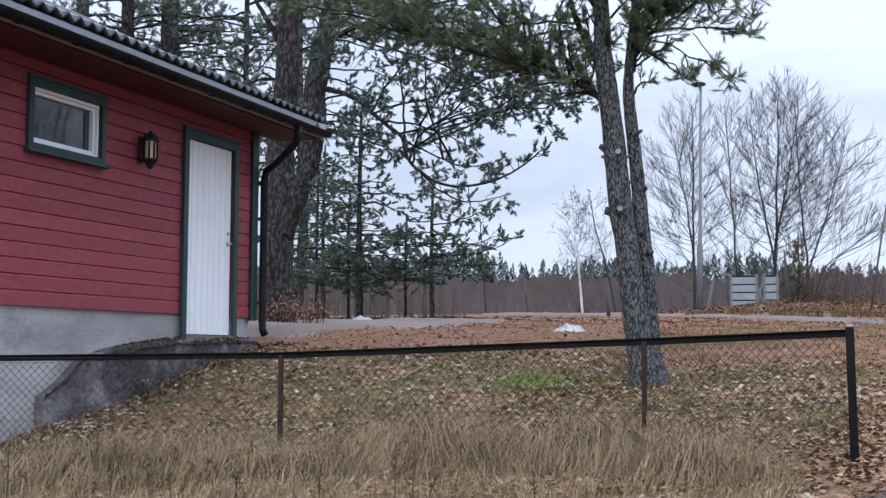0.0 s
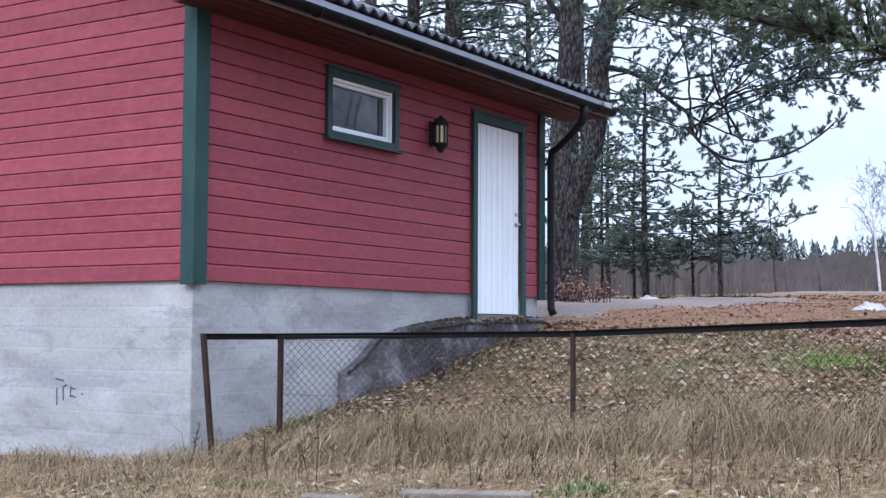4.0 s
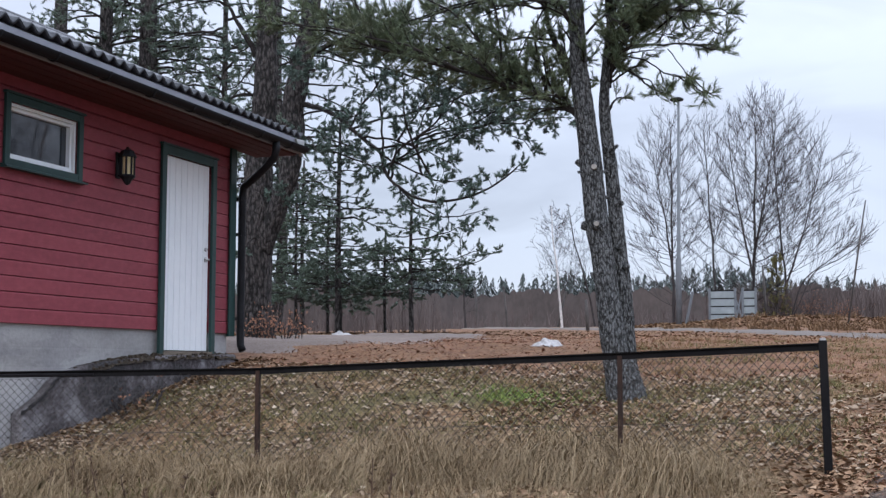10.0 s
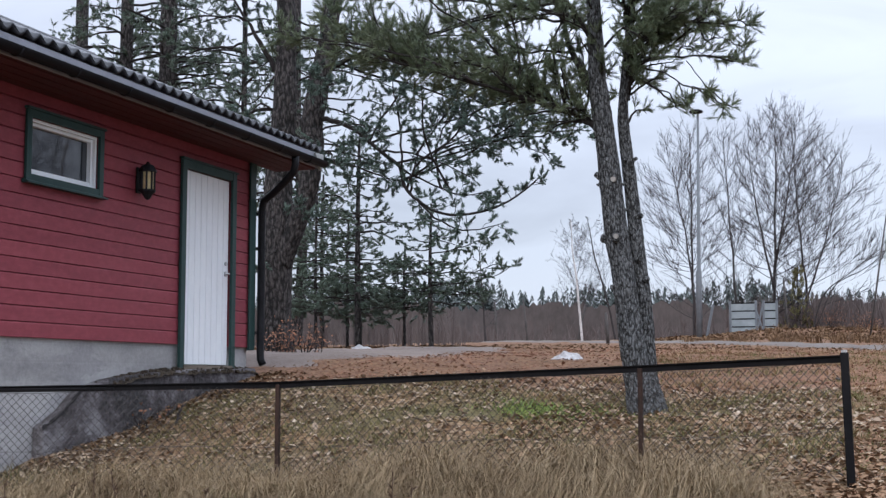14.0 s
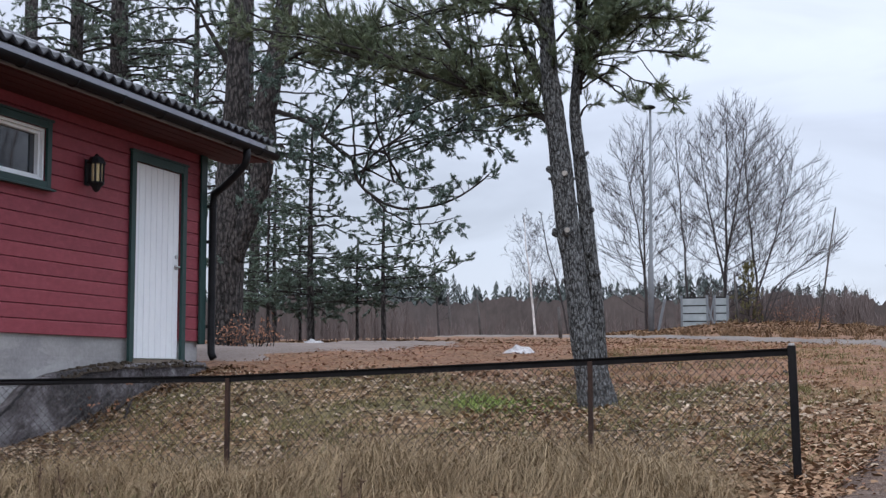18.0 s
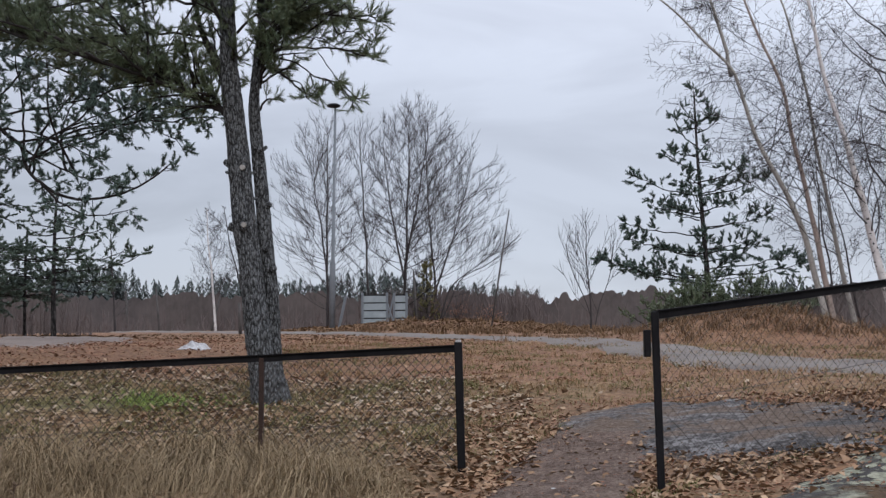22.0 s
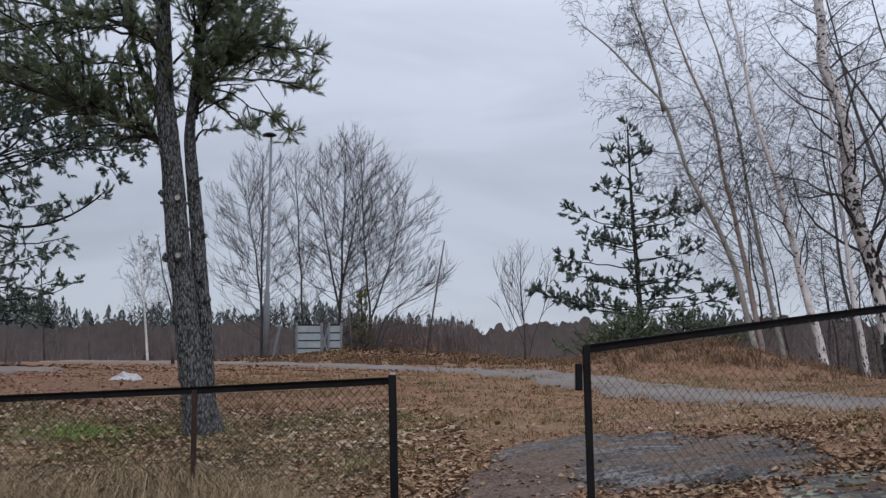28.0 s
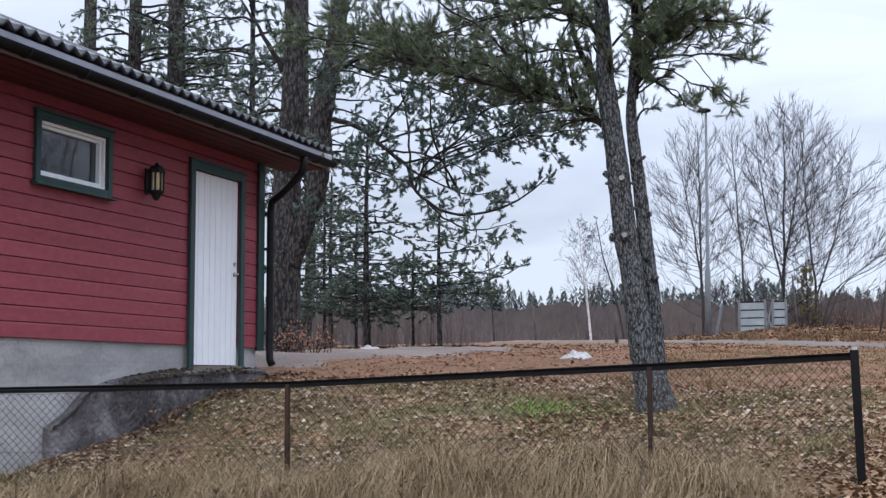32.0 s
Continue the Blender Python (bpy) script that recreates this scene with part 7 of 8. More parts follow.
crumple("tarpaulin", "crumpled dirty white sheet lying on the leaf litter", 15.25, 3.76, 0.16, 0.17, 0.09, 3.0)
crumple("tarpaulin", "crumpled white sheet at the edge of the gravel yard", 22.5, 9.50, 0.22, 0.18, 0.10, 7.0)
crumple("paper_scrap", "small white scrap of paper on the footpath", 7.05, -0.25, 0.06, 0.05, 0.02, 9.0)

# old timbers in the grass
for k, (x0, y0, x1, y1, w) in enumerate(((5.63, 4.52, 5.73, 4.19, 0.045), (5.93, 4.05, 6.23, 3.40, 0.05), (6.5, 1.44, 6.52, 1.28, 0.045))):
    z = max(hz(x0, y0), hz(x1, y1)) - 0.005
    d = Vector((x1 - x0, y1 - y0, 0))
    s = Vector((-d.y, d.x, 0)).normalized() * w
    gg = Geo().slab([Vector((x0, y0, z - 0.07)) + s, Vector((x0, y0, z - 0.07)) - s, Vector((x0, y0, z + 0.035)) - s, Vector((x0, y0, z + 0.045)) + s], d)
    single("timber", gg, PLANKM, "weathered grey timber lying in the dry grass", "timber", bevel=0.008, group="old timbers")

# ---------------------------------------------------------------- ground cover
def cover(name, v, f, material, label, category):
    me = bpy.data.meshes.new(name)
    me.from_pydata(v.tolist(), [], f.tolist())
    me.materials.append(material)
    ob = new(name, me)
    return tagged(ob, label, category, "", "stuff")


def blocked(x, y):
    """Where house, plinth and bare rock keep ground cover off."""
    house_ = ((x > 7.2) & (x < 13.0) & (y > 6.79)) | ((x > 9.05) & (x < 12.95) & (y > 6.69))
    rock = (((x - 6.1) / 1.72) ** 2 + ((y + 3.60) / 2.8) ** 2 < 1)
    slab_ = (((x - 8.95) * 0.878 + (y + 1.40) * 0.479) / 1.4) ** 2 + (((y + 1.40) * 0.878 - (x - 8.95) * 0.479) / 0.75) ** 2 < 1
    path = (np.abs(y - np.interp(x, [4.6, 6.0, 7.0, 7.9, 8.7, 9.4], [1.2, 0.2, -0.30, -0.42, -0.55, -0.65])) < 0.26) & (x < 9.2)
    road_ = np.abs(x - np.interp(y, [-10.2, -7.4, -5.2, -2.9, -1.1, 1.6, 6.0], [11.9, 12.4, 13.4, 15.8, 20.5, 27, 35])) < np.interp(y, [-10, -7, -5, -2.9, -1.1, 1.6], [1.1, 1.2, 1.7, 2.1, 2.4, 2.4])
    yard_ = (y > np.interp(x, [12.5, 14, 17, 20, 23], [6.7, 7.0, 5.9, 6.2, 7.2])) & (x > 13) & (x < 23.5) & (y < np.interp(x, [14, 17, 20, 23], [13, 11.2, 10.0, 9.2]))
    return house_, rock, slab_, path, road_ | yard_


def leaves(name, n, x0, x1, y0, y1, size, material, label, seed, keep=0.85, dens=None, on_rock=False):
    r = np.random.RandomState(seed)
    x, y = r.uniform(x0, x1, n), r.uniform(y0, y1, n)
    bl = blocked(x, y)
    ok = ~(bl[0] | (bl[4] & (r.rand(n) < 0.93)))
    for b, kp in zip(bl[1:4], (keep, keep * 0.6, keep * 0.68)):
        ok &= ~(b & (r.rand(n) < kp))
    if dens is not None:
        ok &= r.rand(n) < dens(x, y)
    x, y = x[ok], y[ok]
    n = len(x)
    z = height(x, y) + r.uniform(0.006, 0.022, n)
    if on_rock:
        q = np.clip(np.sqrt(((x - 6.1) / 1.95) ** 2 + ((y + 3.65) / 3.0) ** 2), 0, 1)
        z = z + np.maximum(0, 0.085 * (1 - q ** 2.6) ** 0.75 - 0.03) + 0.013
    s = size * r.uniform(0.55, 1.25, n)
    a = r.uniform(0, 6.283, n)
    tip = r.normal(0, 0.25, (n, 2))
    ux, uy = np.cos(a), np.sin(a)
    c = np.stack([x, y, z], 1)
    e1 = np.stack([ux, uy, tip[:, 0]], 1) * s[:, None] * 0.5
    e2 = np.stack([-uy, ux, tip[:, 1]], 1) * s[:, None] * 0.42
    fold = np.zeros((n, 3))
    fold[:, 2] = s * r.uniform(0.04, 0.30, n)
    # a folded leaf: stalk end, tip, and two raised sides on a low midrib
    v = np.stack([c - e1, c + e1, c + e2 + fold - e1 * 0.25, c - e2 + fold - e1 * 0.25, c + e2 * 0.6 + fold * 0.7 + e1 * 0.5, c - e2 * 0.6 + fold * 0.7 + e1 * 0.5], 1).reshape(-1, 3)
    b = np.arange(n)[:, None] * 6
    f = np.concatenate([b + [0, 4, 2], b + [0, 1, 4], b + [0, 3, 5], b + [0, 5, 1]], 0)
    return cover(name, v, f, material, label, "leaf litter")


def grass(name, n, where, hgt, width, material, label, seed, lean=0.5, clump=0):
    r = np.random.RandomState(seed)
    x, y = where(r, n)
    if clump:
        cx, cy = where(r, clump)
        k = r.randint(0, clump, n)
        x = cx[k] + r.normal(0, 0.075, n)
        y = cy[k] + r.normal(0, 0.075, n)
    bl = blocked(x, y)
    ok = ~(bl[0] | bl[1] | bl[2] | bl[3])
    x, y = x[ok], y[ok]
    n = len(x)
    z = height(x, y) - 0.01
    L = hgt * r.uniform(0.35, 1.15, n) * np.clip(0.8 + 0.45 * np.sin(x * 3.7 + 2 * np.sin(y * 1.3)) * np.sin(y * 2.9 + x), 0.4, 1.3)
    a = r.uniform(0, 6.283, n)
    sw = lean * r.uniform(0.2, 1.5, n)
    wx, wy = np.cos(a), np.sin(a)
    # blades mostly hang the way the wind laid them
    wx, wy = wx * 1.0 - 0.2, wy * 1.0 - 0.25
    side = np.stack([-np.sin(a + 0.6), np.cos(a + 0.6), np.zeros(n)], 1) * width * r.uniform(0.6, 1.3, n)[:, None]
    p0 = np.stack([x, y, z], 1)
    p1 = p0 + np.stack([wx * sw * 0.25, wy * sw * 0.25, np.full(n, 0.55)], 1) * L[:, None]
    p2 = p0 + np.stack([wx * sw * 0.75, wy * sw * 0.75, 0.95 - 0.25 * sw], 1) * L[:, None]
    p3 = p0 + np.stack([wx * sw * 1.25, wy * sw * 1.25, 1.0 - 0.75 * sw], 1) * L[:, None]
    v = np.stack([p0 - side, p0 + side, p1 - side * 0.8, p1 + side * 0.8, p2 - side * 0.5, p2 + side * 0.5, p3], 1).reshape(-1, 3)
    b = np.arange(n)[:, None] * 7
    f = np.concatenate([b + [0, 1, 3], b + [0, 3, 2], b + [2, 3, 5], b + [2, 5, 4], b + [4, 5, 6]], 0)
    return cover(name, v, f, material, label, "grass")


def patchy(s, lo, hi):
    return lambda x, y: np.clip((0.5 + 0.5 * np.sin(x * s + 1.7 * np.sin(y * s * 0.8)) * np.sin(y * s * 1.1 + x * 0.4)) * (hi - lo) + lo, 0, 1)


leaves("leaf_litter", 7500, 8.1, 12.6, -0.2, 6.7, 0.056, LEAF, "pale fallen leaves strewn over the bank", 21, dens=patchy(2.2, 0.25, 1.0))
leaves("leaf_litter", 2600, 6.4, 10.5, -6.5, -0.2, 0.054, LEAF2, "brown curled leaves drifted along the fence", 22, 0.72, dens=patchy(1.7, 0.55, 1.0))
leaves("leaf_litter", 900, 6.4, 12.0, -6.5, -0.2, 0.054, LEAF, "pale fallen leaves on the trampled grass", 23, 0.88, dens=patchy(2.0, 0.1, 1.0))
leaves("leaf_litter", 7500, 11.3, 22.0, -6.0, 7.5, 0.034, LEAF2, "russet fallen leaves over the lawn", 24, dens=patchy(0.9, 0.3, 1.0))
leaves("leaf_litter", 3000, 11.5, 24.0, -7.0, 6.0, 0.046, LEAF3, "reddish leaves over the lawn", 25, dens=patchy(0.8, 0.1, 0.9))
leaves("leaf_litter", 2600, 8.1, 12.5, -0.6, 6.6, 0.048, LEAF2, "brown curled leaves over the bank", 29, dens=patchy(1.5, 0.1, 1.0))
leaves("leaf_litter", 11000, 11.6, 21.0, 0.2, 6.6, 0.026, LEAF3, "russet needles and leaves on the rise", 19, dens=patchy(0.6, 0.5, 1.0))
leaves("leaf_litter", 5500, 7.2, 11.0, -0.2, 3.0, 0.052, LEAF2, "russet leaves round the pine's foot", 16, dens=patchy(1.3, 0.2, 1.0))
leaves("leaf_litter", 15000, 6.8, 10.2, -6.6, -0.7, 0.050, LEAF2, "large brown leaves drifted between path and bedrock", 18, 0.3, dens=lambda x, y: np.exp(-((x - np.interp(y, [-6.6, -5.4, -3.2, -0.7], [8.7, 8.4, 7.9, 7.0])) / 0.42) ** 2))
leaves("leaf_litter", 2500, 4.6, 8.2, 0.4, 6.4, 0.050, LEAF, "leaves caught in the dry grass", 26, dens=patchy(2.5, 0.1, 0.9))
leaves("leaf_litter", 1700, 5.6, 9.6, -1.4, 0.6, 0.048, LEAF2, "brown leaves blown over the footpath's edges", 13, 0.3, dens=lambda x, y: 1 - np.exp(-((y - np.interp(x, [6.0, 7.0, 7.9, 8.7, 9.4], [0.2, -0.30, -0.42, -0.55, -0.65])) / 0.33) ** 2))
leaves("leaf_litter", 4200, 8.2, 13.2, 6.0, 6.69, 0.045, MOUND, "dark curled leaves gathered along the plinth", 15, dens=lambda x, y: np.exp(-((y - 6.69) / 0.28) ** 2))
leaves("leaf_litter", 1500, 7.4, 9.2, 6.1, 6.79, 0.055, LEAF, "pale leaves caught in the corner by the foundation", 14)
leaves("leaf_litter", 6000, 20.0, 28.0, -9.0, 9.0, 0.055, MOUND, "russet leaves on the mound and roadside", 27, dens=patchy(0.7, 0.3, 1.0))


def strip(width_front, width_back, y0, y1):
    def where(r, n):
        y = r.uniform(y0, y1, n)
        line = np.interp(y, [-3.2, -0.8, 0.29, 1.62, 4.235, 6.33, 6.7], [7.97, 6.8, 8.18, 8.33, 8.45, 7.72, 7.3])
        return line + r.triangular(-width_front, -0.12, width_back, n), y
    return where


def field(x0, x1, y0, y1):
    return lambda r, n: (r.uniform(x0, x1, n), r.uniform(y0, y1, n))


leaves("leaf_litter", 9000, 19.5, 27.0, 8.6, 14.0, 0.07, MOUND, "dark brown litter below the young conifers", 12)
leaves("leaf_litter", 7000, 38.0, 50.0, -3.0, 7.5, 0.11, MOUND, "dark brown litter on the verge by the metal gate", 9)
leaves("leaf_litter", 20000, 6.3, 10.8, -6.8, 0.3, 0.021, LEAF3, "crumbled leaf bits and needles round the bedrock", 10, 0.2)
leaves("leaf_litter", 2400, 8.2, 10.4, -3.5, -1.6, 0.05, LEAF2, "brown leaves lying on the bare rock slab", 11, 0.0, dens=patchy(2.6, 0.0, 1.0))

grass("dry_grass", 15000, strip(0.8, 0.45, 0.9, 6.6), 0.37, 0.0024, STRAW, "tall bleached straw grass along the fence", 31, 1.35, 420)
grass("dry_grass", 12000, strip(2.1, 0.15, 0.6, 6.9), 0.17, 0.0030, STRAW, "matted dry grass before the fence", 32, 1.2, 700)
grass("dry_grass", 3000, strip(0.3, 0.45, 0.9, 2.3), 0.34, 0.0030, STRAW, "hanging straw tussock at the fence post", 33, 1.3, 40)
grass("dry_grass", 6000, field(4.6, 7.3, 6.4, 11.0), 0.16, 0.0030, STRAW, "flattened straw below the gable", 34, 1.3, 500)
grass("moss_grass", 20000, field(8.4, 12.0, 0.3, 6.5), 0.075, 0.0030, OLIVE, "short mossy grass on the bank", 35, 0.8, 900)
grass("moss_grass", 16000, field(8.6, 19.0, -5.5, 3.0), 0.07, 0.0040, OLIVE, "short autumn grass on the lawn", 36, 0.8, 900)
grass("dry_grass", 22000, field(9.0, 21.0, -6.5, 3.0), 0.085, 0.0040, LAWN, "short bleached grass on the lawn", 37, 0.9, 800)
grass("green_grass", 2600, lambda r, n: (10.75 + r.normal(0, 0.13, n) + 0.1 * np.sin(np.arange(n)), 2.73 + r.normal(0, 0.27, n)), 0.06, 0.0045, GREENGRASS, "fresh green grass patch on the bank", 38, 0.7)
grass("dry_grass", 5000, lambda r, n: (22.3 + r.normal(0, 1.5, n), -4.3 + r.normal(0, 1.5, n)), 0.22, 0.007, MOUND, "brown bracken and grass on the mound", 39, 0.9, 300)
grass("dry_grass", 3500, field(8.2, 10.5, -7.5, -3.4), 0.10, 0.0035, LEAF2, "dry grass beyond the netting fence", 40, 0.9, 350)
grass("dry_grass", 8000, lambda r, n: (r.uniform(30, 50, n), r.uniform(-8, 5, n)), 0.22, 0.012, MOUND, "brown rough grass along the far verge", 41, 0.9, 300)
grass("weed", 900, lambda r, n: (7.95 + r.normal(0, 0.22, n), 6.52 + r.normal(0, 0.10, n)), 0.16, 0.005, OLIVE, "dark green weeds at the wall's foot", 46, 0.9)
grass("weed", 1500, lambda r, n: (7.9 + r.normal(0, 0.35, n), r.uniform(3.2, 6.4, n)), 0.15, 0.004, OLIVE, "olive weeds among the straw", 47, 1.0, 60)
grass("moss_grass", 7000, lambda r, n: (10.2 + r.normal(0, 0.6, n), -6.2 + r.normal(0, 1.0, n)), 0.08, 0.005, OLIVE, "mossy verge before the grit bin", 48, 1.0, 260)
leaves("leaf_litter", 2500, 8.8, 12.0, -8.5, -5.0, 0.06, LEAF2, "brown leaves on the mossy verge", 17)
grass("dry_grass", 8000, field(5.2, 7.0, 0.9, 7.2), 0.13, 0.0030, STRAW, "trampled straw mat before the fence", 49, 1.6, 500)
grass("weed", 160, lambda r, n: (6.35 + r.normal(0, 0.10, n), 3.12 + r.normal(0, 0.10, n)), 0.14, 0.006, WEED, "small green weed in the straw", 42, 0.9)
grass("weed", 130, lambda r, n: (6.3 + r.normal(0, 0.12, n), 2.0 + r.normal(0, 0.2, n)), 0.11, 0.006, WEED, "small green weed in the straw", 43, 0.9)
grass("weed", 110, lambda r, n: (6.1 + r.normal(0, 0.08, n), 5.2 + r.normal(0, 0.2, n)), 0.12, 0.005, WEED, "small green weed in the straw", 44, 0.9)


def shrub(name, label, x, y, r, h, n, material, seed, leafy):
    rg_ = random.Random(seed)
    bush = thing(name, label, "shrub", (x, y, hz(x, y)))
    gg, lf = Geo(), Geo()
    for k in range(n):
        a = rg_.uniform(0, 6.28)
        q = rg_.uniform(0.1, 1.0) * r
        px, py = x + 0.5 * q * math.cos(a), y + 0.5 * q * math.sin(a)
        s = bend((px, py, hz(px, py) - 0.03), (math.cos(a) * 0.5, math.sin(a) * 0.5, 1), h * rg_.uniform(0.6, 1.1), 5, 0.12, 0.02, rg_)
        gg.tube(s, taper(6, 0.010, 0.004), 3, False)
        twigs(gg, s, 0.008, 1, rg_, 6, 0.35, 45, 0.02, 0.12, 0.2, 0.004)
        for _ in range(leafy):
            p, d = along(s, rg_.uniform(0.25, 0.99))
            p = p + Vector((rg_.gauss(0, 0.10), rg_.gauss(0, 0.10), rg_.gauss(0, 0.08)))
            e = Vector((rg_.gauss(0, 1), rg_.gauss(0, 1), rg_.gauss(0, 1))).normalized() * (0.028 if leafy > 5 else 0.022)
            o = e.orthogonal().normalized() * e.length * 0.6
            nn = len(lf.v)
            lf.v += [tuple(p - e), tuple(p + o), tuple(p + e), tuple(p - o)]
            lf.f.append((nn, nn + 1, nn + 2, nn + 3))
    tagged(part("brushwood", gg, TWIG, bush), kind="stuff")
    if leafy:
        part("leaves", lf, material, bush, "withered russet leaves")


shrub("oak_shrub", "low oak shrub with withered russet leaves at the pine's foot", 18.3, 8.75, 0.7, 0.55, 18, LEAF3, 51, 13)
shrub("oak_shrub", "low oak shrub with withered russet leaves at the pine's foot", 18.6, 9.30, 0.5, 0.5, 14, LEAF3, 52, 12)
for i, (x, y, r, h) in enumerate(((50.5, 1.7, 1.2, 1.0), (49.2, 0.9, 0.9, 0.7), (51.0, 2.6, 1.3, 1.5), (50.8, 5.6, 0.8, 0.6))):
    shrub("roadside_shrub", "brown bush with withered leaves near the metal gate", x, y, r, h, 26, LEAF3, 151 + i, 10)
shrub("root_tangle", "tangle of brown roots and stalks against the plinth", 10.55, 6.60, 0.75, 0.20, 26, LEAF3, 161, 3)
for i, (x, y, r, h) in enumerate(((9.4, -5.3, 0.5, 0.22), (9.3, -6.6, 0.5, 0.22))):
    shrub("heather_shrub", "low brown leafless scrub along the fence foot", x, y, r, h, 30, LEAF2, 55 + i, 4)

# withered dock stalks standing in the straw
gg = Geo()
rg = random.Random(77)
for k in range(22):
    y = rg.uniform(1.6, 6.2)
    x = rg.uniform(6.3, 7.5)
    s = bend((x, y, hz(x, y) - 0.02), (rg.gauss(0, 0.15), rg.gauss(0, 0.15), 1), rg.uniform(0.18, 0.40), 4, 0.07, 0.02, rg)
    gg.tube(s, taper(5, 0.0045, 0.003), 4, False)
    for q in range(9):
        p, d = along(s, rg.uniform(0.55, 1.0))
        shoot(gg, p, Vector((rg.gauss(0, 1), rg.gauss(0, 1), 1.2)), 0.02, 0.03, 4, 0.004, rg)
tagged(single("weed_stalk", gg, DOCK, "withered brown dock stalks in the straw", "weeds"), kind="stuff")
leaves("leaf_litter", 1500, 4.6, 7.8, -6.4, -1.0, 0.044, LEAF2, "brown leaves scattered on the bedrock", 28, 0.15, patchy(1.6, 0.0, 0.8), True)
grass("moss_grass", 5000, lambda r, n: (lambda a, q: (6.1 + 1.76 * q * np.cos(a), -3.60 + 2.85 * q * np.sin(a)))(r.uniform(0, 6.283, n), r.uniform(1.0, 1.12, n)), 0.05, 0.004, OLIVE, "moss and grass fringe round the bedrock", 45, 0.9)

# ---------------------------------------------------------------- thickets, woods and ridge far off
r = np.random.RandomState(8)


def thicket(name, n, xr, slope, hr, material, label, seed, wid):
    """Many thin bare stems with side twigs."""
    q = np.random.RandomState(seed)
    x = q.uniform(*xr, n)
    y = x * q.uniform(*slope, n)
    z = height(x, y) - 0.1
    hgt = q.uniform(*hr, n)
    vs, fs = [], []
    base = 0
    for k in range(7):
        t0 = np.zeros(n) if k == 0 else q.uniform(0.15, 0.8, n)
        ln = hgt if k == 0 else hgt * q.uniform(0.15, 0.42, n)
        az = q.uniform(0, 6.283, n)
        out = (q.normal(0, 0.06, n) if k == 0 else q.uniform(0.3, 0.8, n))
        p0 = np.stack([x, y, z + t0 * hgt], 1)
        p1 = p0 + np.stack([np.cos(az) * out * ln, np.sin(az) * out * ln, ln], 1)
        w = np.stack([np.full(n, 0.0), np.full(n, 1.0), np.zeros(n)], 1) * (wid if k == 0 else wid * 0.45)
        vs.append(np.stack([p0 - w, p0 + w, p1 + w * 0.3, p1 - w * 0.3], 1).reshape(-1, 3))
        fs.append(np.arange(n)[:, None] * 4 + np.array([0, 1, 2, 3]) + base)
        base += 4 * n
    return cover(name, np.concatenate(vs), np.concatenate(fs), material, label, "thicket")


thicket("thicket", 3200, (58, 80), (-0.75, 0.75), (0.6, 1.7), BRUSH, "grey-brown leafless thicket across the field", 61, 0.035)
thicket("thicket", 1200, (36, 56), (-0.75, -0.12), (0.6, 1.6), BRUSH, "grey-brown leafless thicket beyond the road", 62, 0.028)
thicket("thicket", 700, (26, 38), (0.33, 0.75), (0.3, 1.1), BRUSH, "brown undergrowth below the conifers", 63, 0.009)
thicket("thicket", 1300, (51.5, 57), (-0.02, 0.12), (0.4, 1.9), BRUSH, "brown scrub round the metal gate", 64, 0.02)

# ragged belt of scrub behind the thickets
g = Geo()
k = 0
for i, a in enumerate(np.linspace(-0.95, 0.95, 900)):
    rr = 86 + 3 * math.sin(a * 30)
    x, y = rr * math.cos(a), rr * math.sin(a)
    top = 6.1 + 0.7 * noise.noise(Vector((a * 14, 0, 0))) + 0.5 * noise.noise(Vector((a * 90, 3, 0))) + 0.35 * rng.random()
    top -= 2.2 * min(1.0, max(0.0, (-a - 0.34) / 0.22))
    g.v += [(x, y, -3.0), (x + 0.5, y, 2.0 + 0.5 * rng.random()), (x, y, top)]
    if i:
        b = 3 * i
        g.f += [(b - 3, b, b + 1, b - 2), (b - 2, b + 1, b + 2, b - 1)]
single("backdrop", g, FARBRUSH, "distant belt of brown leafless scrub, lightened with haze", "scrub belt", "structure")

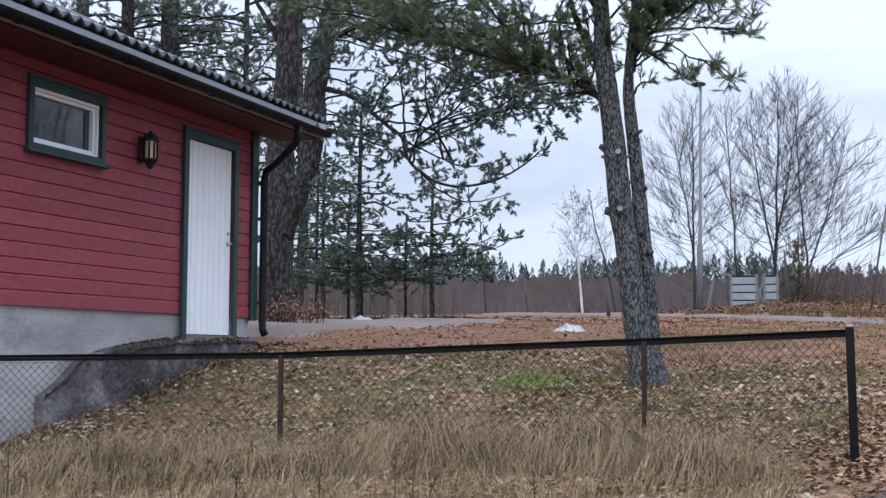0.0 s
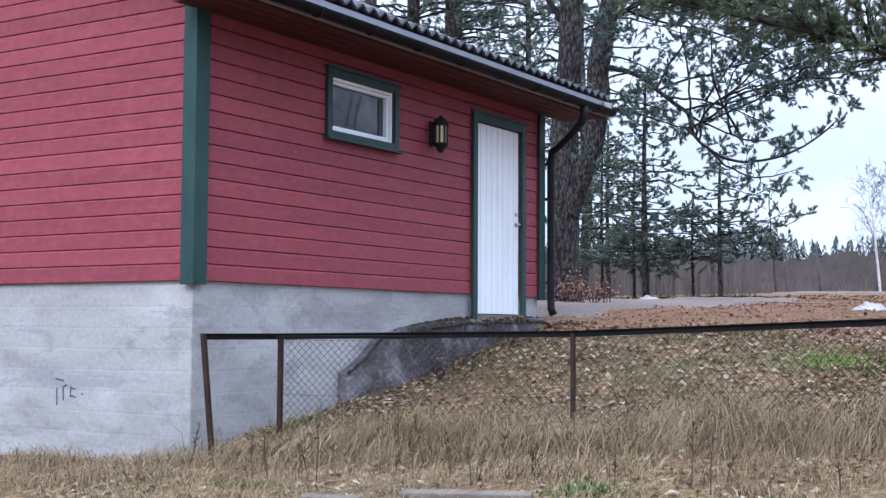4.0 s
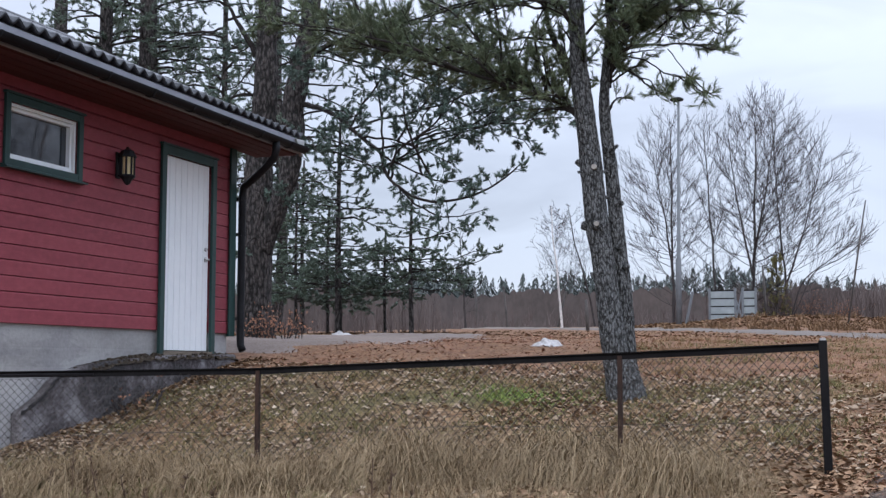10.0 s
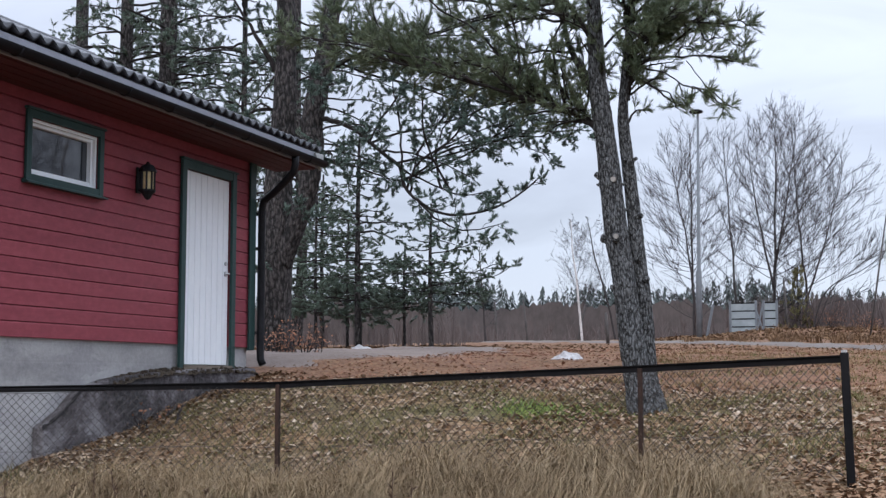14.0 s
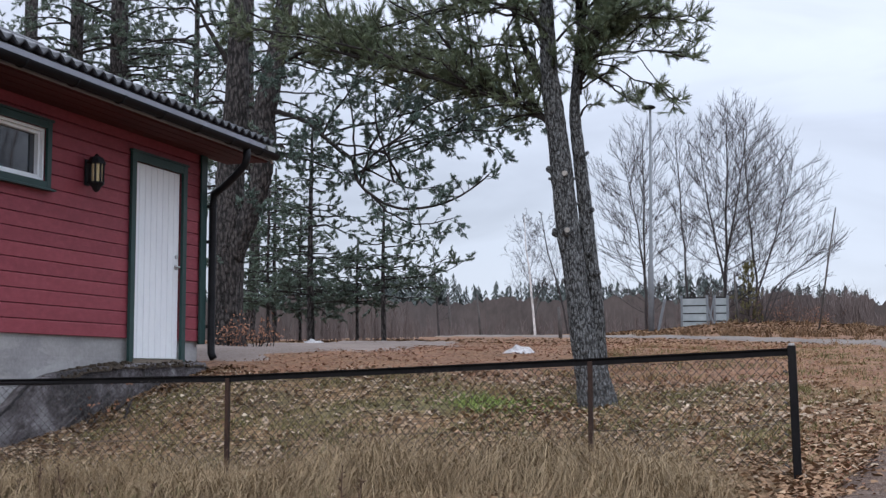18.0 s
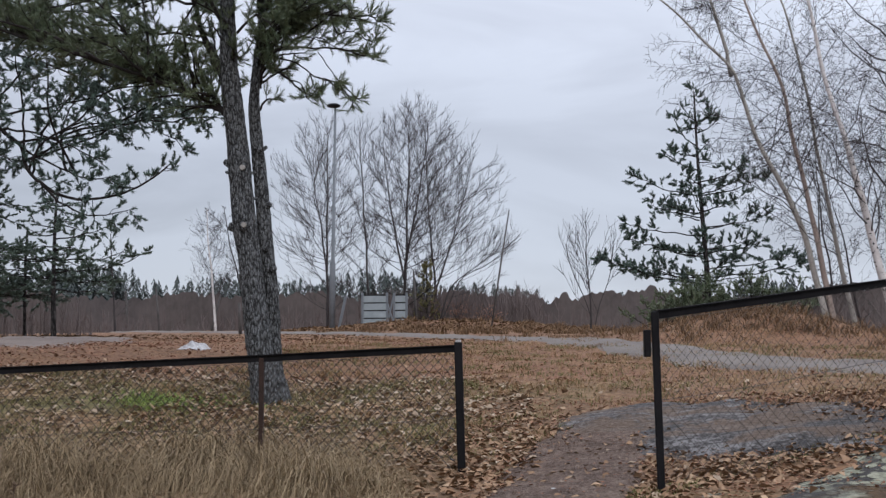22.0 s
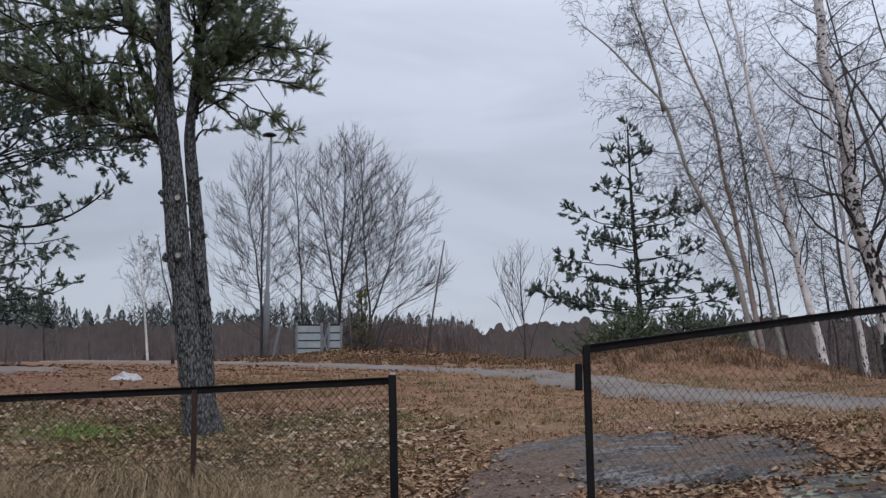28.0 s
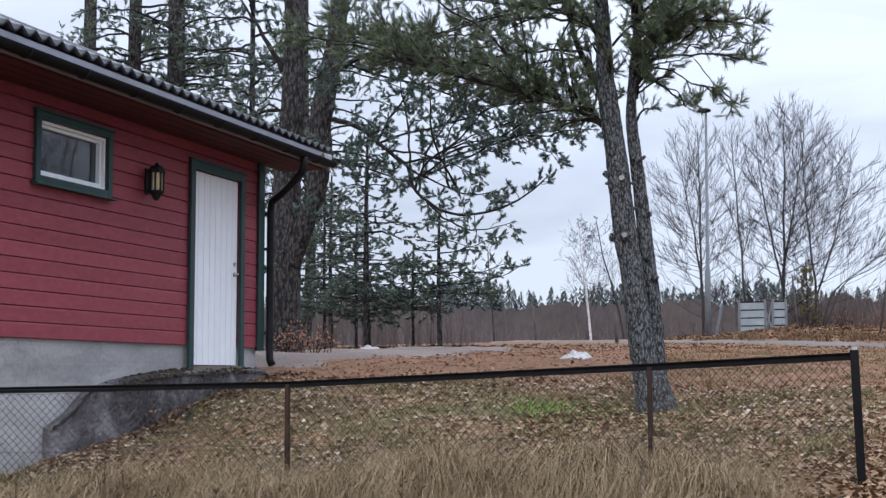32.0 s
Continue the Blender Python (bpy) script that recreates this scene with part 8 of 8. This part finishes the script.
# conifer wood: spires of drooping sprays
vs, fs = [], []
base = 0
q = np.random.RandomState(9)
n = 1100
ang = q.uniform(-0.92, 0.92, n)
dist = q.uniform(95, 135, n)
tops = dist * np.tan(np.radians(3.55 + 0.22 * np.sin(ang * 23) + 0.2 * np.sin(ang * 61 + 1) + q.normal(0, 0.13, n))) + 1.5
tops = tops + dist * 0.0065 * np.clip((ang - 0.02) / 0.1, 0, 1)
tops = tops - dist * 0.0075 * np.clip((0.12 - ang) / 0.14, 0, 1)
tops = tops - dist * 0.022 * np.clip((-ang - 0.34) / 0.22, 0, 1)
cx, cy = dist * np.cos(ang), dist * np.sin(ang)
for k in range(150):
    t = ((k + q.rand(n)) / 150) ** 1.3
    zc = tops - t * np.minimum(9.0, tops + 2)
    reach = (0.16 + 2.9 * t) * q.uniform(0.6, 1.1, n)
    az = q.uniform(0, 6.283, n)
    p0 = np.stack([cx, cy, zc + 0.22], 1)
    tip = np.stack([cx + np.cos(az) * reach, cy + np.sin(az) * reach, zc - 0.35 * reach], 1)
    w = np.stack([-np.sin(az), np.cos(az), np.full(n, -0.5)], 1) * (0.045 + 0.085 * reach)[:, None]
    vs.append(np.stack([p0, tip + w, tip - w], 1).reshape(-1, 3))
    fs.append(np.arange(n)[:, None] * 3 + np.array([0, 1, 2]) + base)
    base += 3 * n
cover("conifer_wood", np.concatenate(vs), np.concatenate(fs), WOODS, "distant dark conifer wood with ragged spires, lightened with haze", "woods")

# wooded ridge, coloured with the blue haze of its distance
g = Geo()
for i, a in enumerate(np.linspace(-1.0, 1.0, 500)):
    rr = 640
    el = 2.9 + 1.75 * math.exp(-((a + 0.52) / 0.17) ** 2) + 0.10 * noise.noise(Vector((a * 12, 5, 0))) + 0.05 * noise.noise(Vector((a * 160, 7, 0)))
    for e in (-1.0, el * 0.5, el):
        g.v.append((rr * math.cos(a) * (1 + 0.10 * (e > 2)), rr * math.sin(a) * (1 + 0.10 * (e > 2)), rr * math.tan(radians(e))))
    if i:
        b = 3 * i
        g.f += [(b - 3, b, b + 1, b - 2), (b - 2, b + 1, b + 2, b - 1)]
single("backdrop", g, HILL, "distant wooded ridge with blue-grey haze in its colour", "ridge", "structure")
